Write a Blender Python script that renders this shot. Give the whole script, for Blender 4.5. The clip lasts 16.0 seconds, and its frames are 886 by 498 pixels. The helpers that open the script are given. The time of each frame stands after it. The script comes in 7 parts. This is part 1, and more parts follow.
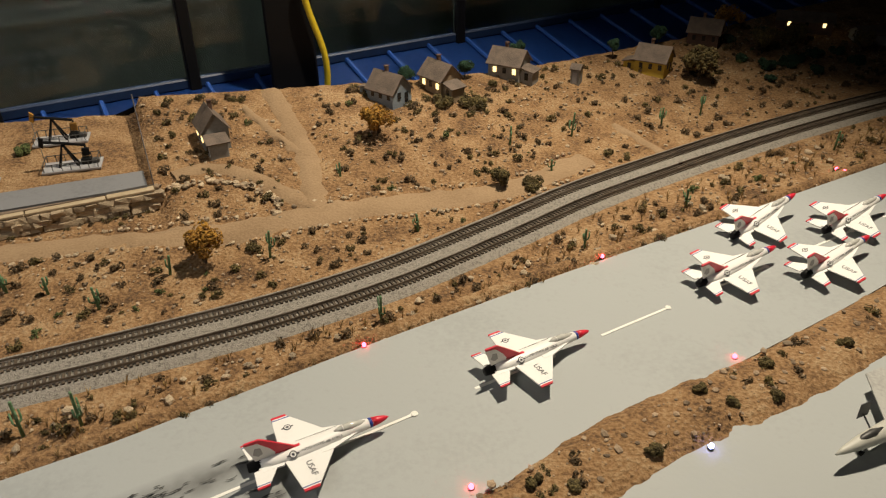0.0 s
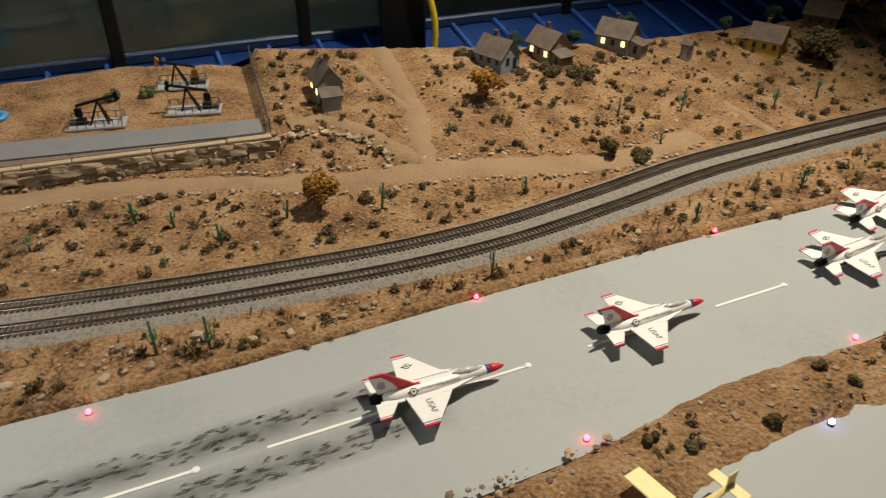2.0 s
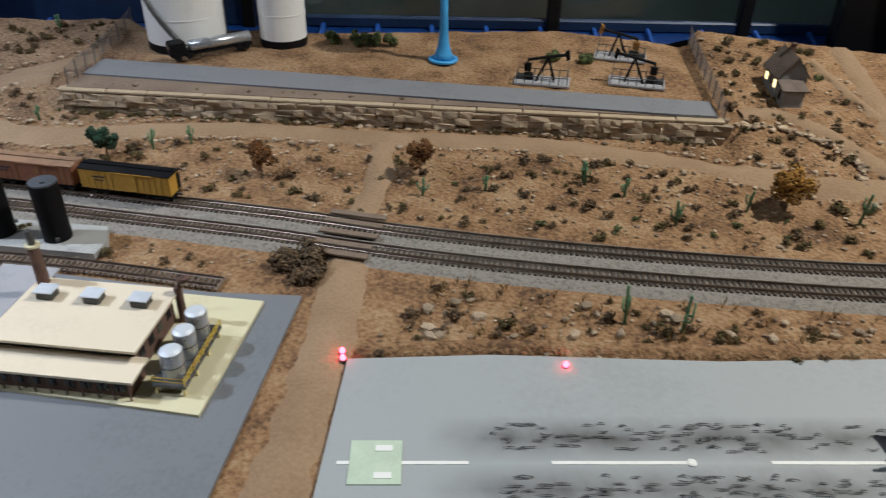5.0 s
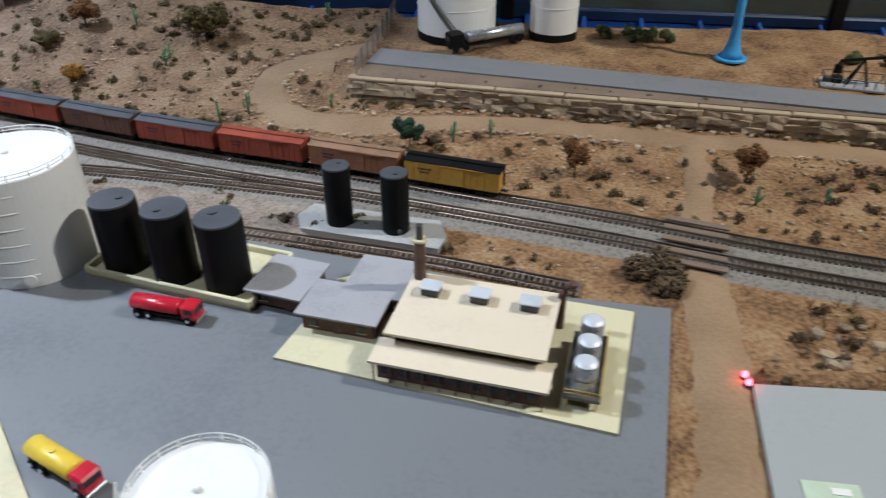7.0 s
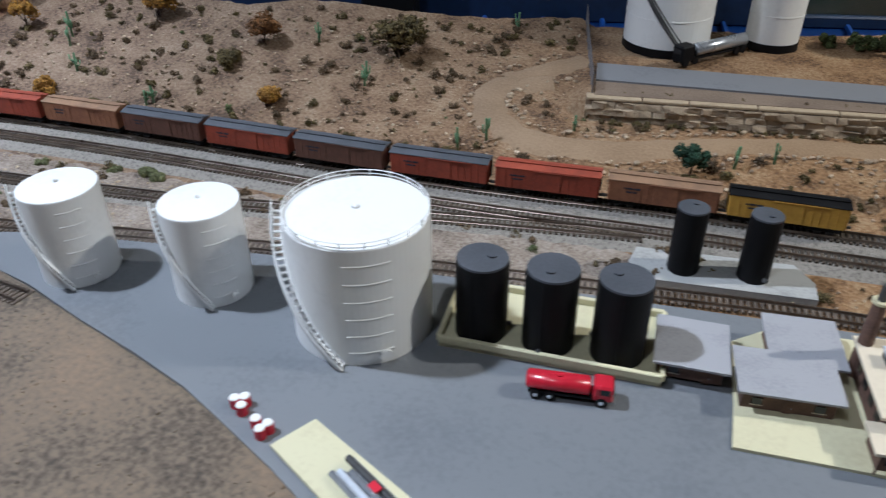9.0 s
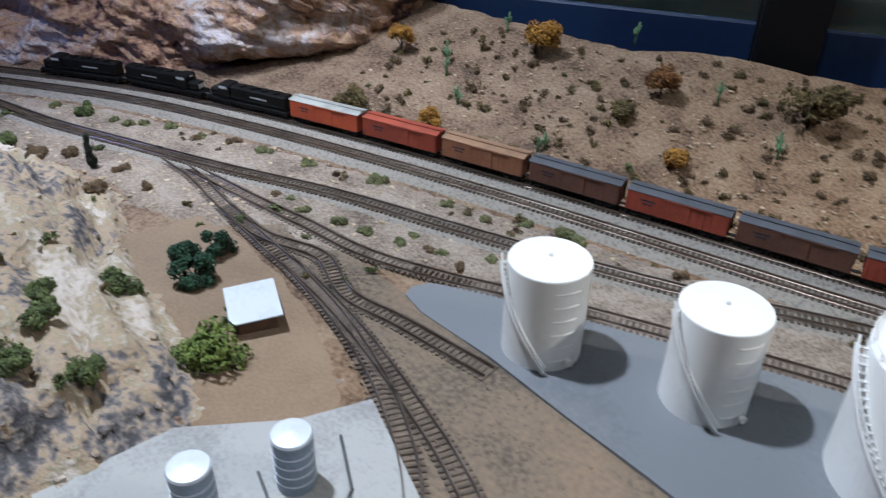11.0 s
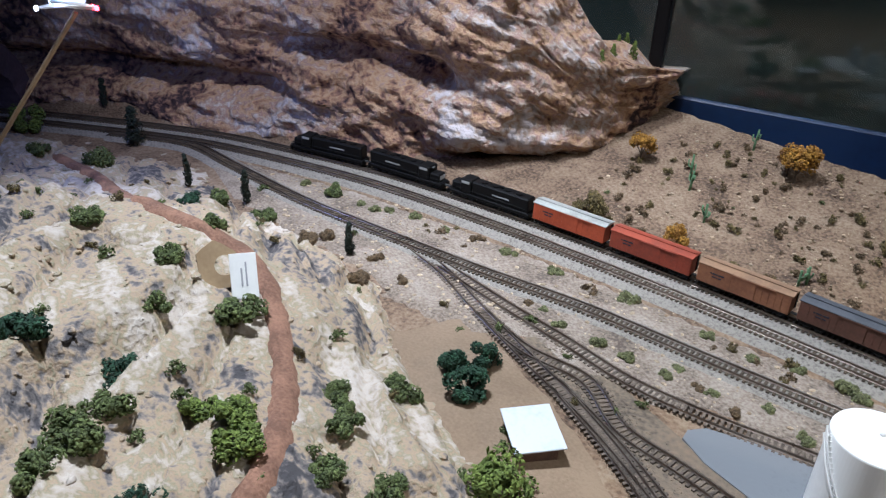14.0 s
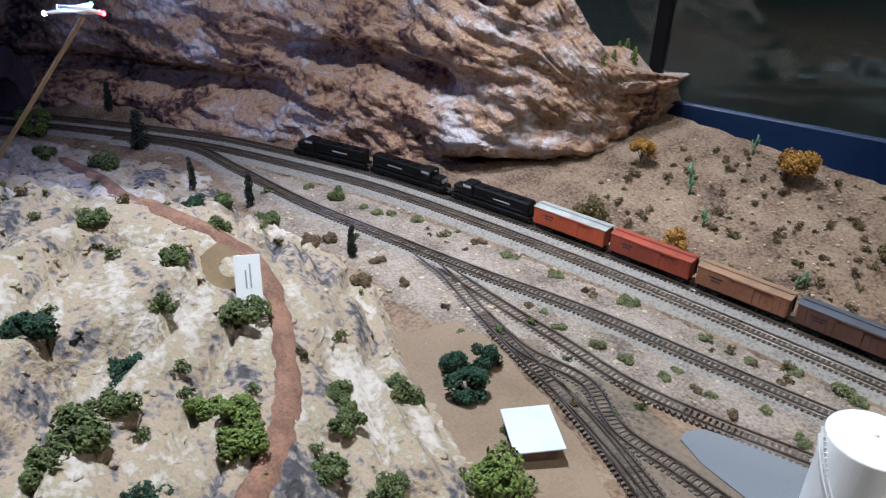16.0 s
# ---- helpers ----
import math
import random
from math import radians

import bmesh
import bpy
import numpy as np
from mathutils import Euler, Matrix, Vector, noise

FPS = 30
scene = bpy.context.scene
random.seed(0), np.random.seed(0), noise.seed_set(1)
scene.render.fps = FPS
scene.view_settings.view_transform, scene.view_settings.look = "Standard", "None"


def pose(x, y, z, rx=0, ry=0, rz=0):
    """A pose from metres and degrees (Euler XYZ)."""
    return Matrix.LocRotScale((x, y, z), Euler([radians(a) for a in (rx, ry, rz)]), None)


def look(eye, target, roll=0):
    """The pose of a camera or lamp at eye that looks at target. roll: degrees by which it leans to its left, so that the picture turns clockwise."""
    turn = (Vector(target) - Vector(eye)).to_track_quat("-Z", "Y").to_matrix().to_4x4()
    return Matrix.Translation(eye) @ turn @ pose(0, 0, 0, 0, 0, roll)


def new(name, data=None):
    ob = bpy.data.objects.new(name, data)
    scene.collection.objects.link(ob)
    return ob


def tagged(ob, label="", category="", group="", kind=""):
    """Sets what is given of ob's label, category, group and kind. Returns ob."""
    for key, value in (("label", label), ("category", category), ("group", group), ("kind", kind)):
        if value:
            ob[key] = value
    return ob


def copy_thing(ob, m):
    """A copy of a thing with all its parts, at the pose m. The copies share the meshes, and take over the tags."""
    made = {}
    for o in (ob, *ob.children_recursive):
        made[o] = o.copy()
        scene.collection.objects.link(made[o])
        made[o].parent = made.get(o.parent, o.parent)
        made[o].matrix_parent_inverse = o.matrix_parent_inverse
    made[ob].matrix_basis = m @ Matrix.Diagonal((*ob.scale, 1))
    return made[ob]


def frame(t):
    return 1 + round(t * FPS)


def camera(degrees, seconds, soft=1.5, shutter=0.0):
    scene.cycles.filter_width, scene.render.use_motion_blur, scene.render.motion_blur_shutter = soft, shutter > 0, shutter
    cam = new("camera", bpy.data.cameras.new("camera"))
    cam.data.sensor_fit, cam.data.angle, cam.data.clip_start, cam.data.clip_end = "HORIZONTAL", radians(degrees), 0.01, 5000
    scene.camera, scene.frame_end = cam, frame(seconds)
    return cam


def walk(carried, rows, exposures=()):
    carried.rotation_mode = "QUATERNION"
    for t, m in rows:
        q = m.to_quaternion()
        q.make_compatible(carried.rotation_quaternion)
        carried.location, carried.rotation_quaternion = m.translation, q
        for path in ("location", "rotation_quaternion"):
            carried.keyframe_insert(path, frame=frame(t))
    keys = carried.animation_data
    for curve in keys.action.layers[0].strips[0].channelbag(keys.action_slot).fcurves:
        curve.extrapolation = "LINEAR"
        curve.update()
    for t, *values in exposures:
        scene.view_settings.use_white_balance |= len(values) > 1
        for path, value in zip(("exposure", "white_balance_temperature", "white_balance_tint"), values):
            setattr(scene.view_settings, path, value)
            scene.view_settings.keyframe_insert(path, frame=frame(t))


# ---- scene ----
cam = camera(61.1, 16.0, soft=1.2, shutter=0.4)
PATH = [
    (0, (0.166, 0.197, 0.362), (0.144, 1.906, -0.677), -0.8),
    (0.5, (0.162, 0.195, 0.36), (0.11, 1.897, -0.69), -0.7),
    (1, (0.155, 0.19, 0.358), (0.077, 1.887, -0.698), -0.4),
    (1.5, (0.141, 0.184, 0.354), (0.018, 1.868, -0.718), 0.1),
    (2, (0.124, 0.178, 0.349), (-0.059, 1.85, -0.733), 0.4),
    (2.5, (0.099, 0.178, 0.333), (-0.166, 1.832, -0.76), 1.4),
    (3, (0.077, 0.185, 0.313), (-0.327, 1.803, -0.79), 1.2),
    (3.5, (0.054, 0.181, 0.305), (-0.468, 1.773, -0.788), 1.0),
    (4, (0.024, 0.172, 0.304), (-0.632, 1.715, -0.786), 0.7),
    (4.2, (0.01, 0.169, 0.302), (-0.668, 1.707, -0.782), 1.2),
    (6.3, (-0.118, 0.118, 0.306), (-1.145, 1.461, -0.764), -0.8),
    (6.5, (-0.139, 0.106, 0.303), (-1.136, 1.469, -0.768), -0.3),
    (7, (-0.193, 0.085, 0.294), (-1.243, 1.39, -0.8), -0.3),
    (7.5, (-0.253, 0.075, 0.285), (-1.351, 1.335, -0.813), -0.9),
    (8, (-0.34, 0.047, 0.281), (-1.32, 1.392, -0.829), -0.7),
    (8.5, (-0.396, 0.024, 0.281), (-1.372, 1.36, -0.842), -0.2),
    (9, (-0.441, -0.008, 0.289), (-1.433, 1.334, -0.812), -0.4),
    (9.5, (-0.495, -0.045, 0.289), (-1.531, 1.259, -0.819), 0.2),
    (10, (-0.536, -0.055, 0.292), (-1.726, 1.135, -0.788), -0.2),
    (10.2, (-0.562, -0.061, 0.289), (-1.779, 1.096, -0.797), -0.0),
    (12.3, (-0.724, -0.14, 0.312), (-2.14, 0.851, -0.695), 1.8),
    (12.5, (-0.728, -0.142, 0.312), (-2.167, 0.828, -0.684), 1.8),
    (13, (-0.727, -0.156, 0.32), (-2.198, 0.784, -0.656), 2.3),
    (13.5, (-0.736, -0.161, 0.324), (-2.247, 0.73, -0.637), 2.1),
    (14, (-0.734, -0.17, 0.329), (-2.269, 0.698, -0.615), 2.4),
    (14.5, (-0.735, -0.176, 0.331), (-2.29, 0.665, -0.604), 2.4),
    (15, (-0.735, -0.181, 0.331), (-2.301, 0.642, -0.601), 2.4),
    (15.5, (-0.734, -0.18, 0.332), (-2.292, 0.659, -0.6), 2.5),
    (16, (-0.728, -0.173, 0.331), (-2.27, 0.693, -0.602), 2.5),
]
EXPOSURES = [(0.0, 0.1, 6600, 10), (2.0, 0.05, 6350, 10), (3.5, -0.01, 5400, 10), (6.5, 0.05, 5400, 10), (8.5, 0.0, 5250, 10), (10.0, -0.12, 5300, 10), (12.5, 0.12, 5450, 10), (16.0, 0.2, 5450, 10)]
walk(cam, [(t, look(eye, target, roll)) for t, eye, target, roll in PATH], EXPOSURES)

# ---- world, lamps ----
world = bpy.data.worlds.new("world")
scene.world = world
world.use_nodes = True
world.node_tree.nodes["Background"].inputs[0].default_value = (0.75, 0.85, 1.0, 1)
world.node_tree.nodes["Background"].inputs[1].default_value = 0.013


def spot(name, eye, target, watts, colour, cone, size):
    lamp = bpy.data.lights.new(name, "SPOT")
    lamp.energy, lamp.color, lamp.spot_size, lamp.spot_blend, lamp.shadow_soft_size = watts, colour, radians(cone), 0.8, size
    ob = new(name, lamp)
    ob.matrix_world = look(eye, target)
    return tagged(ob, kind="structure")


spot("ceiling_or_fill_spot", (0.42, 1.02, 1.10), (0.07, 0.63, 0), 74, (1.0, 0.87, 0.67), 92, 0.022)
spot("ceiling_or_fill_spot", (-1.30, -0.06, 1.15), (-0.90, 0.045, 0), 74, (1.0, 0.99, 0.97), 72, 0.03)
# fill spot added to brighten the cliff that the western spot leaves dark
spot("ceiling_or_fill_spot", (-0.98, -0.02, 1.2), (-1.50, 0.24, 0.12), 31, (1.0, 0.94, 0.92), 46, 0.03)
# weak fill spot added to lift the middle of the hill, no known fixture
spot("ceiling_or_fill_spot", (-0.62, -0.35, 1.3), (-0.5, 0.6, 0), 15, (1.0, 0.95, 0.88), 78, 0.04)

glow = bpy.data.lights.new("plane_glow", "POINT")
glow.energy, glow.color, glow.shadow_soft_size = 0.5, (0.35, 0.45, 1.0), 0.012
glow_ob = new("plane_glow", glow)
glow_ob.location = (-1.50, -0.13, 0.202)
tagged(glow_ob, kind="structure")

# ---- materials ----


def mat(name, a, b=None, rough=0.7, metal=0.0, big=8.0, fine=200.0, bump=0.0, third=None, emit=None, mix=0.5, island=0.0, spec=0.5, depth=0.001, grain=0.55):
    m = bpy.data.materials.new(name)
    m.use_nodes = True
    n, l = m.node_tree.nodes, m.node_tree.links
    sh = n["Principled BSDF"]
    sh.inputs["Roughness"].default_value, sh.inputs["Metallic"].default_value = rough, metal
    sh.inputs["Specular IOR Level"].default_value = spec
    b = b or tuple(c * 0.85 for c in a)
    co = n.new("ShaderNodeTexCoord")
    n1, n2 = n.new("ShaderNodeTexNoise"), n.new("ShaderNodeTexNoise")
    n1.inputs["Scale"].default_value, n1.inputs["Detail"].default_value = big, 6
    n2.inputs["Scale"].default_value, n2.inputs["Detail"].default_value = fine, 4
    for q in (n1, n2):
        l.new(co.outputs["Object"], q.inputs["Vector"])
    add = n.new("ShaderNodeMath")
    add.operation = "MULTIPLY_ADD"
    l.new(n2.outputs[0], add.inputs[0])
    add.inputs[1].default_value = grain
    l.new(n1.outputs[0], add.inputs[2])
    ramp = n.new("ShaderNodeValToRGB")
    shift = mix + (grain - 0.55) * 0.5
    ramp.color_ramp.elements[0].position, ramp.color_ramp.elements[1].position = min(0.7, shift + 0.12), min(0.95, shift + 0.45)
    ramp.color_ramp.elements[0].color, ramp.color_ramp.elements[1].color = (*b, 1), (*a, 1)
    if third:
        e = ramp.color_ramp.elements.new(mix + 0.62 if mix < 0.38 else 0.97)
        e.color = (*third, 1)
    if grain > 0.7:      # loose soils: the full range of colours, from damp clods to dusty crumbs
        spread = n.new("ShaderNodeMapRange")
        middle = 0.5 + 0.5 * grain
        spread.inputs[1].default_value, spread.inputs[2].default_value = middle - 0.34, middle + 0.34
        l.new(add.outputs[0], spread.inputs[0])
        e = ramp.color_ramp.elements
        e[0].position, e[0].color = 0.10, (*b, 1)
        e[1].position, e[1].color = 0.50 if third else 0.75, (*a, 1)
        if third:
            e[2].position, e[2].color = 0.92, (*third, 1)
        l.new(spread.outputs[0], ramp.inputs[0])
    else:
        l.new(add.outputs[0], ramp.inputs[0])
    out = ramp.outputs[0]
    if island:
        info = n.new("ShaderNodeNewGeometry")
        obj = n.new("ShaderNodeObjectInfo")
        tot = n.new("ShaderNodeMath")
        l.new(info.outputs["Random Per Island"], tot.inputs[0])
        l.new(obj.outputs["Random"], tot.inputs[1])
        fr = n.new("ShaderNodeMath")
        fr.operation = "FRACT"
        l.new(tot.outputs[0], fr.inputs[0])
        rng = n.new("ShaderNodeMapRange")
        rng.inputs[3].default_value, rng.inputs[4].default_value = 1 - island, 1 + island
        l.new(fr.outputs[0], rng.inputs[0])
        hsv = n.new("ShaderNodeHueSaturation")
        l.new(rng.outputs[0], hsv.inputs["Value"])
        l.new(out, hsv.inputs["Color"])
        out = hsv.outputs[0]
    l.new(out, sh.inputs["Base Color"])
    rr = n.new("ShaderNodeMapRange")
    rr.inputs[3].default_value, rr.inputs[4].default_value = max(0.02, rough - 0.12), min(1, rough + 0.12)
    l.new(n1.outputs[0], rr.inputs[0])
    l.new(rr.outputs[0], sh.inputs["Roughness"])
    if bump:
        bp = n.new("ShaderNodeBump")
        bp.inputs["Strength"].default_value, bp.inputs["Distance"].default_value = bump, depth
        l.new(n2.outputs[0], bp.inputs["Height"])
        l.new(bp.outputs[0], sh.inputs["Normal"])
    if emit:
        sh.inputs["Emission Color"].default_value, sh.inputs["Emission Strength"].default_value = (*emit[0], 1), emit[1]
    return m


SAND = mat("desert_sand", (0.258, 0.145, 0.063), (0.085, 0.044, 0.019), 0.95, big=26, fine=330, bump=1.0, third=(0.37, 0.252, 0.138), mix=0.22, depth=0.003, grain=1.0)
ROAD = mat("packed_dirt", (0.315, 0.215, 0.125), (0.225, 0.145, 0.078), 0.95, big=22, fine=420, bump=0.7, mix=0.27, grain=0.8)


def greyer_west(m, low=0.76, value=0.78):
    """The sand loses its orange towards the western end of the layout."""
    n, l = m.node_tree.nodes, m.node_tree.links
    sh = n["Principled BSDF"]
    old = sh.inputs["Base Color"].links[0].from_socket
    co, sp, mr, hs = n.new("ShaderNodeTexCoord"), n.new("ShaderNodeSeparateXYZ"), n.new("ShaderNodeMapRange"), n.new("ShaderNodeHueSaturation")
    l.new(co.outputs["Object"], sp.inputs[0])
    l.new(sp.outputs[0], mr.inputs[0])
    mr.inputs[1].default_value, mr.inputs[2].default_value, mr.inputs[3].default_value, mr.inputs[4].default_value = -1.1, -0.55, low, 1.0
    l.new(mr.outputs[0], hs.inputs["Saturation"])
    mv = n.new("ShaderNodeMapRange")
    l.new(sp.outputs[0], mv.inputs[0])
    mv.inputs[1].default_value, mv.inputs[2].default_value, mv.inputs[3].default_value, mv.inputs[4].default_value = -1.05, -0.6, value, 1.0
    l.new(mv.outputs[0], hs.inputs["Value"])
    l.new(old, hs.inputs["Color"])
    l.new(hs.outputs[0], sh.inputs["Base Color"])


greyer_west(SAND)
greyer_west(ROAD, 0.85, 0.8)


def rock(name, stops, big, strata, fine, bump, streak=(1, 1)):
    """Layered rock: strata along z, streaks in plan, blotches, and fine grain, through a ramp of several colours."""
    m = bpy.data.materials.new(name)
    m.use_nodes = True
    n, l = m.node_tree.nodes, m.node_tree.links
    sh = n["Principled BSDF"]
    sh.inputs["Roughness"].default_value = 0.92
    co = n.new("ShaderNodeTexCoord")
    mp = n.new("ShaderNodeMapping")
    mp.inputs["Scale"].default_value = (*streak, strata)
    mp.inputs["Rotation"].default_value = (0.25, 0.12, 0)
    l.new(co.outputs["Object"], mp.inputs[0])
    out = []
    for scale, src, detail in ((big, co.outputs["Object"], 7), (big * 1.6, mp.outputs[0], 8), (fine, co.outputs["Object"], 5)):
        q = n.new("ShaderNodeTexNoise")
        q.inputs["Scale"].default_value, q.inputs["Detail"].default_value = scale, detail
        l.new(src, q.inputs["Vector"])
        out.append(q.outputs[0])
    a = n.new("ShaderNodeMath")
    l.new(out[0], a.inputs[0])
    l.new(out[1], a.inputs[1])
    b = n.new("ShaderNodeMath")
    b.operation = "MULTIPLY_ADD"
    l.new(out[2], b.inputs[0])
    b.inputs[1].default_value = 0.8
    l.new(a.outputs[0], b.inputs[2])
    c = n.new("ShaderNodeMapRange")
    c.inputs[1].default_value, c.inputs[2].default_value = 1.08, 1.72
    l.new(b.outputs[0], c.inputs[0])
    ramp = n.new("ShaderNodeValToRGB")
    e = ramp.color_ramp.elements
    e[0].position, e[0].color = stops[0][0], (*stops[0][1], 1)
    e[1].position, e[1].color = stops[-1][0], (*stops[-1][1], 1)
    for p, col in stops[1:-1]:
        e.new(p).color = (*col, 1)
    l.new(c.outputs[0], ramp.inputs[0])
    l.new(ramp.outputs[0], sh.inputs["Base Color"])
    bp = n.new("ShaderNodeBump")
    bp.inputs["Strength"].default_value, bp.inputs["Distance"].default_value = 1.0, bump
    l.new(b.outputs[0], bp.inputs["Height"])
    l.new(bp.outputs[0], sh.inputs["Normal"])
    return m


ROCKY = rock("weathered_rock", [(0.08, (0.06, 0.056, 0.060)), (0.25, (0.175, 0.155, 0.145)), (0.37, (0.33, 0.26, 0.19)), (0.49, (0.38, 0.285, 0.19)), (0.58, (0.29, 0.255, 0.165)), (0.70, (0.41, 0.345, 0.275)), (0.95, (0.50, 0.445, 0.385))], 17, 2.0, 190, 0.004, (0.5, 1.4))
CLIFF = rock("painted_cliff", [(0.06, (0.045, 0.026, 0.030)), (0.20, (0.22, 0.12, 0.09)), (0.36, (0.40, 0.245, 0.145)), (0.48, (0.47, 0.325, 0.21)), (0.58, (0.34, 0.215, 0.185)), (0.70, (0.46, 0.365, 0.29)), (0.90, (0.53, 0.485, 0.50))], 9, 2.2, 120, 0.009)
# cliff rock in a darker colour that holds the tunnel mouth's shade
CLIFF_SHADED = mat("shaded_cliff_rock", (0.13, 0.09, 0.10), (0.07, 0.05, 0.06), 0.9, big=20, fine=200, bump=0.8)
TRAIL = mat("red_gravel", (0.29, 0.155, 0.10), (0.15, 0.078, 0.05), 0.95, big=60, fine=480, bump=1.0)
BROWN = mat("brown_yard_soil", (0.175, 0.135, 0.095), (0.07, 0.056, 0.042), 0.95, big=13, fine=260, bump=1.0, third=(0.23, 0.165, 0.11), mix=0.26, grain=0.9)
STONE = mat("tan_stone", (0.37, 0.28, 0.19), (0.20, 0.14, 0.09), 0.9, big=60, fine=700, bump=0.6, island=0.45)
CREAMSTONE = mat("cream_stone", (0.50, 0.41, 0.29), (0.30, 0.22, 0.14), 0.9, big=200, fine=900, bump=0.6, island=0.3)
GRAVEL = mat("dusty_grey_gravel", (0.255, 0.205, 0.160), (0.105, 0.080, 0.062), 0.95, big=30, fine=420, bump=1.0, third=(0.36, 0.31, 0.26), mix=0.22, depth=0.002, grain=1.0)
BALLAST = mat("grey_ballast", (0.29, 0.265, 0.23), (0.09, 0.08, 0.07), 0.95, big=380, fine=1100, bump=1.0, mix=0.36, depth=0.0012)
TIE = mat("brown_sleeper", (0.10, 0.075, 0.05), (0.05, 0.036, 0.025), 0.85, big=90, fine=900, island=0.25)
TIE_DUSTY = mat("dusty_sleeper", (0.155, 0.12, 0.09), (0.075, 0.058, 0.045), 0.9, big=90, fine=900, island=0.25)
RAIL = mat("weathered_rail", (0.30, 0.26, 0.22), (0.20, 0.16, 0.13), 0.32, 0.85, big=40, fine=500)
RUNWAY = mat("grey_runway_paint", (0.335, 0.357, 0.362), (0.285, 0.303, 0.305), 0.62, big=9, fine=260, bump=0.12, mix=0.32)
YARD = mat("slate_yard_paint", (0.18, 0.19, 0.205), (0.127, 0.137, 0.152), 0.5, big=11, fine=300, bump=0.12, mix=0.32)
PALE = mat("pale_yellow_base", (0.62, 0.58, 0.38), (0.52, 0.47, 0.30), 0.7, big=30, fine=300, mix=0.32)
CONCRETE = mat("grey_concrete", (0.38, 0.38, 0.365), (0.22, 0.22, 0.215), 0.85, big=26, fine=400, bump=0.3, mix=0.33)
WHITE = mat("white_plastic", (0.82, 0.82, 0.80), (0.74, 0.74, 0.72), 0.35, big=30, fine=300, mix=0.3)
WHITE_PAINT = mat("white_marking_paint", (0.78, 0.78, 0.74), (0.62, 0.62, 0.58), 0.7, big=80, fine=900, mix=0.3)
BLACK = mat("black_plastic", (0.006, 0.006, 0.007), (0.004, 0.004, 0.005), 0.6, big=40, fine=300, spec=0.18)
DARKTOP = mat("dark_grey_top", (0.075, 0.08, 0.095), (0.055, 0.06, 0.07), 0.6, big=40, fine=500)
RUBBER = mat("skid_rubber", (0.045, 0.045, 0.045), (0.09, 0.09, 0.09), 0.85, big=90, fine=600, mix=0.33)
RED = mat("red_enamel", (0.55, 0.02, 0.04), (0.42, 0.015, 0.03), 0.25, big=60, fine=300)
JETRED = mat("red_tail_paint", (0.66, 0.02, 0.05), (0.55, 0.02, 0.04), 0.4, big=60, fine=300)
JETBLUE = mat("blue_trim_paint", (0.02, 0.05, 0.30), (0.015, 0.04, 0.24), 0.4, big=60, fine=300)
INK = mat("dark_lettering", (0.03, 0.03, 0.05), (0.02, 0.02, 0.03), 0.6)
CANOPY = mat("clear_canopy", (0.55, 0.55, 0.52), (0.42, 0.42, 0.40), 0.12, big=120, fine=300)
BROWNROOF = mat("brown_shingle", (0.165, 0.125, 0.10), (0.095, 0.075, 0.062), 0.85, big=90, fine=800, bump=0.6)
GREYROOF = mat("grey_felt_roof", (0.34, 0.34, 0.36), (0.25, 0.25, 0.27), 0.8, big=40, fine=500, mix=0.32)
CREAM = mat("cream_roof", (0.70, 0.615, 0.47), (0.62, 0.54, 0.41), 0.6, big=30, fine=300, mix=0.3)
BRICK = mat("brown_brick", (0.15, 0.085, 0.06), (0.09, 0.05, 0.038), 0.8, big=120, fine=900, bump=0.4)
GREYWALL = mat("grey_clapboard", (0.30, 0.30, 0.29), (0.22, 0.22, 0.215), 0.8, big=60, fine=700)
BLUEWALL = mat("pale_blue_clapboard", (0.25, 0.30, 0.36), (0.18, 0.22, 0.27), 0.8, big=60, fine=700)
TANWALL = mat("tan_clapboard", (0.36, 0.27, 0.18), (0.27, 0.20, 0.13), 0.8, big=60, fine=700)
YELLOW = mat("yellow_clapboard", (0.62, 0.45, 0.06), (0.50, 0.35, 0.05), 0.75, big=60, fine=700)
YELLOWPLASTIC = mat("yellow_plastic", (0.80, 0.60, 0.05), (0.70, 0.50, 0.04), 0.4)
CREAMPLASTIC = mat("cream_yellow_plastic", (0.80, 0.68, 0.30), (0.72, 0.60, 0.25), 0.45)
LIT = mat("lit_window", (0.9, 0.75, 0.4), rough=0.5, emit=((1.0, 0.72, 0.30), 2.2))
DARKGLASS = mat("dark_window", (0.02, 0.022, 0.025), rough=0.2)
STEEL = mat("silver_metal", (0.55, 0.57, 0.60), (0.45, 0.47, 0.50), 0.28, 0.7, big=50, fine=400)
TIN = mat("tin_roof", (0.62, 0.66, 0.72), (0.50, 0.54, 0.60), 0.45, 0.15, big=35, fine=300, mix=0.3)
BLUETOWER = mat("blue_tower_paint", (0.08, 0.36, 0.72), (0.06, 0.28, 0.60), 0.45, big=40, fine=300)
BLUEDECK = mat("blue_metal_deck", (0.014, 0.066, 0.30), (0.010, 0.048, 0.22), 0.42, big=7, fine=120, mix=0.33)
DARKMETAL = mat("black_frame", (0.006, 0.006, 0.007), rough=0.5, spec=0.2)
GREYMETAL = mat("dark_grey_metal", (0.10, 0.10, 0.10), (0.06, 0.06, 0.06), 0.5, 0.4)
CABLE = mat("yellow_cable", (0.65, 0.48, 0.02), (0.55, 0.40, 0.02), 0.5)
# darker deck blue, painted in as the deck's reflection in the glass
DECK_REFLECTION = mat("deck_reflection_blue", (0.009, 0.027, 0.082), (0.007, 0.019, 0.058), 0.5, big=7, fine=120)
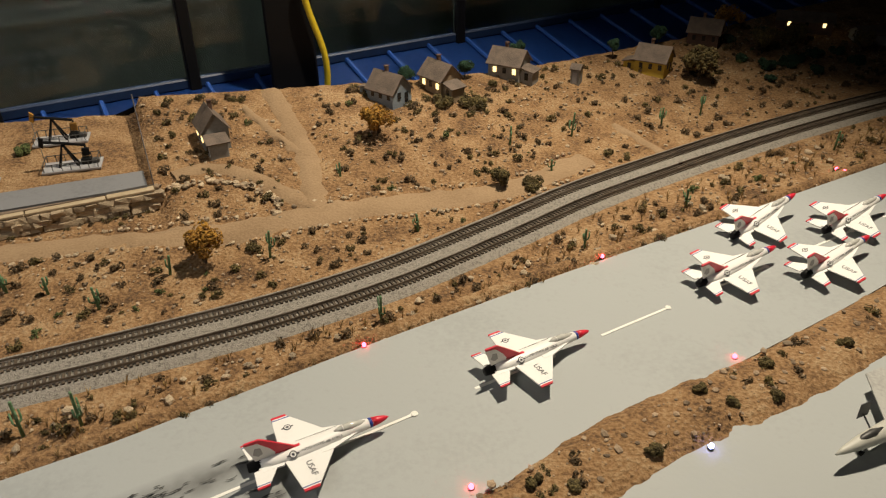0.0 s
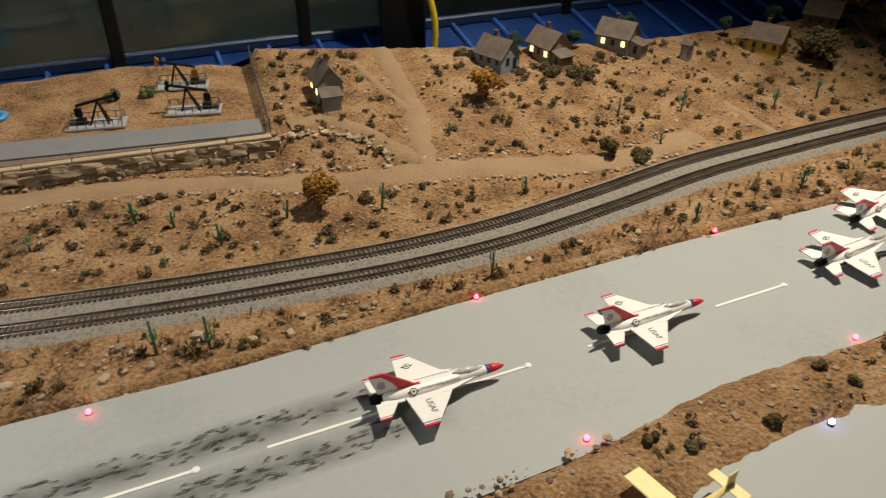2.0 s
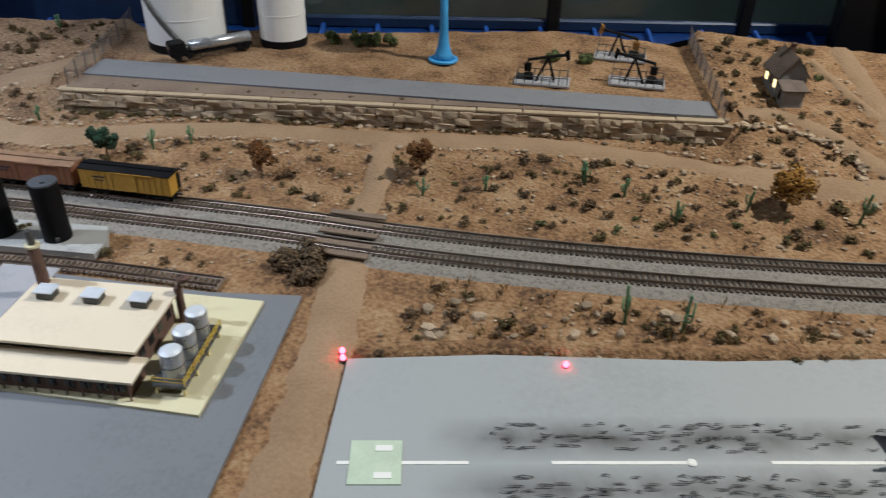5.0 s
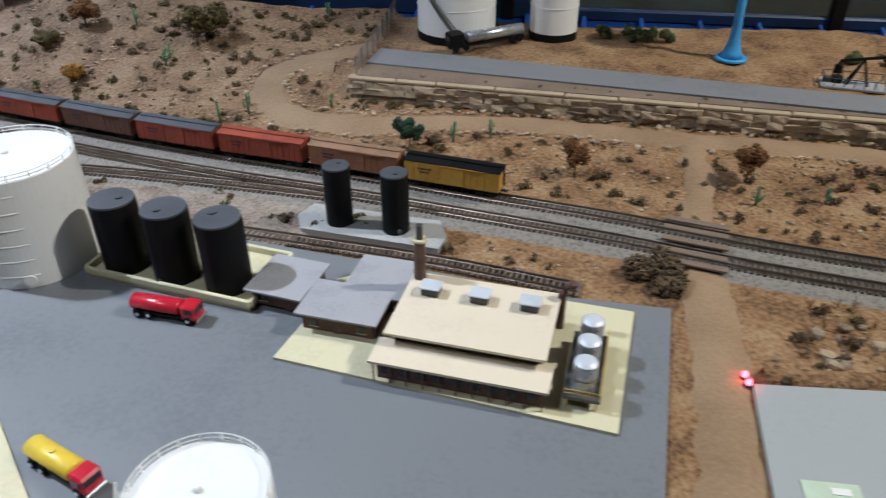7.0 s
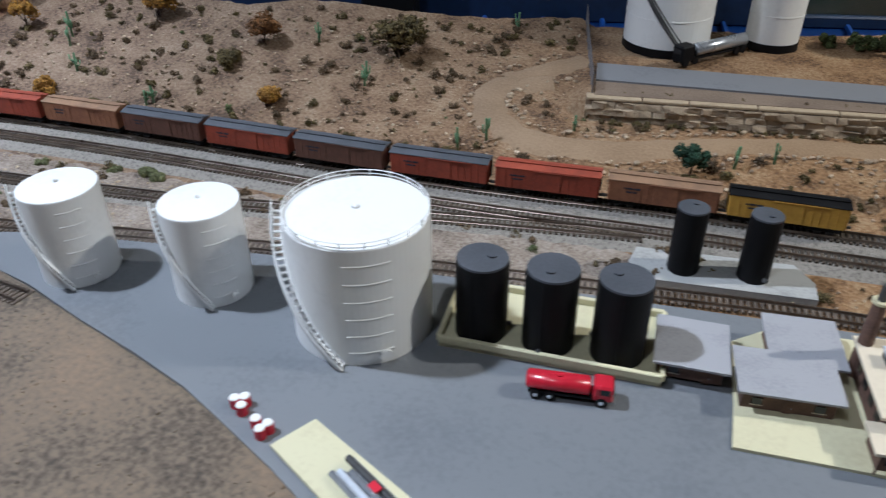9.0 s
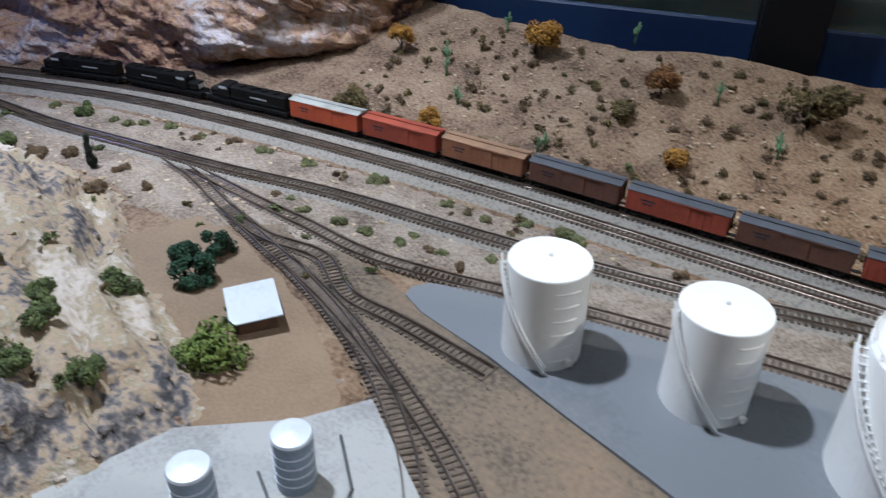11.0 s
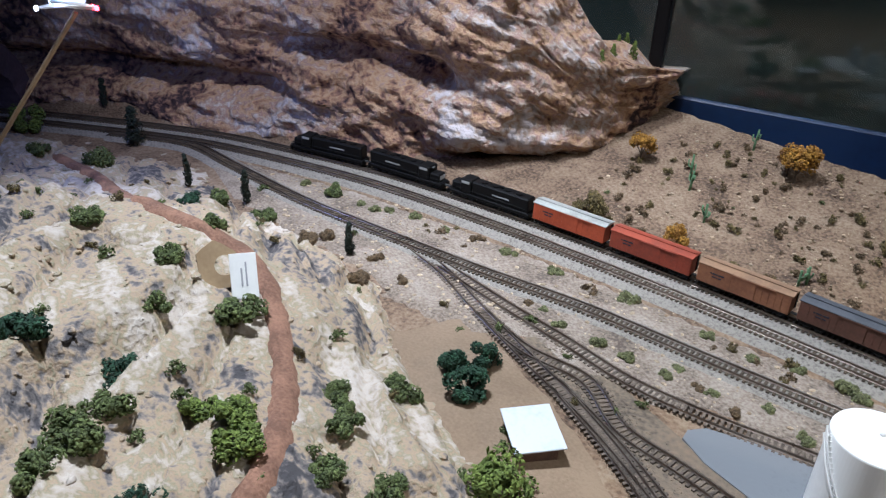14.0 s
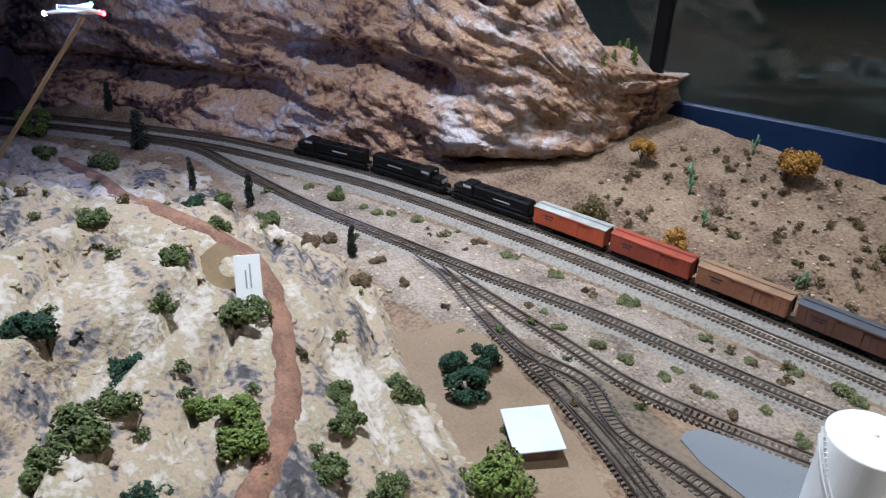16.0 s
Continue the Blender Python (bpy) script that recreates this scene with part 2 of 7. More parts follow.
TERRACE_ROAD = mat("blue_grey_road", (0.185, 0.19, 0.205), (0.13, 0.135, 0.15), 0.8, big=20, fine=300, mix=0.32)
VERGE = mat("dusty_brown_verge", (0.22, 0.165, 0.12), (0.15, 0.11, 0.08), 0.95, big=20, fine=400, bump=0.6)
CAPPING = mat("tan_capping", (0.46, 0.37, 0.25), (0.36, 0.28, 0.18), 0.8, big=40, fine=400)
ROOMWALL = mat("dim_green_grey_wall", (0.075, 0.09, 0.088), (0.05, 0.062, 0.062), 0.85, big=2.5, fine=60, mix=0.33)
ROOM = mat("dark_room_paint", (0.05, 0.055, 0.065), rough=0.9, big=2)
WOOD = mat("plain_plywood", (0.46, 0.34, 0.20), (0.36, 0.25, 0.14), 0.7, big=30, fine=300)
BARK = mat("brown_bark", (0.10, 0.07, 0.045), (0.06, 0.042, 0.03), 0.9, big=200, fine=900)
GREEN = mat("green_foliage", (0.125, 0.155, 0.05), (0.06, 0.08, 0.026), 0.9, big=120, fine=700, island=0.45)
OLIVE = mat("olive_scrub", (0.14, 0.108, 0.037), (0.07, 0.052, 0.019), 0.9, big=120, fine=700, island=0.45)
SAGE = mat("sage_green_foliage", (0.17, 0.18, 0.075), (0.085, 0.09, 0.04), 0.9, big=120, fine=700, island=0.45)
DRYBUSH = mat("dry_brown_scrub", (0.15, 0.10, 0.05), (0.075, 0.05, 0.026), 0.9, big=120, fine=700, island=0.4)
ORANGE = mat("autumn_orange_foliage", (0.38, 0.20, 0.025), (0.22, 0.105, 0.016), 0.9, big=120, fine=700, island=0.4)
RUST = mat("rust_brown_foliage", (0.19, 0.085, 0.022), (0.11, 0.05, 0.016), 0.9, big=120, fine=700, island=0.4)
DKGREEN = mat("dark_green_foliage", (0.025, 0.07, 0.035), (0.012, 0.036, 0.02), 0.9, big=120, fine=700, island=0.4)
CONIFER = mat("blackish_green_needles", (0.022, 0.034, 0.022), (0.011, 0.016, 0.011), 0.9, big=120, fine=700, island=0.4)
BRIGHT = mat("bright_green_foliage", (0.17, 0.225, 0.042), (0.085, 0.12, 0.024), 0.9, big=120, fine=700, island=0.4)
CACTUS = mat("cactus_green", (0.13, 0.25, 0.12), (0.08, 0.16, 0.08), 0.7, big=150, fine=800)
STRAW = mat("straw_grass", (0.38, 0.26, 0.10), (0.24, 0.15, 0.06), 0.9, big=150, fine=800, island=0.4)
LOCO = mat("black_engine_paint", (0.006, 0.006, 0.0065), (0.004, 0.004, 0.0045), 0.5, big=60, fine=400, spec=0.2)
SIDEGREY = mat("grey_number_panel", (0.42, 0.42, 0.42), rough=0.6)
LED_RED = mat("red_led", (0.9, 0.02, 0.02), rough=0.3, emit=((1.0, 0.03, 0.05), 22.0))
LED_BLUE = mat("blue_led", (0.1, 0.1, 0.9), rough=0.3, emit=((0.25, 0.30, 1.0), 22.0))
LED_WHITE = mat("white_led", (0.9, 0.9, 0.9), rough=0.3, emit=((0.8, 0.9, 1.0), 30.0))
PALEDECAL = mat("pale_green_decal", (0.52, 0.62, 0.48), (0.46, 0.55, 0.42), 0.6, big=60, fine=400)
FENCE = mat("fence_mesh_grey", (0.16, 0.145, 0.14), (0.10, 0.09, 0.09), 0.6, big=60, fine=700)


def glass_material():
    m = bpy.data.materials.new("window_glass")
    m.use_nodes = True
    sh = m.node_tree.nodes["Principled BSDF"]
    sh.inputs["Base Color"].default_value = (0.80, 0.90, 0.88, 1)
    sh.inputs["Roughness"].default_value, sh.inputs["Transmission Weight"].default_value, sh.inputs["IOR"].default_value = 0.03, 1.0, 1.45
    return m


GLASS = glass_material()

# ---- mesh helpers ----


def put(name, bm, material, parent=None, label="", category="", group="", kind="", at=None, smooth=False):
    me = bpy.data.meshes.new(name)
    bm.normal_update()
    bm.to_mesh(me)
    bm.free()
    for m in material if isinstance(material, (list, tuple)) else [material]:
        me.materials.append(m)
    if smooth:
        for p in me.polygons:
            p.use_smooth = True
    ob = new(name, me)
    if parent:
        ob.parent = parent
    if at is not None:
        ob.matrix_basis = at
    return tagged(ob, label, category, group, kind)


def part(name, bm, material, parent, label="", smooth=False, at=None):
    return put(name, bm, material, parent, label, smooth=smooth, at=at)


def thing(name, label, category, group="", at=None, kind=""):
    ob = new(name)
    ob.empty_display_size = 0.01
    if at is not None:
        ob.matrix_basis = at
    return tagged(ob, label, category, group, kind)


def box(sx, sy, sz, at=(0, 0, 0), bevel=0.0, bm=None, turn=0.0):
    """A box standing on at, with softened edges."""
    own = bmesh.new()
    bmesh.ops.create_cube(own, size=1)
    bmesh.ops.scale(own, vec=(sx, sy, sz), verts=own.verts)
    if bevel:
        bmesh.ops.bevel(own, geom=list(own.edges), offset=bevel, segments=1, affect="EDGES")
    bmesh.ops.rotate(own, cent=(0, 0, 0), matrix=Matrix.Rotation(radians(turn), 3, "Z"), verts=own.verts)
    bmesh.ops.translate(own, vec=(at[0], at[1], at[2] + sz / 2), verts=own.verts)
    return merge(own, bm)


def merge(own, bm):
    if bm is None:
        return own
    me = bpy.data.meshes.new("join")
    own.to_mesh(me)
    own.free()
    bm.from_mesh(me)
    bpy.data.meshes.remove(me)
    return bm


def lathe(profile, sides=32, bm=None, at=(0, 0, 0)):
    """Rings of (radius, height) turned round the z axis, closed at both ends."""
    own = bmesh.new()
    rings = []
    for r, z in profile:
        rings.append([own.verts.new((r * math.cos(2 * math.pi * i / sides) + at[0], r * math.sin(2 * math.pi * i / sides) + at[1], z + at[2])) for i in range(sides)])
    for a, b in zip(rings, rings[1:]):
        for i in range(sides):
            own.faces.new((a[i], a[(i + 1) % sides], b[(i + 1) % sides], b[i]))
    own.faces.new(rings[0][::-1])
    own.faces.new(rings[-1])
    return merge(own, bm)


def tube(points, radius, sides=8, bm=None, taper=1.0):
    own = bmesh.new()
    pts = [Vector(p) for p in points]
    rings = []
    for i, p in enumerate(pts):
        way = (pts[min(i + 1, len(pts) - 1)] - pts[max(i - 1, 0)]).normalized()
        side = way.cross(Vector((0, 0, 1)) if abs(way.z) < 0.9 else Vector((1, 0, 0))).normalized()
        up = side.cross(way)
        r = radius * (1 + (taper - 1) * i / max(1, len(pts) - 1))
        rings.append([own.verts.new(p + r * (math.cos(2 * math.pi * k / sides) * side + math.sin(2 * math.pi * k / sides) * up)) for k in range(sides)])
    for a, b in zip(rings, rings[1:]):
        for k in range(sides):
            own.faces.new((a[k], a[(k + 1) % sides], b[(k + 1) % sides], b[k]))
    own.faces.new(rings[0][::-1])
    own.faces.new(rings[-1])
    return merge(own, bm)


def slab(outline, z0, z1, bm=None):
    """An upright prism over an outline in plan."""
    own = bmesh.new()
    low = [own.verts.new((x, y, z0)) for x, y in outline]
    top = [own.verts.new((x, y, z1)) for x, y in outline]
    n = len(outline)
    for i in range(n):
        own.faces.new((low[i], low[(i + 1) % n], top[(i + 1) % n], top[i]))
    own.faces.new(top)
    own.faces.new(low[::-1])
    bmesh.ops.recalc_face_normals(own, faces=own.faces)
    return merge(own, bm)


def lettering(text, size, at, parent, material=INK):
    cu = bpy.data.curves.new("lettering", "FONT")
    cu.body, cu.size, cu.align_x, cu.align_y, cu.extrude = text, size, "CENTER", "CENTER", 0.00008
    cu.materials.append(material)
    ob = new("lettering", cu)
    ob.parent, ob.matrix_basis = parent, at
    return ob


def raw(name, verts, faces, material, parent=None, label="", category="", kind="", smooth=False, group=""):
    me = bpy.data.meshes.new(name)
    me.from_pydata([tuple(v) for v in verts], [], faces)
    for m in material if isinstance(material, (list, tuple)) else [material]:
        me.materials.append(m)
    me.update()
    if smooth:
        me.polygons.foreach_set("use_smooth", [True] * len(me.polygons))
    ob = new(name, me)
    if parent:
        ob.parent = parent
    return tagged(ob, label, category, group, kind)


# ---- plan: tracks and ground ----
NEAR = [(-1.84, -0.27), (-1.76, -0.16), (-1.717, -0.108), (-1.62, -0.003), (-1.53, 0.065), (-1.436, 0.127), (-1.30, 0.193), (-1.164, 0.248),
        (-1.017, 0.300), (-0.897, 0.338), (-0.764, 0.380), (-0.675, 0.412), (-0.595, 0.443), (-0.482, 0.483), (-0.385, 0.517), (-0.286, 0.547),
        (-0.150, 0.598), (-0.035, 0.648), (0.032, 0.680), (0.118, 0.731), (0.22, 0.809), (0.314, 0.886), (0.418, 0.956), (0.583, 1.058),
        (0.733, 1.14), (1.0, 1.26), (1.6, 1.5)]
WALL_A, WALL_B = Vector((-0.72, 0.590)), Vector((-0.130, 0.868))
WALL_WAY = (WALL_B - WALL_A).normalized()
WALL_LONG = (WALL_B - WALL_A).length


def curve(points, step=0.004):
    """Evenly spaced points on a smooth curve through the given ones."""
    p = np.array(points, float)
    t = np.r_[0, np.cumsum(np.hypot(*np.diff(p, axis=0).T))]
    s = np.linspace(0, t[-1], max(2, int(t[-1] / step * 3)))
    m = np.gradient(p, t, axis=0)
    k = np.clip(np.searchsorted(t, s) - 1, 0, len(t) - 2)
    h = (t[k + 1] - t[k])[:, None]
    u = ((s - t[k])[:, None]) / h
    q = (2 * u**3 - 3 * u**2 + 1) * p[k] + (u**3 - 2 * u**2 + u) * h * m[k] + (-2 * u**3 + 3 * u**2) * p[k + 1] + (u**3 - u**2) * h * m[k + 1]
    d = np.r_[0, np.cumsum(np.hypot(*np.diff(q, axis=0).T))]
    e = np.linspace(0, d[-1], int(d[-1] / step) + 1)
    return np.c_[np.interp(e, d, q[:, 0]), np.interp(e, d, q[:, 1])]


def offset(c, d):
    g = np.gradient(c, axis=0)
    g /= np.hypot(*g.T)[:, None]
    return c + d * np.c_[-g[:, 1], g[:, 0]]


def ease(a, b, v):
    u = np.clip((v - a) / (b - a), 0, 1)
    return u * u * (3 - 2 * u)


NX, NY = np.array(NEAR).T
NSLOPE = np.gradient(NY, NX)


def north(x, y):
    return (y - np.interp(x, NX, NY)) / np.hypot(1, np.interp(x, NX, NSLOPE))


def height(x, y):
    """The ground's height: level by the tracks, a hill to the north, a walled terrace in it."""
    x, y = np.asarray(x, float), np.asarray(y, float)
    d = north(x, y)
    w = ease(0.85, 1.08, -x)
    h = (0.14 + 0.16 * w) * np.maximum(0, d - (0.08 - 0.045 * w))
    h = np.minimum(h, 0.08 + 0.2 * h)
    u = (x - WALL_A.x) * WALL_WAY.x + (y - WALL_A.y) * WALL_WAY.y
    v = -(x - WALL_A.x) * WALL_WAY.y + (y - WALL_A.y) * WALL_WAY.x
    inside = ease(-0.012, 0, u) * ease(-0.012, 0, WALL_LONG - u)
    top = 0.027 + 0.03 * np.maximum(0, v)
    terrace = np.where(v > 0.003, top, np.where(v > -0.07, np.minimum(h, 0.008), h))
    return h * (1 - inside) + inside * terrace


def hill_height(x, y):
    """The rocky spur in the south-west."""
    x, y = np.asarray(x, float), np.asarray(y, float)
    base = np.interp(-x, [0.95, 1.1, 1.24, 1.30, 1.36, 1.45, 1.56], [0.028, 0.036, 0.055, 0.045, 0.026, 0.008, 0.0])
    slope = np.interp(-x, [0.95, 1.12, 1.2, 1.26, 1.34, 1.45, 1.62], [0.18, 0.22, 0.42, 0.46, 0.36, 0.24, 0.12])
    g = base - np.where(y < -0.02, slope, 0.75) * (y + 0.02)
    g = np.minimum(g, 0.085 + 0.25 * (g - 0.085))
    g = np.clip(g, -0.02, 0.12) * ease(0.93, 1.02, -x) * ease(0.045, 0.085, -north(x, y))
    return g


TRAIL_LINE = [(-0.965, -0.150), (-1.007, -0.118), (-1.031, -0.1), (-1.073, -0.079), (-1.115, -0.067), (-1.156, -0.059), (-1.19, -0.056), (-1.216, -0.062), (-1.24, -0.085), (-1.275, -0.108), (-1.36, -0.118), (-1.45, -0.124), (-1.535, -0.14), (-1.60, -0.165)]
TRAIL_C = curve(TRAIL_LINE, 0.012)


def spur(x, y):
    """The rocky spur's surface: ledges, gullies and a smooth trail over it."""
    x, y = np.asarray(x, float), np.asarray(y, float)
    h = hill_height(x, y)
    f = np.vectorize(lambda a, b: noise.fractal((a * 15, b * 15, 2), 0.9, 2.1, 5))(x, y)
    st = np.vectorize(lambda a, b: noise.noise((a * 9, b * 36 + a * 11, 7)))(x, y)
    cr = np.vectorize(lambda a, b: abs(noise.noise((a * 8, b * 21 + a * 7, 17))))(x, y)
    away = np.full(x.shape, 9.0)
    for a, b in TRAIL_C:
        away = np.minimum(away, np.hypot(x - a, y - b))
    calm = 0.12 + 0.88 * ease(0.010, 0.026, away)
    fade = ease(-0.004, 0.022, h)
    return h + calm * (fade * (0.008 * f + 0.007 * st - 0.012 * np.clip(1 - cr * 8, 0, 1) - 0.0035 * np.sin((h + 0.006 * f) * 360)) + 0.004 * f * (1 - fade)) - 0.003


def on(x, y):
    return float(max(height(x, y), spur(x, y) if x < -0.93 and hill_height(x, y) > -0.006 else -1))

# ---- the ground ----


def back_edge(x):
    return np.interp(x, [-2.6, -1.9, -1.35, -1.1, -0.97, -0.85, -0.6, -0.37, -0.2, -0.04, 0.1, 0.29, 0.52, 0.76, 1.4], [0.30, 0.36, 0.47, 0.53, 0.63, 0.745, 0.87, 1.03, 1.064, 1.105, 1.15, 1.24, 1.364, 1.527, 1.85])


def sheet(name, x0, x1, y0, y1, step, f, keep, rough, material, label="", kind="structure", freq=60, parent=None, sink=0.0):
    xs, ys = np.arange(x0, x1, step), np.arange(y0, y1, step)
    gx, gy = np.meshgrid(xs, ys)
    gy = np.minimum(gy, back_edge(gx) + 0.004)
    gz = f(gx, gy)
    ok = keep(gx, gy)
    flat = np.c_[gx.ravel(), gy.ravel(), gz.ravel()]
    bump = [noise.noise((a * freq, b * freq, 0)) * 0.6 + noise.noise((a * freq * 3.1, b * freq * 3.1, 5)) * 0.4 for a, b, _ in flat]
    flat[:, 2] += rough(gx, gy).ravel() * np.array(bump)
    if sink:
        p = np.pad(ok, 1)
        core = p[:-2, 1:-1] & p[2:, 1:-1] & p[1:-1, :-2] & p[1:-1, 2:] & p[:-2, :-2] & p[2:, 2:] & p[:-2, 2:] & p[2:, :-2]
        flat[:, 2] -= np.where(core, 0, sink).ravel()
    nx = len(xs)
    i, j = np.nonzero(ok[:-1, :-1] & ok[1:, :-1] & ok[:-1, 1:] & ok[1:, 1:])
    a = i * nx + j
    faces = np.c_[a, a + 1, a + nx + 1, a + nx]
    return raw(name, flat, faces.tolist(), material, parent, label, kind=kind, smooth=True)


def ground_rough(x, y):
    d = north(x, y)
    return 0.0005 + 0.0028 * ease(0.06, 0.14, d)


sheet("ground", -2.4, 1.3, -0.9, 1.85, 0.0075, lambda x, y: height(x, y) - 0.0012, lambda x, y: y < back_edge(x) + 0.0041, ground_rough, SAND, "sandy desert ground of the model layout")

# the table's edge and skirt behind the hill
skirt = bmesh.new()
edge = [(x, float(back_edge(x))) for x in np.arange(-2.4, 1.3, 0.05)]
for (xa, ya), (xb, yb) in zip(edge, edge[1:]):
    q = [skirt.verts.new(v) for v in ((xa, ya, -0.9), (xb, yb, -0.9), (xb, yb, on(xb, yb) - 0.004), (xa, ya, on(xa, ya) - 0.004))]
    skirt.faces.new(q)
bmesh.ops.solidify(skirt, geom=list(skirt.faces), thickness=0.01)
put("trim", skirt, DARKMETAL, kind="structure", label="dark board edging of the layout table")

# ---- glass partition and blue deck behind the table ----
GW = Vector((0.866, 0.5, 0))
GN = Vector((-0.5, 0.866, 0))
G0 = Vector((-0.178, 1.174, 0))
deck = bmesh.new()
pts = [G0 + GW * s for s in (-2.6, 2.6)]
low = [p - GN * 0.55 for p in pts]
q = [deck.verts.new((p.x, p.y, z)) for p, z in ((low[0], -0.09), (low[1], -0.09), (pts[1], 0.028), (pts[0], 0.028))]
deck.faces.new(q)
bmesh.ops.solidify(deck, geom=list(deck.faces), thickness=0.01)
deck_ob = put("blue_deck", deck, BLUEDECK, kind="structure", label="ribbed blue metal ledge under the glass partition")
for s in np.arange(-2.5, 2.5, 0.068):
    a = G0 + GW * float(s)
    b = a - GN * 0.55
    part("rib", tube([(a.x, a.y, 0.031), (b.x, b.y, -0.087)], 0.0035, 6), BLUEDECK, deck_ob)
glass_wall = thing("glass_partition", "dark tinted glass partition in a black metal frame", "partition", kind="structure")
STATIONS = [-2.2, -1.80, -1.395, -1.0, -0.62, -0.24, 0.0, 0.413, 0.826, 1.24, 1.65]
for k, s in enumerate(STATIONS[:-1]):
    a, wide = G0 + GW * s, STATIONS[k + 1] - s
    part("mullion", box(0.016, 0.02, 1.5, (0, 0, 0), 0.002), DARKMETAL, glass_wall, at=pose(a.x, a.y, 0.02, 0, 0, 30))
    c = a + GW * (wide / 2)
    pane = part("pane", box(wide - 0.018, 0.006, 1.5), GLASS, glass_wall, at=pose(c.x, c.y, 0.03, 0, 0, 30))
    pane.visible_shadow = False
c = G0 + GN * 0.42
put("wall_north", box(6.5, 0.05, 3.6), ROOMWALL, kind="structure", label="dim grey-green wall behind the glass", at=pose(c.x, c.y, -1.0, 0, 0, 30))
# strip added along the glass foot to draw the blue deck's reflection
for s0, s1, tall in ((-2.3, -0.55, 0.055), (-0.55, 2.3, 0.014)):
    c = G0 + GW * ((s0 + s1) / 2)
    put("kick_plate", box(s1 - s0, 0.012, tall, (0, 0, 0), 0.002), DECK_REFLECTION, kind="structure", label="dark blue strip standing in for the deck's reflection in the glass", at=pose(c.x, c.y, 0.027, 0, 0, 30))
post2 = G0 + GW * -0.975 - GN * 0.03
post = thing("black_post", "thick black square post in front of the glass", "post", at=pose(post2.x, post2.y, -0.3, 0, 0, 30))
part("shaft", box(0.062, 0.04, 1.9, (0, 0, 0), 0.003), DARKMETAL, post)
part("base_plate", box(0.09, 0.06, 0.012, (0, 0, 0), 0.002), DARKMETAL, post)
post = thing("black_post", "thick black square post in front of the glass", "post", at=pose(-0.046, 1.196, -0.3, 0, 0, 12))
part("shaft", box(0.062, 0.05, 1.9, (0, 0, 0), 0.003), DARKMETAL, post)
part("base_plate", box(0.09, 0.08, 0.012, (0, 0, 0), 0.002), DARKMETAL, post)
cable = thing("yellow_cable", "yellow electrical cord hanging beside the black post", "cable")
part("cord", tube([(-0.004 + 0.016 * math.sin(0.3 + t * 9.0) * min(1, 0.3 + t), 1.165 + 0.006 * math.cos(t * 2), 0.0 + 0.30 * t) for t in np.linspace(0, 3, 60)], 0.0042, 10), CABLE, cable, smooth=True)

# ---- the room, closed round the table ----
put("floor", box(9, 9, 0.1, (-0.4, 0, -1.2)), ROOM, kind="structure", label="dark floor of the exhibition room")
put("ceiling", box(9, 9, 0.1, (-0.4, 0, 2.6)), ROOM, kind="structure", label="dark ceiling")
put("wall_south", box(9, 0.1, 3.8, (-0.4, -4.4, -1.2)), ROOM, kind="structure", label="dark room wall")
put("wall_west", box(0.1, 9, 3.8, (-4.9, 0, -1.2)), ROOM, kind="structure", label="dark room wall")
put("wall_east", box(0.1, 9, 3.8, (4.1, 0, -1.2)), ROOM, kind="structure", label="dark room wall")

# ---- paved areas ----
RW = Vector((0.858, 0.514, 0))          # along the runway
RN = Vector((-0.514, 0.858, 0))


def scuff_nodes(m):
    """Two long smudges of rubber in the paint beside the centre line."""
    n, l = m.node_tree.nodes, m.node_tree.links
    sh = n["Principled BSDF"]
    old = sh.inputs["Base Color"].links[0].from_socket
    co = n.new("ShaderNodeTexCoord")
    mp = n.new("ShaderNodeMapping")
    mp.vector_type = "TEXTURE"
    c = Vector((-0.209, 0.3645, 0)) + RW * 0.195
    mp.inputs["Location"].default_value, mp.inputs["Rotation"].default_value = (c.x, c.y, 0), (0, 0, radians(30.9))
    l.new(co.outputs["Object"], mp.inputs[0])
    sp = n.new("ShaderNodeSeparateXYZ")
    l.new(mp.outputs[0], sp.inputs[0])

    def op(kind, a, b=None, cl=False):
        q = n.new("ShaderNodeMath")
        q.operation, q.use_clamp = kind, cl
        for k, v in enumerate((a, b)):
            if v is None:
                continue
            if isinstance(v, (int, float)):
                q.inputs[k].default_value = v
            else:
                l.new(v, q.inputs[k])
        return q.outputs[0]

    across = op("ABSOLUTE", op("SUBTRACT", op("ABSOLUTE", sp.outputs[1]), 0.017))
    mask_b = op("SUBTRACT", 1.0, op("DIVIDE", across, 0.017), True)
    mask_a = op("MULTIPLY", op("SUBTRACT", 0.15, op("ABSOLUTE", sp.outputs[0])), 22.0, True)
    ns = n.new("ShaderNodeTexNoise")
    ns.inputs["Scale"].default_value, ns.inputs["Detail"].default_value = 50, 5
    l.new(co.outputs["Object"], ns.inputs["Vector"])
    f = op("MULTIPLY", op("MULTIPLY", op("MULTIPLY", mask_a, mask_b), ns.outputs[0]), 1.5, True)
    mx = n.new("ShaderNodeMix")
    mx.data_type = "RGBA"
    l.new(f, mx.inputs[0])
    l.new(old, mx.inputs[6])
    mx.inputs[7].default_value = (0.07, 0.07, 0.068, 1)
    l.new(mx.outputs[2], sh.inputs["Base Color"])


scuff_nodes(RUNWAY)
run = thing("runway", "long grey painted model runway with worn centre line", "runway", kind="structure")


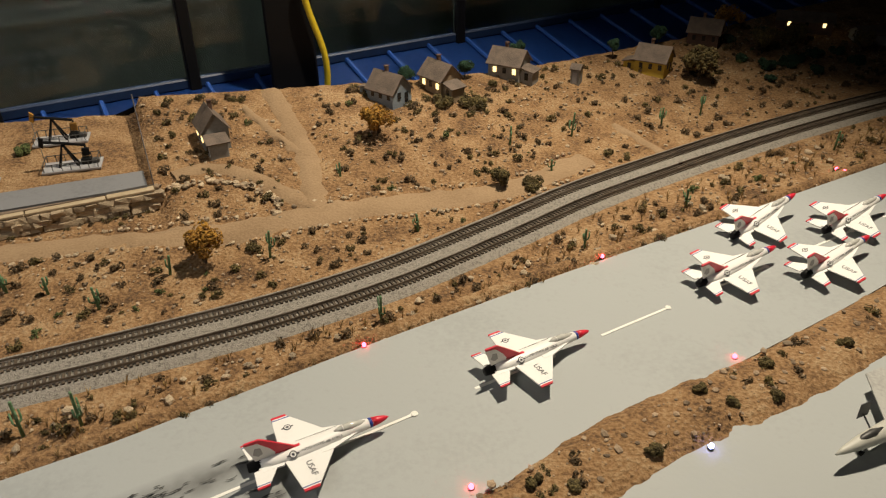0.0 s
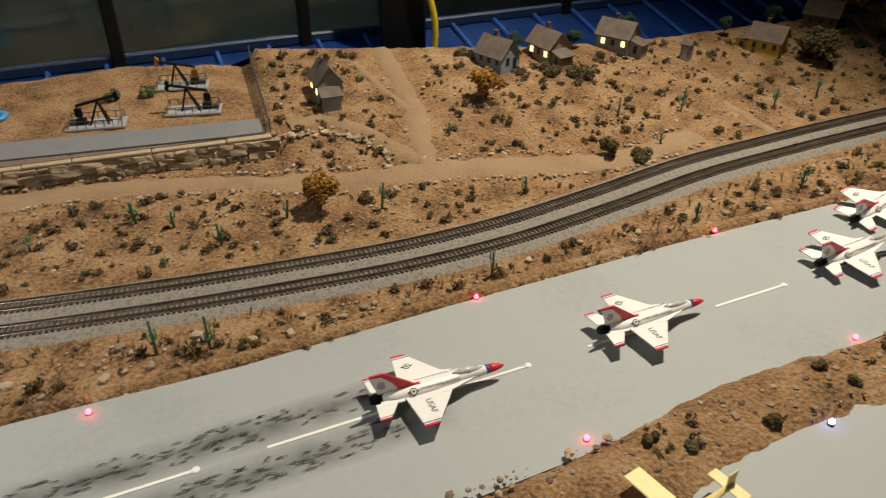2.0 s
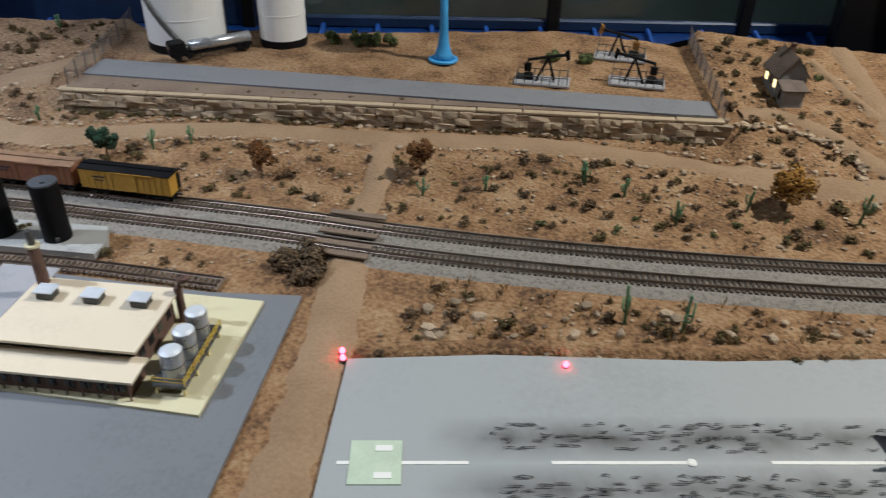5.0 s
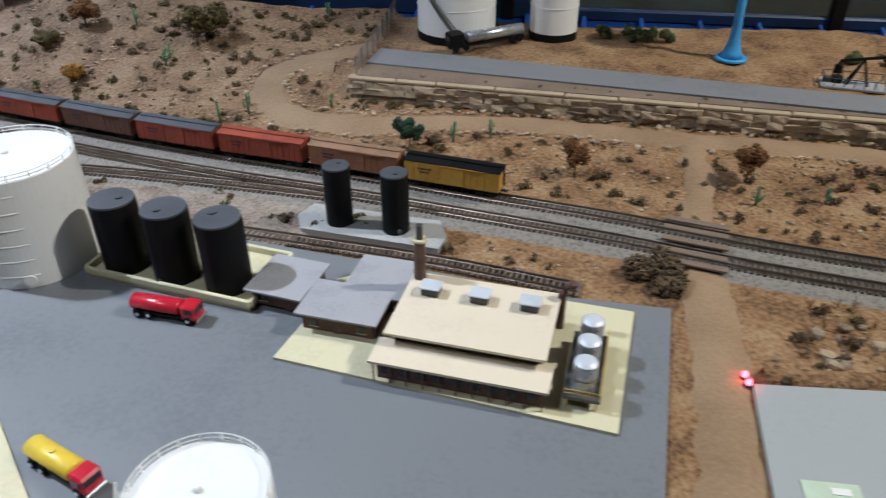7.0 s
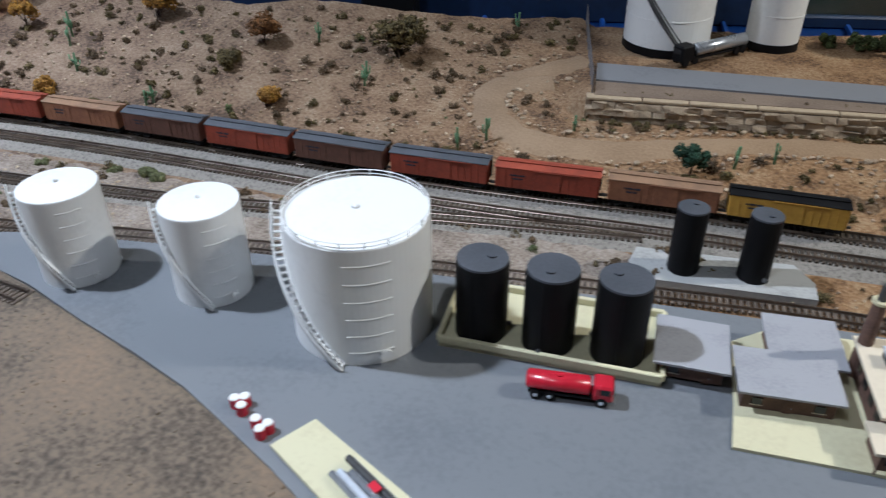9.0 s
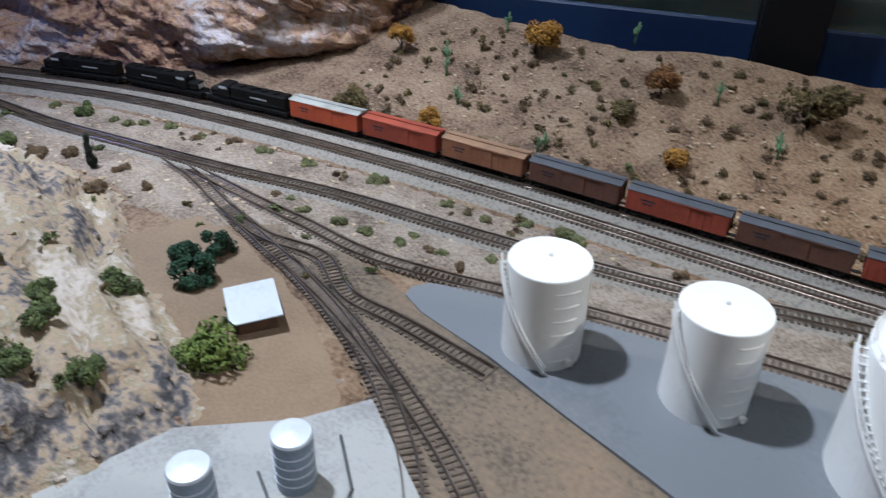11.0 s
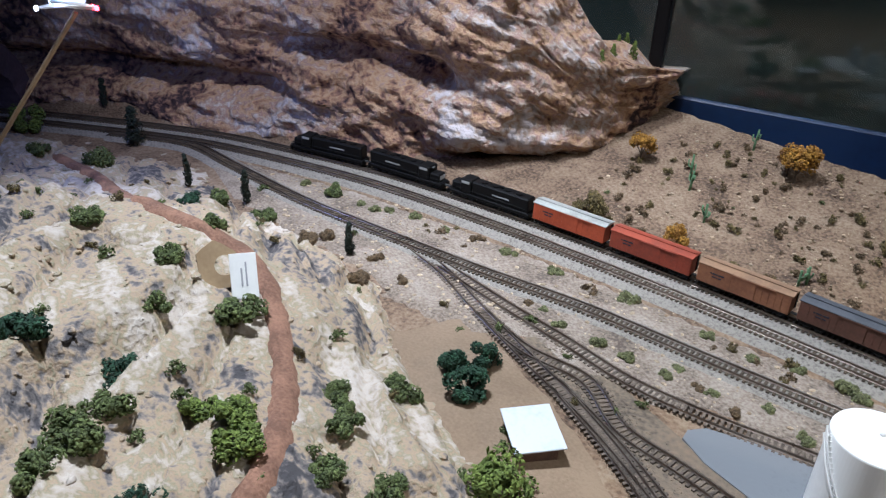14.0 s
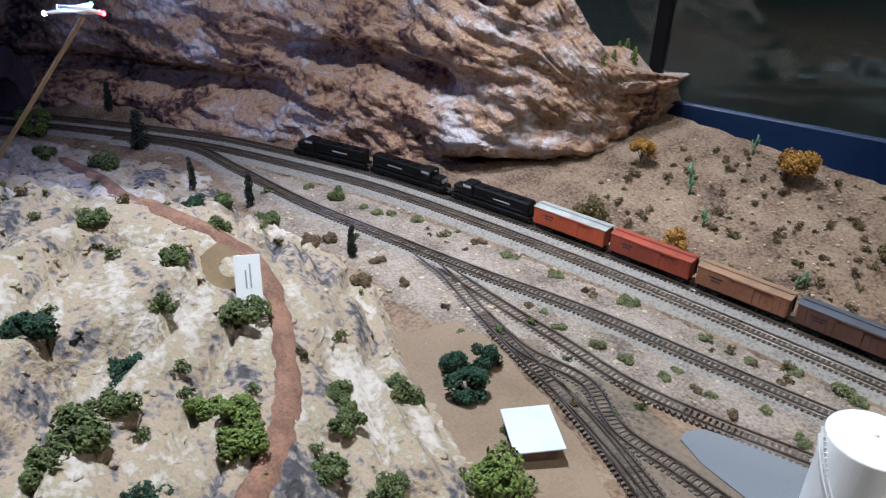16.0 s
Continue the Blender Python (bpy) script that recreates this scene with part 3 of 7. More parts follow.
def band(points, width, z, step=0.01, wobble=0.0, bm=None, seed=0, thick=0.0):
    """A strip along a curve that lies on the ground, z above it."""
    c = curve(points, step)
    lv = [noise.noise((seed + k * 0.35, seed, 1)) * wobble for k in range(len(c))]
    rv = [noise.noise((seed + k * 0.35, seed, 9)) * wobble for k in range(len(c))]
    own = bmesh.new()
    rows = []
    for k in range(len(c)):
        row = []
        for s in (-1, -0.5, 0, 0.5, 1):
            o = s * width / 2 + (lv[k] if s == -1 else rv[k] if s == 1 else 0)
            g = c[min(k + 1, len(c) - 1)] - c[max(k - 1, 0)]
            g = g / np.hypot(*g)
            x, y = c[k][0] - o * g[1], c[k][1] + o * g[0]
            row.append(own.verts.new((x, y, on(x, y) + (z if abs(s) < 1 else -0.002))))
        rows.append(row)
    for a, b in zip(rows, rows[1:]):
        for i in range(4):
            own.faces.new((a[i], b[i], b[i + 1], a[i + 1]))
    return merge(own, bm)


part("pavement", slab([(-0.252, 0.433), (-0.18, 0.481), (-0.056, 0.549), (0.081, 0.636), (0.266, 0.748), (0.414, 0.832), (0.66, 0.972), (1.0, 1.16), (1.2, 1.02), (0.75, 0.86),
                       (0.536, 0.728), (0.489, 0.696), (0.373, 0.623), (0.302, 0.582), (0.239, 0.546), (0.186, 0.504), (0.02, 0.40), (-0.10, 0.325), (-0.185, 0.30)], -0.01, 0.002), RUNWAY, run)


def on_runway(s):
    p = Vector((-0.209, 0.3645, 0)) + RW * s
    return p


for s0, s1 in ((0.0, 0.034), (0.034, 0.068), (0.111, 0.184), (0.226, 0.306), (0.342, 0.407), (0.456, 0.524), (0.572, 0.642), (0.69, 0.76), (0.81, 0.88), (0.93, 1.0)):
    p = on_runway((s0 + s1) / 2)
    part("centre_dash", box(s1 - s0, 0.0022, 0.0004, (0, 0, 0)), WHITE_PAINT, run, at=pose(p.x, p.y, 0.002, 0, 0, 30.9))
    p = on_runway(s1)
    if s0 > 0.1:
        part("dash_end_dot", lathe([(0.0026, 0), (0.0026, 0.0006), (0.0018, 0.001)], 12), WHITE_PAINT, run, at=pose(p.x, p.y, 0.002))
# torn black rubber flakes on the scuffed strips
for side in (-1, 1):
    c = on_runway(0.195) + RN * side * 0.017
    fl = bmesh.new()
    for k in range(95):
        a, b = random.uniform(-0.115, 0.115), random.uniform(-0.010, 0.010)
        p = c + RW * a + RN * b
        long, bend = random.uniform(0.004, 0.011), random.uniform(-0.0012, 0.0012)
        rows = []
        for i in range(5):
            u = (i / 4 - 0.5) * long
            o = bend * (1 - (i - 2) ** 2 / 4)
            wd = 0.00045 * (1 - 0.7 * abs(i - 2) / 2)
            rows.append([fl.verts.new((p.x + RW.x * u + RN.x * (o + s * wd), p.y + RW.y * u + RN.y * (o + s * wd), 0.0028 + 0.0006 * random.random())) for s in (-1, 1)])
        for r0, r1 in zip(rows, rows[1:]):
            fl.faces.new((r0[0], r1[0], r1[1], r0[1]))
    tagged(part("rubber_flakes", fl, RUBBER, run), kind="stuff")
p = on_runway(0.012)
decal = put("runway_decal", box(0.027, 0.029, 0.0007, (0, 0, 0)), PALEDECAL, label="pale green threshold decal on the runway", category="decal", at=pose(-0.192, 0.375, 0.002, 0, 0, 30.9))
for k in (-1, 1):
    part("marking", box(0.009, 0.004, 0.0004, (0.004, 0.009 * k, 0.0007)), WHITE_PAINT, decal)

apron = thing("apron", "grey painted aircraft apron", "apron", kind="structure")
part("pavement", slab([(0.20, 0.43), (0.257, 0.502), (0.31, 0.539), (0.355, 0.564), (0.425, 0.596), (0.491, 0.636), (0.8, 0.80), (1.2, 0.9), (1.0, 0.3), (0.3, 0.25), (0.15, 0.30)], -0.012, 0.001), RUNWAY, apron)

yard = thing("tank_yard", "slate grey painted base of the tank farm", "yard", kind="structure")
part("pavement", slab([(-0.982, 0.158), (-0.978, 0.150), (-0.955, 0.146), (-0.895, 0.151), (-0.834, 0.150), (-0.781, 0.151), (-0.735, 0.150), (-0.69, 0.144), (-0.655, 0.139), (-0.60, 0.128), (-0.56, 0.10),
                       (-0.45, 0.06), (-0.30, -0.02), (-0.10, -0.03), (-0.195, 0.19), (-0.2545, 0.325), (-0.317, 0.470), (-0.372, 0.441), (-0.472, 0.404), (-0.60, 0.352), (-0.762, 0.282), (-0.871, 0.230), (-0.951, 0.190), (-0.978, 0.171)], -0.01, 0.0012), YARD, yard)
put("pale_base", slab([(-0.488, 0.313), (-0.478, 0.281), (-0.293, 0.352), (-0.333, 0.450), (-0.371, 0.434), (-0.49, 0.385), (-0.505, 0.36)], 0.0012, 0.0032), PALE, label="pale yellow plastic base under the factory", kind="structure")
bund = thing("tank_bund", "pale yellow walled base of the black tanks", "base")
B0, B1, B2, B3 = Vector((-0.642, 0.259)), Vector((-0.524, 0.302)), Vector((-0.545, 0.356)), Vector((-0.663, 0.313))
part("base", slab([B0, B1, B2, B3], 0.0012, 0.0048), PALE, bund)
for a, b in ((B0, B1), (B1, B2), (B2, B3), (B3, B0)):
    m, dv = (a + b) / 2, b - a
    part("kerb", box(dv.length, 0.003, 0.005, (0, 0, 0), 0.0005), PALE, bund, at=pose(m.x, m.y, 0.0046, 0, 0, math.degrees(math.atan2(dv.y, dv.x))))
put("concrete_slab", slab([(-0.572, 0.388), (-0.474, 0.429), (-0.480, 0.446), (-0.497, 0.460), (-0.591, 0.420), (-0.588, 0.400)], -0.002, 0.004), CONCRETE, label="pale concrete slab under two black tanks", category="slab")
put("silo_pad", slab([(-0.908, 0.074), (-0.788, 0.038), (-0.74, -0.02), (-0.80, -0.12), (-0.955, -0.09), (-0.955, -0.02), (-0.92, 0.034)], -0.004, 0.003), CONCRETE, label="pale rough concrete pad under the silos", kind="structure")
sheet("yard_soil", -1.12, -0.35, -0.5, 0.16, 0.006, lambda x, y: 0.0004 + 0 * x, lambda x, y: (y < 0.160 - 0.25 * np.maximum(0, x + 0.66)) & (y > 0.105 - 0.42 * np.maximum(0, x + 1.0)), lambda x, y: 0.0006 + 0 * x, BROWN, "brown soil of the disused yard", sink=0.003)

sheet("siding_gravel", -1.80, -0.56, -0.02, 0.42, 0.006, lambda x, y: 0.0008 + 0 * x, lambda x, y: (north(x, y) < -0.016) & (north(x, y) > -0.17) & (y > np.where(x < -1.13, -0.02, 0.11)) & ((x < -1.13) | (y > 0.17 + 0.42 * (x + 0.98) + 0.012 * np.sin(31 * x) + 0.009 * np.sin(83 * x + 41 * y))) & (hill_height(x, y) < 0.004), lambda x, y: 0.0009 + 0 * x, GRAVEL, "dusty pale gravel between the siding tracks", sink=0.003)

# ---- roads on the hill ----
for k, (pts, w) in enumerate([
    ([(-0.77, 0.62), (-0.812, 0.585), (-0.795, 0.545), (-0.745, 0.522), (-0.69, 0.535), (-0.60, 0.60), (-0.54, 0.642), (-0.43, 0.690), (-0.25, 0.776), (-0.15, 0.797), (-0.045, 0.81), (0.03, 0.845), (0.11, 0.873), (0.228, 0.915), (0.322, 0.99)], 0.036),
    ([(-0.765, 0.675), (-0.79, 0.635), (-0.81, 0.60)], 0.034),
    ([(0.03, 0.855), (0.022, 0.90), (0.005, 0.96), (-0.03, 1.04), (-0.06, 1.10)], 0.026),
    ([(0.008, 0.95), (-0.03, 0.99), (-0.08, 1.05)], 0.012),
    ([(0.025, 0.86), (-0.005, 0.882), (-0.055, 0.912), (-0.10, 0.916), (-0.122, 0.90)], 0.022),
    ([(0.417, 1.001), (0.394, 1.045), (0.369, 1.077)], 0.012),
    ([(-0.165, 0.22), (-0.20, 0.28), (-0.238, 0.365), (-0.278, 0.45), (-0.305, 0.50), (-0.326, 0.54)], 0.036),
    ([(-0.348, 0.58), (-0.365, 0.63), (-0.40, 0.69)], 0.026)]):
    put("dirt_road", band(pts, w, 0.0016, 0.006, 0.007, seed=k * 11), ROAD, kind="structure", label="pale packed dirt road", smooth=True)

# terrace road and retaining wall
END = WALL_LONG - 0.006
for outline, m, nm, z in (([(0.008, 0.002), (END - 0.04, 0.002), (0.008, 0.036)], VERGE, "terrace_verge", 0.0275),
                          ([(0.008, 0.036), (END - 0.04, 0.003), (END, 0.003), (END, 0.040), (0.008, 0.082)], TERRACE_ROAD, "terrace_road", 0.0292)):
    n = Vector((-WALL_WAY.y, WALL_WAY.x))
    put(nm, slab([WALL_A + WALL_WAY * a + n * b for a, b in outline], z - 0.01, z + 0.0022), m, kind="structure", label="grey service road on the terrace" if m is TERRACE_ROAD else "dusty verge on the terrace")
retaining = thing("retaining_wall", "low retaining wall of rough tan stone blocks", "wall", kind="structure")
NW = Vector((-WALL_WAY.y, WALL_WAY.x))
part("core", slab([WALL_A + WALL_WAY * a + NW * b for a, b in ((0, 0.002), (WALL_LONG, 0.002), (WALL_LONG, 0.012), (0, 0.012))], 0, 0.0275), STONE, retaining)
ANG = math.degrees(math.atan2(WALL_WAY.y, WALL_WAY.x))
blocks = []
for k in range(8):
    bm = box(1, 1, 1, (0, 0, -0.5), 0.12)
    for v in bm.verts:
        v.co += Vector((random.uniform(-0.1, 0.1), random.uniform(-0.15, 0.15), random.uniform(-0.1, 0.1)))
    me = bpy.data.meshes.new("block")
    bm.to_mesh(me)
    bm.free()
    me.materials.append(CREAMSTONE)
    blocks.append(me)
for row, z in enumerate((0.0105, 0.0165, 0.0225)):
    s = random.uniform(0, 0.01)
    while s < WALL_LONG:
        w = random.uniform(0.007, 0.02)
        p = WALL_A + WALL_WAY * (s + w / 2) + NW * random.uniform(-0.003, 0.0005)
        b = new("block", random.choice(blocks))
        b.parent = retaining
        b.matrix_basis = pose(p.x, p.y, z, 0, 0, ANG + random.uniform(-4, 4)) @ Matrix.Diagonal((w * 1.04, 0.010, random.uniform(0.0062, 0.0074), 1))
        s += w
s = 0.0
while s < WALL_LONG:
    w = min(random.uniform(0.035, 0.075), WALL_LONG - s)
    p = WALL_A + WALL_WAY * (s + w / 2)
    part("capping_slab", box(w - 0.0012, 0.0095, 0.0026, (0, 0, 0), 0.0005), CAPPING, retaining, "tan capping slab", at=pose(p.x, p.y, 0.0264 + random.uniform(-0.0003, 0.0003), 0, 0, ANG + random.uniform(-0.4, 0.4)))
    s += w

# fences round the terrace
for a, b in (((-0.132, 0.872), (-0.216, 1.06)), ((-0.720, 0.602), (-0.809, 0.762))):
    fence = thing("terrace_fence", "grey wire fence at the end of the terrace", "fence")
    a, b = Vector(a), Vector(b)
    for k in range(9):
        p = a + (b - a) * (k / 8)
        part("post", tube([(p.x, p.y, on(p.x, p.y) - 0.003), (p.x, p.y, on(p.x, p.y) + 0.019)], 0.0007, 6), FENCE, fence)
    for h in np.linspace(0.002, 0.018, 9):
        part("wire", tube([(*(a + (b - a) * u), on(*(a + (b - a) * u)) + h) for u in np.linspace(0, 1, 12)], 0.00035, 4), FENCE, fence)

# ---- tracks ----


def railway(name, points, d=0.0, z=0.004, bed=0.019, label="double", pieces=(0, 0), ballast=True, dark=False):
    c = offset(curve(points, 0.0042), d)
    sleeper_paint = TIE if ballast else TIE_DUSTY
    rail = thing(name, label, "railway track", "railway tracks", kind="structure")
    g = np.gradient(c, axis=0)
    a = np.degrees(np.arctan2(g[:, 1], g[:, 0]))
    if ballast:
        bm, rows = bmesh.new(), []
        for k in range(0, len(c), 2):
            w = Vector(g[k]).normalized()
            rows.append([bm.verts.new((c[k][0] - w.y * o, c[k][1] + w.x * o, z + h + 0.0004 * noise.noise((c[k][0] * 300, o * 300, c[k][1] * 300)))) for o, h in
                         ((-bed, -0.0062), (-0.0115, -0.0016), (-0.004, -0.0013), (0.004, -0.0013), (0.0115, -0.0016), (bed, -0.0062))])
        for r0, r1 in zip(rows, rows[1:]):
            for i in range(5):
                bm.faces.new((r0[i], r1[i], r1[i + 1], r0[i + 1]))
        part("ballast", bm, BALLAST, rail, smooth=True)
    one = box(0.0021, 0.0165, 0.0016, (0, 0, -0.0016), 0.0002)
    me = bpy.data.meshes.new("sleeper")
    one.to_mesh(me)
    one.free()
    me.materials.append(sleeper_paint)
    vv, ff = np.array([v.co for v in me.vertices]), [tuple(p.vertices) for p in me.polygons]
    V, F, singles = [], [], 0
    for k in range(len(c)):
        if pieces[0] < c[k][0] < pieces[1] and singles < 150:
            s = new("sleeper", me)
            s.parent, s.matrix_basis = rail, pose(c[k][0], c[k][1], z, 0, 0, a[k] + random.uniform(-1.5, 1.5))
            singles += 1
            continue
        ca, sa = math.cos(radians(a[k])), math.sin(radians(a[k]))
        base = len(V)
        V += [(c[k][0] + ca * x - sa * y, c[k][1] + sa * x + ca * y, z + q) for x, y, q in vv]
        F += [tuple(i + base for i in f) for f in ff]
    if V:
        raw("sleepers", V, F, sleeper_paint, rail, kind="stuff")
    for side in (-1, 1):
        o = offset(c, side * 0.0048)
        bm = bmesh.new()
        rows = []
        for k in range(len(o)):
            w = Vector(g[k]).normalized()
            rows.append([bm.verts.new((o[k][0] - w.y * q, o[k][1] + w.x * q, z + h)) for q, h in ((-0.0009, 0), (-0.0005, 0.0004), (-0.0005, 0.0019), (0.0005, 0.0019), (0.0005, 0.0004), (0.0009, 0))])
        for r0, r1 in zip(rows, rows[1:]):
            for i in range(5):
                bm.faces.new((r0[i], r1[i], r1[i + 1], r0[i + 1]))
        part("rail", bm, RAIL, rail, "steel rail with a worn bright top")
    return rail


FAR_D = 0.031
railway("main_track", NEAR, 0.0, label="weathered main line track on grey ballast", pieces=(-0.1, 0.5))
railway("main_track", NEAR, FAR_D, label="weathered main line track on grey ballast", pieces=(-0.1, 0.5))
SIDING = [(-1.70, -0.10), (-1.622, -0.02), (-1.54, 0.008), (-1.403, 0.054), (-1.334, 0.085), (-1.262, 0.118), (-1.218, 0.139), (-1.125, 0.187), (-1.034, 0.224), (-0.966, 0.252), (-0.88, 0.290), (-0.747, 0.362), (-0.66, 0.405), (-0.595, 0.436)]
railway("siding_track", SIDING, z=0.0036, label="rusty siding track leaving the main line", pieces=(-1.35, -1.0))
for pts, bal in (([(-1.29, 0.106), (-1.225, 0.112), (-1.173, 0.109), (-1.084, 0.107), (-1.018, 0.107), (-0.956, 0.101), (-0.898, 0.091), (-0.844, 0.079), (-0.80, 0.064)], False),
            ([(-1.24, 0.116), (-1.147, 0.134), (-1.098, 0.145), (-1.037, 0.157), (-0.982, 0.180), (-0.931, 0.208), (-0.86, 0.244), (-0.80, 0.273), (-0.70, 0.318), (-0.578, 0.372), (-0.473, 0.417), (-0.374, 0.452)], False),
            ([(-1.16, 0.108), (-1.10, 0.112), (-1.052, 0.130), (-0.999, 0.119), (-0.955, 0.1285), (-0.92, 0.1345), (-0.885, 0.141)], False),
            ([(-1.06, 0.108), (-0.98, 0.100), (-0.91, 0.084), (-0.855, 0.060), (-0.83, 0.044)], False)):
    railway("yard_track", pts, z=0.0015, ballast=bal, label="brown sunken yard track")
# road crossing planks
cross = thing("road_crossing", "tan plank road crossing over both tracks", "crossing", kind="structure")
for d in (-0.013, 0.0, 0.0155, 0.031, 0.044):
    p = np.array((-0.33, np.interp(-0.33, NX, NY)))
    q = (p[0] - 0.33 * d, p[1] + 0.944 * d)
    part("plank", box(0.046, 0.0062, 0.0018, (0, 0, 0), 0.0003), VERGE, cross, at=pose(q[0], q[1], 0.0035, 0, 0, 17))

# ---- rocky spur in the south-west and the cliff ----


sheet("rocky_hillside", -1.78, -0.925, -0.75, 0.075, 0.0042, spur, lambda x, y: hill_height(x, y) > -0.012, lambda x, y: 0.0032 + 0 * x, ROCKY, "pale weathered rock slope with layered ledges", freq=105)
put("gravel_trail", band(TRAIL_LINE, 0.018, 0.0042, 0.005, 0.005, seed=3), TRAIL, kind="structure", label="reddish gravel trail over the rocks", smooth=True)
put("shed_pad", band([(-1.16, 0.06), (-1.08, 0.058), (-1.0, 0.05), (-0.94, 0.025), (-0.90, -0.01)], 0.085, 0.0022, 0.008, 0.006, seed=5), ROAD, kind="structure", label="bare tan dirt beside the yard tracks", smooth=True)


def cliff_mesh():
    foot = curve([(-1.62, 0.49), (-1.56, 0.515), (-1.50, 0.520), (-1.45, 0.508), (-1.405, 0.485), (-1.374, 0.450), (-1.362, 0.40), (-1.366, 0.345), (-1.387, 0.295), (-1.428, 0.222), (-1.517, 0.160), (-1.616, 0.084), (-1.715, -0.008), (-1.82, -0.11), (-1.90, -0.26), (-1.93, -0.5)], 0.0055)
    g = np.gradient(foot, axis=0)
    g /= np.hypot(*g.T)[:, None]
    out = np.c_[-g[:, 1], g[:, 0]]      # towards the track
    n, rows = len(foot), 130
    first = 32      # rounded end of the ledge
    V = []
    for i in range(n):
        u = max(0, i - first) / (n - 1 - first)
        x, y = foot[i]
        top = min(1, 0.45 + 0.55 * math.sqrt(i / first)) * np.interp(u, [0, 0.05, 0.10, 0.135, 0.15, 0.175, 0.20, 0.30, 0.47, 1], [0.10, 0.122, 0.136, 0.142, 0.165, 0.215, 0.26, 0.33, 0.38, 0.42])
        lean = float(ease(0.20, 0.34, u))
        low = 1 - float(ease(0.26, 0.33, u))
        mid = float(ease(0.24, 0.29, u)) * (1 - float(ease(0.44, 0.52, u)))
        west = float(ease(0.42, 0.50, u))
        for j in range(rows):
            z = j / (rows - 1) * top
            big = noise.fractal((x * 7, y * 7, z * 11), 0.9, 2.2, 5)
            tilt = z + 0.22 * (x + y) + 0.012 * noise.noise((x * 10, y * 10, z * 10))      # strata dip to one side
            ledge = noise.noise((x * 4, y * 4, tilt * 46)) + 0.6 * noise.noise((x * 10, y * 10, tilt * 105))
            crag = noise.ridged_multi_fractal((x * 15, y * 15, z * 24), 0.9, 2.1, 5, 1.0, 2.0)
            recess = -0.036 * math.exp(-((z - 0.027) / 0.014) ** 2) * low
            recess -= 0.045 * math.exp(-((z - 0.118 - 0.012 * big) / 0.017) ** 2) * mid
            recess -= 0.055 * math.exp(-((z - 0.068 - 0.010 * big) / 0.018) ** 2) * west
            back = 0.010 + 0.010 * (1 - lean) + (0.03 * (1 - lean) - 0.26 * lean) * z - 0.40 * max(0, z - 0.16)
            saw = (tilt * 50 + 1.3 * noise.noise((x * 7, y * 7, 3)) + 0.5 * noise.noise((x * 20, y * 20, z * 9))) % 1.0
            d = back + recess + 0.018 * big + 0.006 * ledge + 0.011 * saw * (0.5 + noise.noise((x * 9, y * 9, z * 14))) + 0.011 * (crag - 1.0) + 0.005 * noise.noise((x * 60, y * 60, z * 90)) + 0.0025 * noise.noise((x * 140, y * 140, z * 180))
            V.append((x + out[i][0] * d, y + out[i][1] * d, z - 0.01))
        # the top runs back to the wall
        for k in (1, 2, 3):
            d = 0.010 + 0.010 * (1 - lean) + (0.03 * (1 - lean) - 0.26 * lean) * top - (0.018 + 0.017 * float(ease(0.12, 0.2, u))) * k - 0.40 * max(0, top - 0.16)
            V.append((x + out[i][0] * d, y + out[i][1] * d, top - 0.012 + 0.006 * k + 0.012 * noise.noise((x * 12 + k, y * 12, 8))))
    r = rows + 3
    F = [(i * r + j, i * r + j + 1, (i + 1) * r + j + 1, (i + 1) * r + j) for i in range(n - 1) for j in range(r - 1)]
    return V, F


CV, CF = cliff_mesh()
raw("cliff", CV, CF, CLIFF, label="layered reddish rock cliff above the main line", kind="structure", smooth=True)

# ---- storage tanks ----


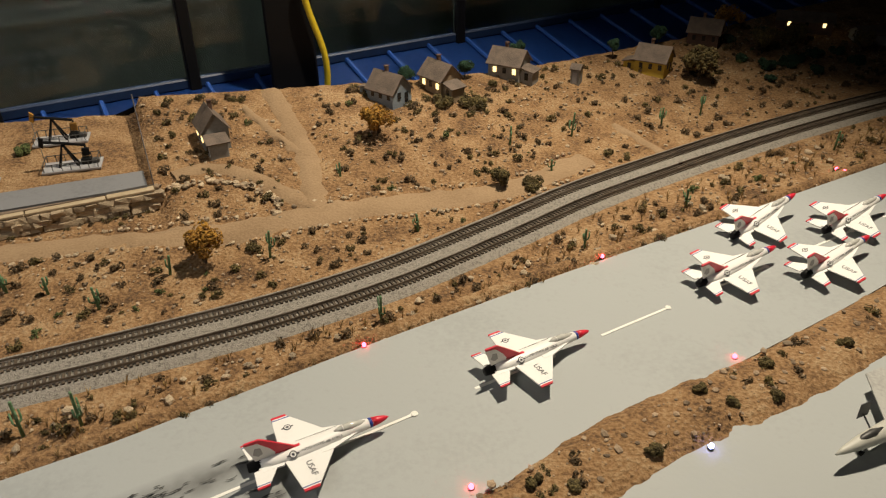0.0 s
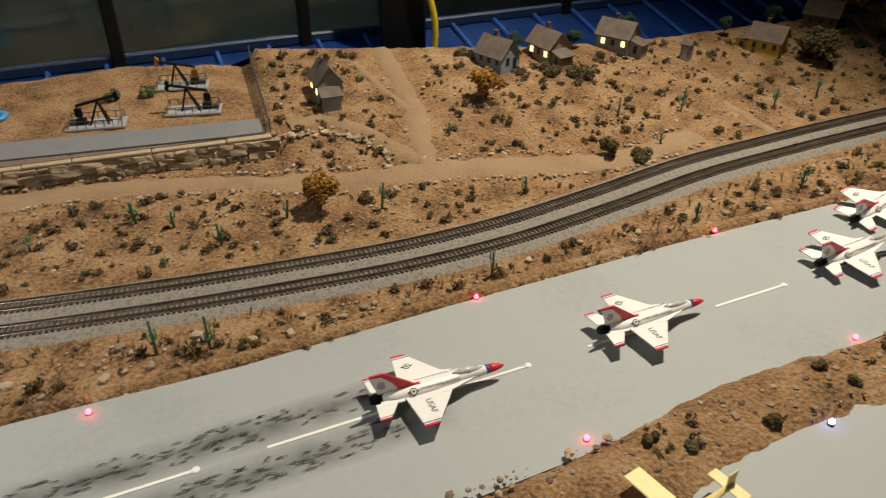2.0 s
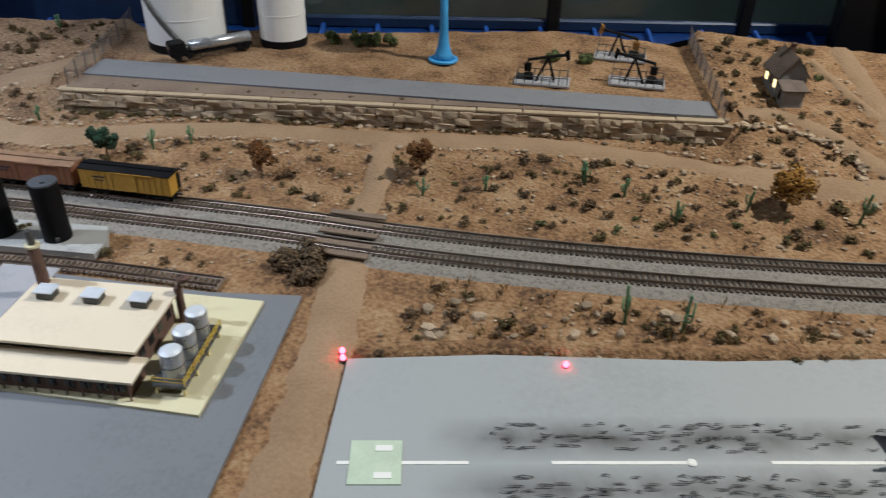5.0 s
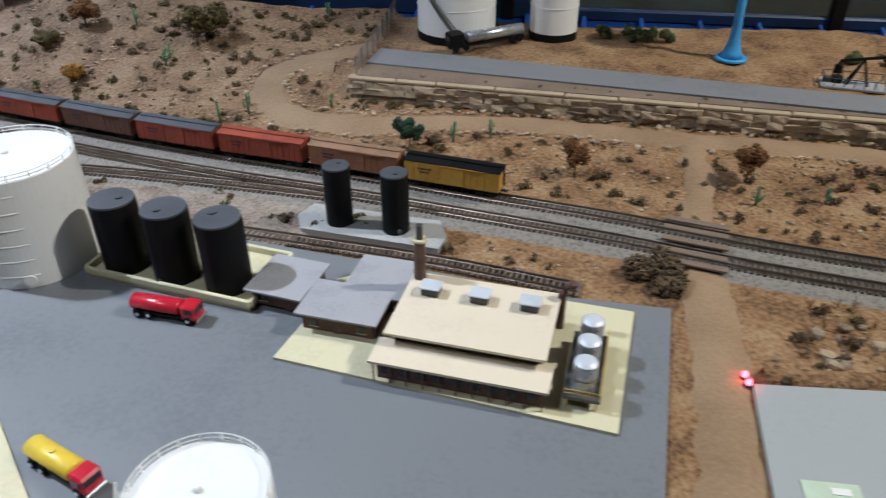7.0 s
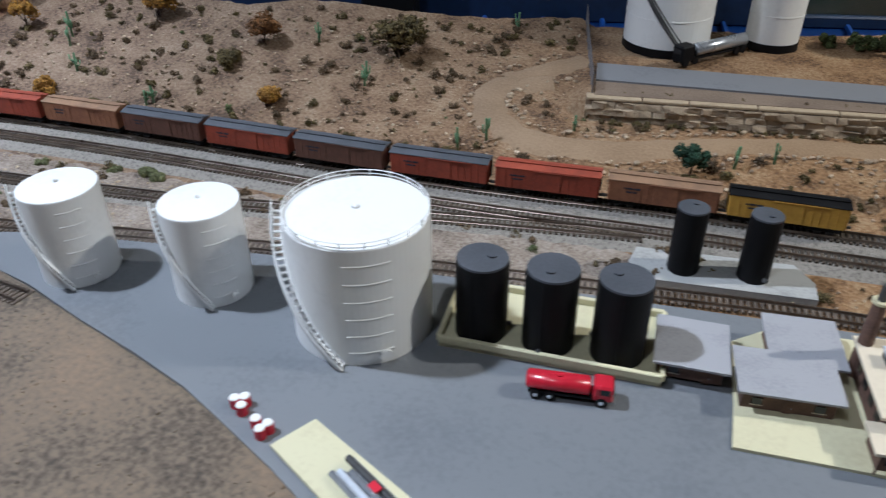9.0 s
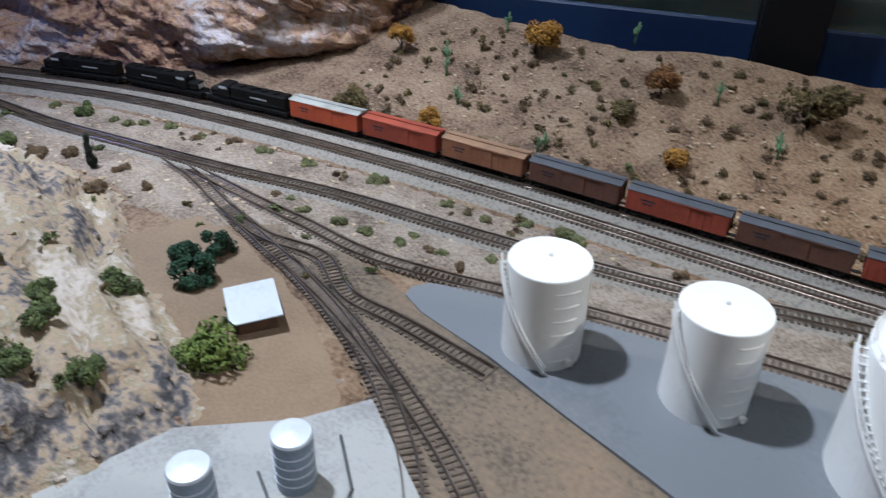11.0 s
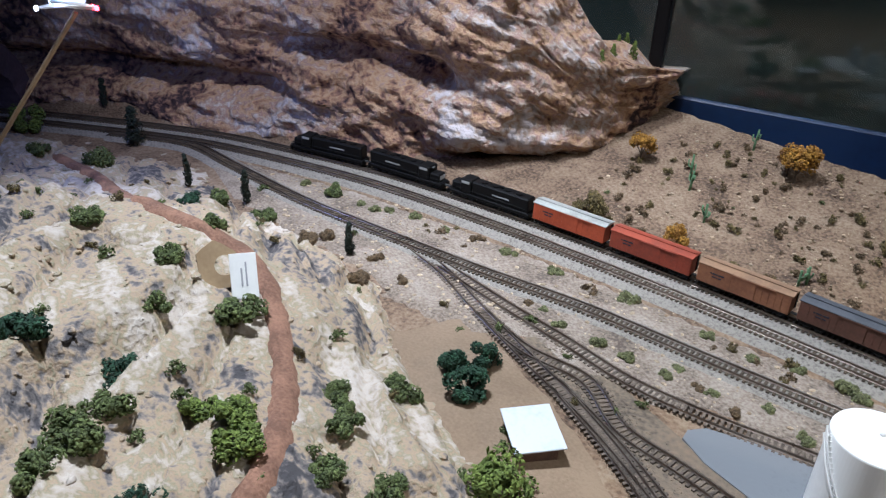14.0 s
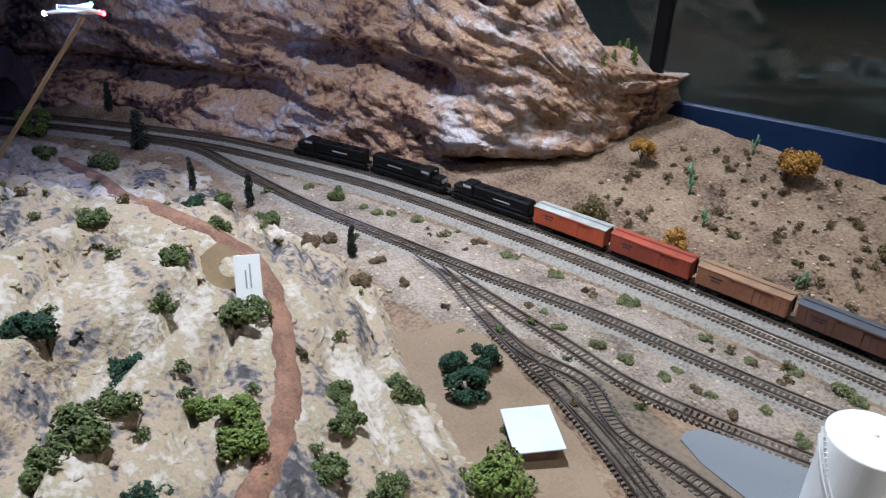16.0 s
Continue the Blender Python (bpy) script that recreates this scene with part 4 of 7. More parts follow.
def white_tank(name, r, h, x, y, turn, bands=6, rail=True, label="white storage tank with a spiral stair"):
    t = thing(name, label, "storage tank", "white storage tanks", at=pose(x, y, 0.0012, 0, 0, turn))
    part("shell", lathe([(r, 0), (r, h), (r * 0.985, h + 0.0008), (r * 0.5, h + 0.0022), (0.0008, h + 0.003)], 72), WHITE, t, smooth=False)
    for k in range(bands):
        z = h * (0.12 + 0.76 * k / (bands - 1))
        bm = bmesh.new()
        rows = []
        for i in range(13):
            an = radians(-126 + i * 3.0)
            rows.append([bm.verts.new(((r + o) * math.cos(an), (r + o) * math.sin(an), z + q)) for o, q in ((0, -0.0005), (0.0005, 0), (0, 0.0005))])
        for a, b in zip(rows, rows[1:]):
            bm.faces.new((a[0], b[0], b[1], a[1]))
            bm.faces.new((a[1], b[1], b[2], a[2]))
        part("weld_band", bm, WHITE, t)
    part("roof_vent", lathe([(r * 0.055, 0), (r * 0.055, 0.002), (r * 0.03, 0.0028)], 14, at=(0, 0, h + 0.0022)), WHITE, t)
    part("manhole", lathe([(r * 0.07, 0), (r * 0.09, 0.0015), (r * 0.09, 0.003)], 14), WHITE, t, at=pose((r + 0.001) * math.cos(radians(-98)), (r + 0.001) * math.sin(radians(-98)), h * 0.10, 90, 0, -8))
    stair = part("stair", bmesh.new(), WHITE, t)
    a0, a1, steps = -130, -215, 26
    for side in (0.0005, 0.0085 * r / 0.06):
        part("stringer", tube([((r + side) * math.cos(radians(a0 + (a1 - a0) * u)), (r + side) * math.sin(radians(a0 + (a1 - a0) * u)), 0.001 + (h - 0.001) * u) for u in np.linspace(0, 1, 24)], 0.0009, 5), WHITE, stair)
    bm, rows = bmesh.new(), []
    for u in np.linspace(0, 1, 30):
        an, ro = radians(a0 + (a1 - a0) * u), r + 0.0085 * r / 0.06
        rows.append([bm.verts.new((ro * math.cos(an), ro * math.sin(an), max(0.0, (h - 0.001) * u + q))) for q in (-0.0028, 0.0036)])
    for p, q in zip(rows, rows[1:]):
        bm.faces.new((p[0], q[0], q[1], p[1]))
    bmesh.ops.solidify(bm, geom=list(bm.faces), thickness=0.0006)
    part("side_wall", bm, WHITE, stair)
    part("handrail", tube([((r + 0.0085 * r / 0.06) * math.cos(radians(a0 + (a1 - a0) * u)), (r + 0.0085 * r / 0.06) * math.sin(radians(a0 + (a1 - a0) * u)), 0.006 + (h - 0.001) * u) for u in np.linspace(0, 1, 24)], 0.0006, 5), WHITE, stair)
    for k in range(steps):
        u = (k + 0.5) / steps
        an = a0 + (a1 - a0) * u
        part("tread", box(0.0085 * r / 0.06, 0.0022, 0.0006), WHITE, stair, at=pose((r + 0.0045 * r / 0.06) * math.cos(radians(an)), (r + 0.0045 * r / 0.06) * math.sin(radians(an)), h * u, 0, 0, an))
    if rail:
        ring = part("guard_rail", bmesh.new(), WHITE, t)
        for hh in (0.0024, 0.0048):
            part("rail_ring", tube([(r * 0.985 * math.cos(q), r * 0.985 * math.sin(q), h + hh) for q in np.linspace(0, 2 * math.pi, 60)], 0.00035, 4), WHITE, ring)
        for k in range(20):
            q = 2 * math.pi * k / 20
            part("rail_post", tube([(r * 0.985 * math.cos(q), r * 0.985 * math.sin(q), h), (r * 0.985 * math.cos(q), r * 0.985 * math.sin(q), h + 0.0048)], 0.0004, 4), WHITE, ring)
    return t


white_tank("white_tank", 0.0415, 0.0765, -0.693, 0.252, 66, label="large white storage tank with spiral stair and roof railing")
white_tank("white_tank", 0.0245, 0.0625, -0.795, 0.222, 88, rail=False, label="small white storage tank with a spiral stair")
white_tank("white_tank", 0.0245, 0.0625, -0.884, 0.183, 88, rail=False, label="small white storage tank with a spiral stair")
white_tank("white_tank", 0.027, 0.064, -0.379, 0.171, 70, label="white storage tank near the yard's open edge")


def black_tank(x, y, z, r, h):
    t = thing("black_tank", "matt black upright oil tank with a dark grey lid", "storage tank", "black tanks", at=pose(x, y, z, 0, 0, random.uniform(0, 360)))
    part("shell", lathe([(r, 0), (r, h * 0.97), (r * 0.99, h)], 40), BLACK, t)
    part("lid", lathe([(r * 0.985, 0), (r * 0.97, 0.0012), (0.0005, 0.0016)], 40, at=(0, 0, h)), DARKTOP, t)
    part("hatch", lathe([(r * 0.16, 0), (r * 0.16, 0.0015)], 12, at=(r * 0.35, 0, h + 0.001)), DARKTOP, t)
    part("drain", lathe([(0.0015, 0), (0.0015, 0.003)], 8), GREYMETAL, t, at=pose(r * 0.99, 0, 0.004, 0, 90, 0))
    for q in (0.0, 120.0, 240.0):
        part("seam", tube([(r * math.cos(radians(q)), r * math.sin(radians(q)), 0.001), (r * math.cos(radians(q)), r * math.sin(radians(q)), h * 0.96)], 0.00035, 4), BLACK, t)


for x, y in ((-0.628, 0.282), (-0.591, 0.296), (-0.5545, 0.310)):
    black_tank(x, y, 0.0048, 0.0150, 0.0505)
for x, y in ((-0.556, 0.4135), (-0.5155, 0.431)):
    black_tank(x, y, 0.004, 0.0100, 0.0455)

# ---- the train ----
MAIN = offset(curve(NEAR, 0.004), FAR_D)
MAIN_S = np.r_[0, np.cumsum(np.hypot(*np.diff(MAIN, axis=0).T))]


def along(s):
    x, y = np.interp(s, MAIN_S, MAIN[:, 0]), np.interp(s, MAIN_S, MAIN[:, 1])
    x2, y2 = np.interp(s + 0.01, MAIN_S, MAIN[:, 0]), np.interp(s + 0.01, MAIN_S, MAIN[:, 1])
    return pose(float(x), float(y), 0.0059, 0, 0, math.degrees(math.atan2(y2 - y, x2 - x)))


def bogie(parent, x, axles, wheel_r=0.0032):
    b = part("bogie", box(0.009 * axles + 0.004, 0.0105, 0.003, (x, 0, 0.002), 0.0006), BLACK, parent)
    for k in range(axles):
        wx = x + (k - (axles - 1) / 2) * 0.0095
        for s in (-1, 1):
            part("wheel", lathe([(wheel_r, 0), (wheel_r, 0.0012), (wheel_r * 0.5, 0.0016)], 14), GREYMETAL, b, at=pose(wx, s * 0.0042, wheel_r, 90 * s, 0, 0))


def engine():
    L = 0.100
    t = thing("diesel_engine", "black diesel locomotive with a white number panel", "locomotive", "engines of the train")
    part("underframe", box(L - 0.003, 0.0170, 0.0034, (0, 0, 0.0052), 0.0006), LOCO, t)
    part("fuel_tank", box(0.026, 0.013, 0.0036, (0, 0, 0.0018), 0.0008), LOCO, t)
    part("long_hood", box(0.068, 0.0138, 0.0142, (0.0145, 0, 0.0086), 0.0014), LOCO, t)
    cab = part("cab", box(0.014, 0.0168, 0.0148, (-0.0265, 0, 0.0086), 0.0010), LOCO, t)
    for s in (-1, 1):
        part("window", box(0.0042, 0.0004, 0.0034, (-0.0285, s * 0.0084, 0.0172)), DARKGLASS, cab)
        part("number_panel", box(0.010, 0.0003, 0.0026, (-0.0265, s * 0.0085, 0.0192)), SIDEGREY, cab)
    part("short_hood", box(0.0125, 0.0125, 0.0088, (-0.0395, 0, 0.0086), 0.0014), LOCO, t)
    part("nose_panel", box(0.0004, 0.0085, 0.0042, (-0.0459, 0, 0.0112)), SIDEGREY, t)
    for x in (-0.008, 0.006, 0.020, 0.034):
        part("roof_fan", lathe([(0.0042, 0), (0.0042, 0.0011), (0.003, 0.0014)], 16, at=(x, 0, 0.0226)), LOCO, t)
    part("exhaust_pipe", box(0.0045, 0.0026, 0.0022, (0.013, 0, 0.0226), 0.0003), LOCO, t)
    for s in (-1, 1):
        part("walkway_rail", tube([(-0.046, s * 0.0082, 0.0128), (0.046, s * 0.0082, 0.0128)], 0.0003, 4), LOCO, t)
        part("side_lettering_bar", box(0.020, 0.0002, 0.0014, (0.016, s * 0.00695, 0.0150)), SIDEGREY, t)
        for k in range(7):
            part("rail_post", tube([(-0.045 + k * 0.015, s * 0.0082, 0.0084), (-0.045 + k * 0.015, s * 0.0082, 0.0128)], 0.0003, 4), LOCO, t)
        for e in (-1, 1):
            part("headlight", lathe([(0.0009, 0), (0.0009, 0.0006)], 8), SIDEGREY, t, at=pose(e * 0.0462 if e > 0 else -0.0340, s * 0.0012, 0.0218 if e < 0 else 0.0185, 0, 90 * e, 0))
    for e in (-1, 1):
        part("pilot", box(0.002, 0.0165, 0.0055, (e * (L / 2 - 0.001), 0, 0.0022), 0.0004), LOCO, t)
        part("coupler", box(0.006, 0.0022, 0.002, (e * (L / 2 + 0.001), 0, 0.0048), 0.0004), GREYMETAL, t)
        bogie(t, e * 0.031, 3)
    return t


def boxcar(body, roof, label):
    L = 0.078
    t = thing("boxcar", label, "boxcar", "cars of the train")
    part("underframe", box(L - 0.002, 0.013, 0.002, (0, 0, 0.0050), 0.0003), BLACK, t)
    part("body", box(L, 0.0172, 0.0165, (0, 0, 0.0068), 0.0004), body, t)
    bm = slab([(-0.0088, 0.0), (0.0088, 0.0), (0.0088, 0.0005), (0, 0.0022), (-0.0088, 0.0005)], -L / 2 - 0.0008, L / 2 + 0.0008)
    part("roof", bm, roof, t, at=pose(0, 0, 0.0233, 90, 0, 90))
    part("roof_walk", box(L, 0.0036, 0.0006, (0, 0, 0.0256)), roof, t)
    for s in (-1, 1):
        d = part("door", box(0.017, 0.0007, 0.0148, (0.002, s * 0.0088, 0.0075), 0.0002), body, t)
        part("door_track", box(0.036, 0.0008, 0.0007, (0.008, s * 0.0090, 0.0225)), body, t)
        part("sill_step", box(0.004, 0.0006, 0.002, (0.034, s * 0.0082, 0.0048)), BLACK, t)
        part("lettering_bar", box(0.012, 0.0002, 0.0014, (-0.022, s * 0.00872, 0.0172)), INK, t)
        part("lettering_bar", box(0.008, 0.0002, 0.0011, (-0.022, s * 0.00872, 0.0145)), INK, t)
        for k in range(15):
            x = -0.037 + k * 0.0053
            if abs(x - 0.002) > 0.01:
                part("rib", box(0.0005, 0.0004, 0.0155, (x, s * 0.0087, 0.0072)), body, t)
    for e in (-1, 1):
        part("ladder", box(0.0006, 0.004, 0.014, (e * (L / 2 + 0.0004), 0.005, 0.008)), BLACK, t)
        part("coupler", box(0.006, 0.002, 0.0018, (e * (L / 2 + 0.002), 0, 0.0048), 0.0003), GREYMETAL, t)
        bogie(t, e * 0.027, 2, 0.0026)
    return t


C_ORANGE = mat("orange_red_car_paint", (0.45, 0.085, 0.03), (0.34, 0.06, 0.022), 0.55, big=60, fine=500)
C_RED = mat("boxcar_red_paint", (0.30, 0.055, 0.025), (0.21, 0.04, 0.02), 0.65, big=60, fine=500)
C_BROWN = mat("faded_brown_car_paint", (0.28, 0.12, 0.055), (0.20, 0.08, 0.04), 0.7, big=60, fine=500)
C_DARK = mat("dark_brown_car_paint", (0.13, 0.055, 0.035), (0.09, 0.04, 0.025), 0.7, big=60, fine=500)
C_YELLOW = mat("yellow_ochre_car_paint", (0.52, 0.30, 0.04), (0.42, 0.23, 0.03), 0.6, big=60, fine=500)
SILVERROOF = mat("pale_metal_car_roof", (0.42, 0.43, 0.40), (0.30, 0.31, 0.29), 0.5, 0.2, big=60, fine=500)
ROOFBROWN = mat("tan_brown_car_roof", (0.27, 0.16, 0.09), (0.20, 0.12, 0.07), 0.75, big=60, fine=500)
kinds = {"o": boxcar(C_ORANGE, SILVERROOF, "bright orange boxcar with a silver roof"), "r": boxcar(C_RED, C_RED, "oxide red boxcar with a red roof"), "b": boxcar(C_BROWN, ROOFBROWN, "faded brown wooden boxcar"),
         "d": boxcar(C_DARK, DARKTOP, "dark brown boxcar with a dark grey roof"), "y": boxcar(C_YELLOW, BLACK, "ochre yellow boxcar with a black roof"), "k": boxcar(C_RED, DARKTOP, "red boxcar with a dark grey roof")}
head = float(np.interp(-1.555, MAIN[:, 0], MAIN_S))
lead = engine()
lead.matrix_basis = along(head + 0.05)
copy_thing(lead, along(head + 0.1585) @ pose(0, 0, 0, 0, 0, 180))
copy_thing(lead, along(head + 0.267))
used = set()
s = head + 0.362
for k in "orbdkdkrby":
    m = along(s)
    if k in used:
        copy_thing(kinds[k], m)
    else:
        kinds[k].matrix_basis = m
        used.add(k)
    s += 0.0845

# ---- fighter jets on the runway ----


def plate(points, z0, z1, bm=None):
    return slab(points, z0, z1, bm)


def body_along_x(sections, sides=16, bm=None):
    """A hull from sections (x, half width, half height, z of its middle)."""
    own, rows = bmesh.new(), []
    for x, w, h, z in sections:
        rows.append([own.verts.new((x, w * math.cos(2 * math.pi * k / sides), z + h * math.sin(2 * math.pi * k / sides))) for k in range(sides)])
    for a, b in zip(rows, rows[1:]):
        for k in range(sides):
            own.faces.new((a[k], b[k], b[(k + 1) % sides], a[(k + 1) % sides]))
    own.faces.new(rows[0])
    own.faces.new(rows[-1][::-1])
    bmesh.ops.recalc_face_normals(own, faces=own.faces)
    return merge(own, bm)


JETWHITE = mat("glossy_white_aircraft_paint", (0.80, 0.80, 0.79), (0.74, 0.74, 0.73), 0.35, big=60, fine=400, mix=0.3)


def upright(profile, half):
    """An upright plate along x from a side profile (x, z)."""
    bm = slab(profile, -half, half)
    bmesh.ops.rotate(bm, cent=(0, 0, 0), matrix=Matrix.Rotation(radians(90), 3, "X"), verts=bm.verts)
    return bm


def fighter():
    j = thing("fighter_jet", "white model fighter jet with red and blue trim on the runway", "model jet", "display team jets")
    Z = 0.0105
    part("fuselage", body_along_x([(-0.033, 0.0042, 0.0038, Z), (-0.024, 0.0062, 0.0043, Z), (-0.008, 0.0070, 0.0043, Z), (0.008, 0.0064, 0.0041, Z), (0.020, 0.0050, 0.0040, Z + 0.0003), (0.031, 0.0041, 0.0038, Z + 0.0003), (0.0415, 0.0032, 0.0030, Z)], 20), JETWHITE, j, smooth=True)
    part("nose_cone", body_along_x([(0.0413, 0.00325, 0.00305, Z), (0.046, 0.0028, 0.0026, Z - 0.0002), (0.0505, 0.0018, 0.0017, Z - 0.0004), (0.0534, 0.0003, 0.0003, Z - 0.0005)], 16), JETRED, j, "red nose cone", smooth=True)
    part("nose_band", body_along_x([(0.0392, 0.00350, 0.00328, Z + 0.0001), (0.0413, 0.00332, 0.00310, Z)], 16), JETBLUE, j, "blue band behind the nose", smooth=True)
    part("canopy", body_along_x([(0.0155, 0.0006, 0.0005, Z + 0.0038), (0.020, 0.0022, 0.0019, Z + 0.0040), (0.027, 0.0027, 0.0026, Z + 0.0036), (0.033, 0.0021, 0.0019, Z + 0.0030), (0.0385, 0.0004, 0.0004, Z + 0.0026)], 16), CANOPY, j, "pale clear canopy", smooth=True)
    part("canopy_frame", tube([(0.0215, 0.0026 * math.cos(q), Z + 0.0039 + 0.0022 * math.sin(q)) for q in np.linspace(0, math.pi, 9)], 0.00025, 5), JETWHITE, j)
    part("intake", body_along_x([(-0.002, 0.0040, 0.0026, Z - 0.0030), (0.012, 0.0038, 0.0026, Z - 0.0032), (0.0185, 0.0032, 0.0021, Z - 0.0034)], 12), JETWHITE, j)
    part("exhaust", body_along_x([(-0.0405, 0.0030, 0.0029, Z), (-0.0360, 0.0037, 0.0036, Z), (-0.032, 0.0042, 0.0039, Z)], 18), BLACK, j, "black exhaust nozzle", smooth=True)
    for s in (-1, 1):
        w = part("wing", plate([(0.0155, s * 0.0050), (-0.0065, s * 0.0338), (-0.0155, s * 0.0338), (-0.0190, s * 0.0050)], Z - 0.0004, Z + 0.0005), JETWHITE, j)
        part("wing_tip_stripe", plate([(-0.0053, s * 0.0322), (-0.0063, s * 0.0340), (-0.0157, s * 0.0340), (-0.0158, s * 0.0322)], Z - 0.0005, Z + 0.0006), JETRED, w)
        part("wing_blue_stripe", plate([(-0.0042, s * 0.0305), (-0.0047, s * 0.0312), (-0.0159, s * 0.0312), (-0.0160, s * 0.0305)], Z - 0.0005, Z + 0.0006), JETBLUE, w)
        part("leading_root", plate([(0.034, s * 0.0030), (0.024, s * 0.0064), (0.012, s * 0.0100), (0.004, s * 0.0100), (0.004, s * 0.0030)], Z - 0.0001, Z + 0.0007), JETWHITE, w)
        part("tail_shelf", plate([(-0.018, s * 0.0045), (-0.020, s * 0.0085), (-0.0345, s * 0.0078), (-0.0345, s * 0.0035)], Z - 0.0006, Z + 0.0006), JETWHITE, j)
        t = part("tailplane", plate([(-0.0225, s * 0.0055), (-0.0325, s * 0.0195), (-0.0395, s * 0.0195), (-0.0380, s * 0.0055)], Z - 0.0003, Z + 0.0005), JETWHITE, j)
        part("tip_stripe", plate([(-0.0315, s * 0.0183), (-0.0324, s * 0.0197), (-0.0397, s * 0.0197), (-0.0396, s * 0.0183)], Z - 0.0004, Z + 0.0006), JETRED, t)
        part("tip_blue_stripe", plate([(-0.0306, s * 0.0170), (-0.0310, s * 0.0175), (-0.0396, s * 0.0175), (-0.0396, s * 0.0170)], Z - 0.0004, Z + 0.0006), JETBLUE, t)
        part("wheel", lathe([(0.0017, 0), (0.0017, 0.0014)], 12), BLACK, j, at=pose(-0.004, s * 0.0042, 0.0017, 90, 0, 0))
        part("gear_leg", tube([(-0.004, s * 0.0040, 0.0017), (-0.003, s * 0.0026, Z - 0.003)], 0.0005, 6), STEEL, j)
        rx, ry, rz, tip = (-0.0085, 0.0215, Z + 0.00052, 0) if s > 0 else (-0.0130, -0.0052, Z + 0.0030, 30)
        star = part("roundel", lathe([(0.0025, 0), (0.0025, 0.00012)], 20), INK, j, "dark ring roundel", at=pose(rx, ry, rz, tip, 0, 0))
        part("ring_gap", lathe([(0.0018, 0), (0.0018, 0.0001)], 20, at=(0, 0, 0.00012)), JETWHITE, star)
        part("star", lathe([(0.0011, 0), (0.0011, 0.0001)], 5, at=(0, 0, 0.00022)), INK, star)
        for q in (-1, 1):
            part("bar", box(0.0014, 0.0009, 0.0001, (q * 0.0032, 0, 0.00002)), INK, star)
        lettering("UNITED STATES AIR FORCE", 0.0023, pose(0.0055, s * 0.0048, Z + 0.0030, 34, 0, 0 if s < 0 else 180), j)
    lettering("USAF", 0.0056, pose(-0.0060, -0.0185, Z + 0.0006, 0, 0, -90), j)
    f = part("tail_fin", upright([(-0.0120, Z + 0.0030), (-0.0290, Z + 0.0180), (-0.0315, Z + 0.0195), (-0.0400, Z + 0.0195), (-0.0405, Z + 0.0180), (-0.0350, Z + 0.0030)], 0.0005), JETWHITE, j)
    part("fin_edge", upright([(-0.0080, Z + 0.0030), (-0.0285, Z + 0.0182), (-0.0313, Z + 0.0198), (-0.0402, Z + 0.0198), (-0.0404, Z + 0.0184), (-0.0325, Z + 0.0176), (-0.0255, Z + 0.0105), (-0.0225, Z + 0.0060), (-0.0230, Z + 0.0030)], 0.0007), JETRED, f, "red edge of the fin")
    part("fin_emblem", upright([(-0.0300, Z + 0.0080), (-0.0310, Z + 0.0130), (-0.0345, Z + 0.0140), (-0.0360, Z + 0.0095), (-0.0330, Z + 0.0070)], 0.0007), SIDEGREY, f, "grey emblem patch")
    part("spine_stripe", box(0.014, 0.0022, 0.0010, (-0.0140, 0, Z + 0.0036), 0.0003), JETRED, j, "red stripe before the fin")
    part("nose_wheel", lathe([(0.0014, 0), (0.0014, 0.0011)], 12), BLACK, j, at=pose(0.014, 0.0005, 0.0014, 90, 0, 0))
    part("nose_gear_leg", tube([(0.014, 0, 0.0014), (0.013, 0, Z - 0.004)], 0.0005, 6), STEEL, j)
    return j


first = fighter()
first.matrix_basis = pose(0.0769, 0.5359, 0.002, 0, 0, 28.5)
for x, y, a, nose_up, bank in ((0.2239, 0.625, 30.4, 0, 0), (0.460, 0.824, 34.9, 11, 5), (0.4064, 0.7383, 30.5, 5, 3.5), (0.4977, 0.7516, 33.6, 5.5, 0.6), (0.548, 0.828, 32, 8, 3)):
    copy_thing(first, pose(x, y, 0.002 + 0.0002 * nose_up, bank, -nose_up, a))

# parked aircraft on the apron
grey = thing("grey_jet", "pale grey model jet with a dark canopy parked on the apron", "model jet", at=pose(0.460, 0.553, 0.001, 0, 0, 205))
part("fuselage", body_along_x([(-0.05, 0.004, 0.004, 0.014), (-0.02, 0.007, 0.006, 0.014), (0.02, 0.0065, 0.0058, 0.014), (0.045, 0.0045, 0.0045, 0.0135), (0.060, 0.0022, 0.0022, 0.0128), (0.066, 0.0006, 0.0006, 0.0124)]), mat("pale_grey_aircraft_paint", (0.52, 0.52, 0.47), (0.44, 0.44, 0.40), 0.5, big=60, fine=400), grey, smooth=True)
part("canopy", body_along_x([(0.028, 0.0006, 0.0006, 0.0188), (0.036, 0.0026, 0.0022, 0.0182), (0.044, 0.0022, 0.0018, 0.0172), (0.050, 0.0004, 0.0004, 0.0158)], 12), GREYMETAL, grey, "dark canopy", smooth=True)
for s in (-1, 1):
    part("wing", plate([(0.016, s * 0.006), (-0.012, s * 0.044), (-0.028, s * 0.044), (-0.026, s * 0.006)], 0.0130, 0.0140), CONCRETE, grey)
    part("wheel", lathe([(0.002, 0), (0.002, 0.0015)], 12), BLACK, grey, at=pose(-0.006, s * 0.005, 0.002, 90, 0, 0))
    part("gear_leg", tube([(-0.006, s * 0.005, 0.002), (-0.005, s * 0.003, 0.010)], 0.0006, 6), STEEL, grey)
part("open_hatch", box(0.010, 0.0006, 0.012, (0.032, -0.012, 0.0195), 0.0002), DARKTOP, grey, "dark raised panel")
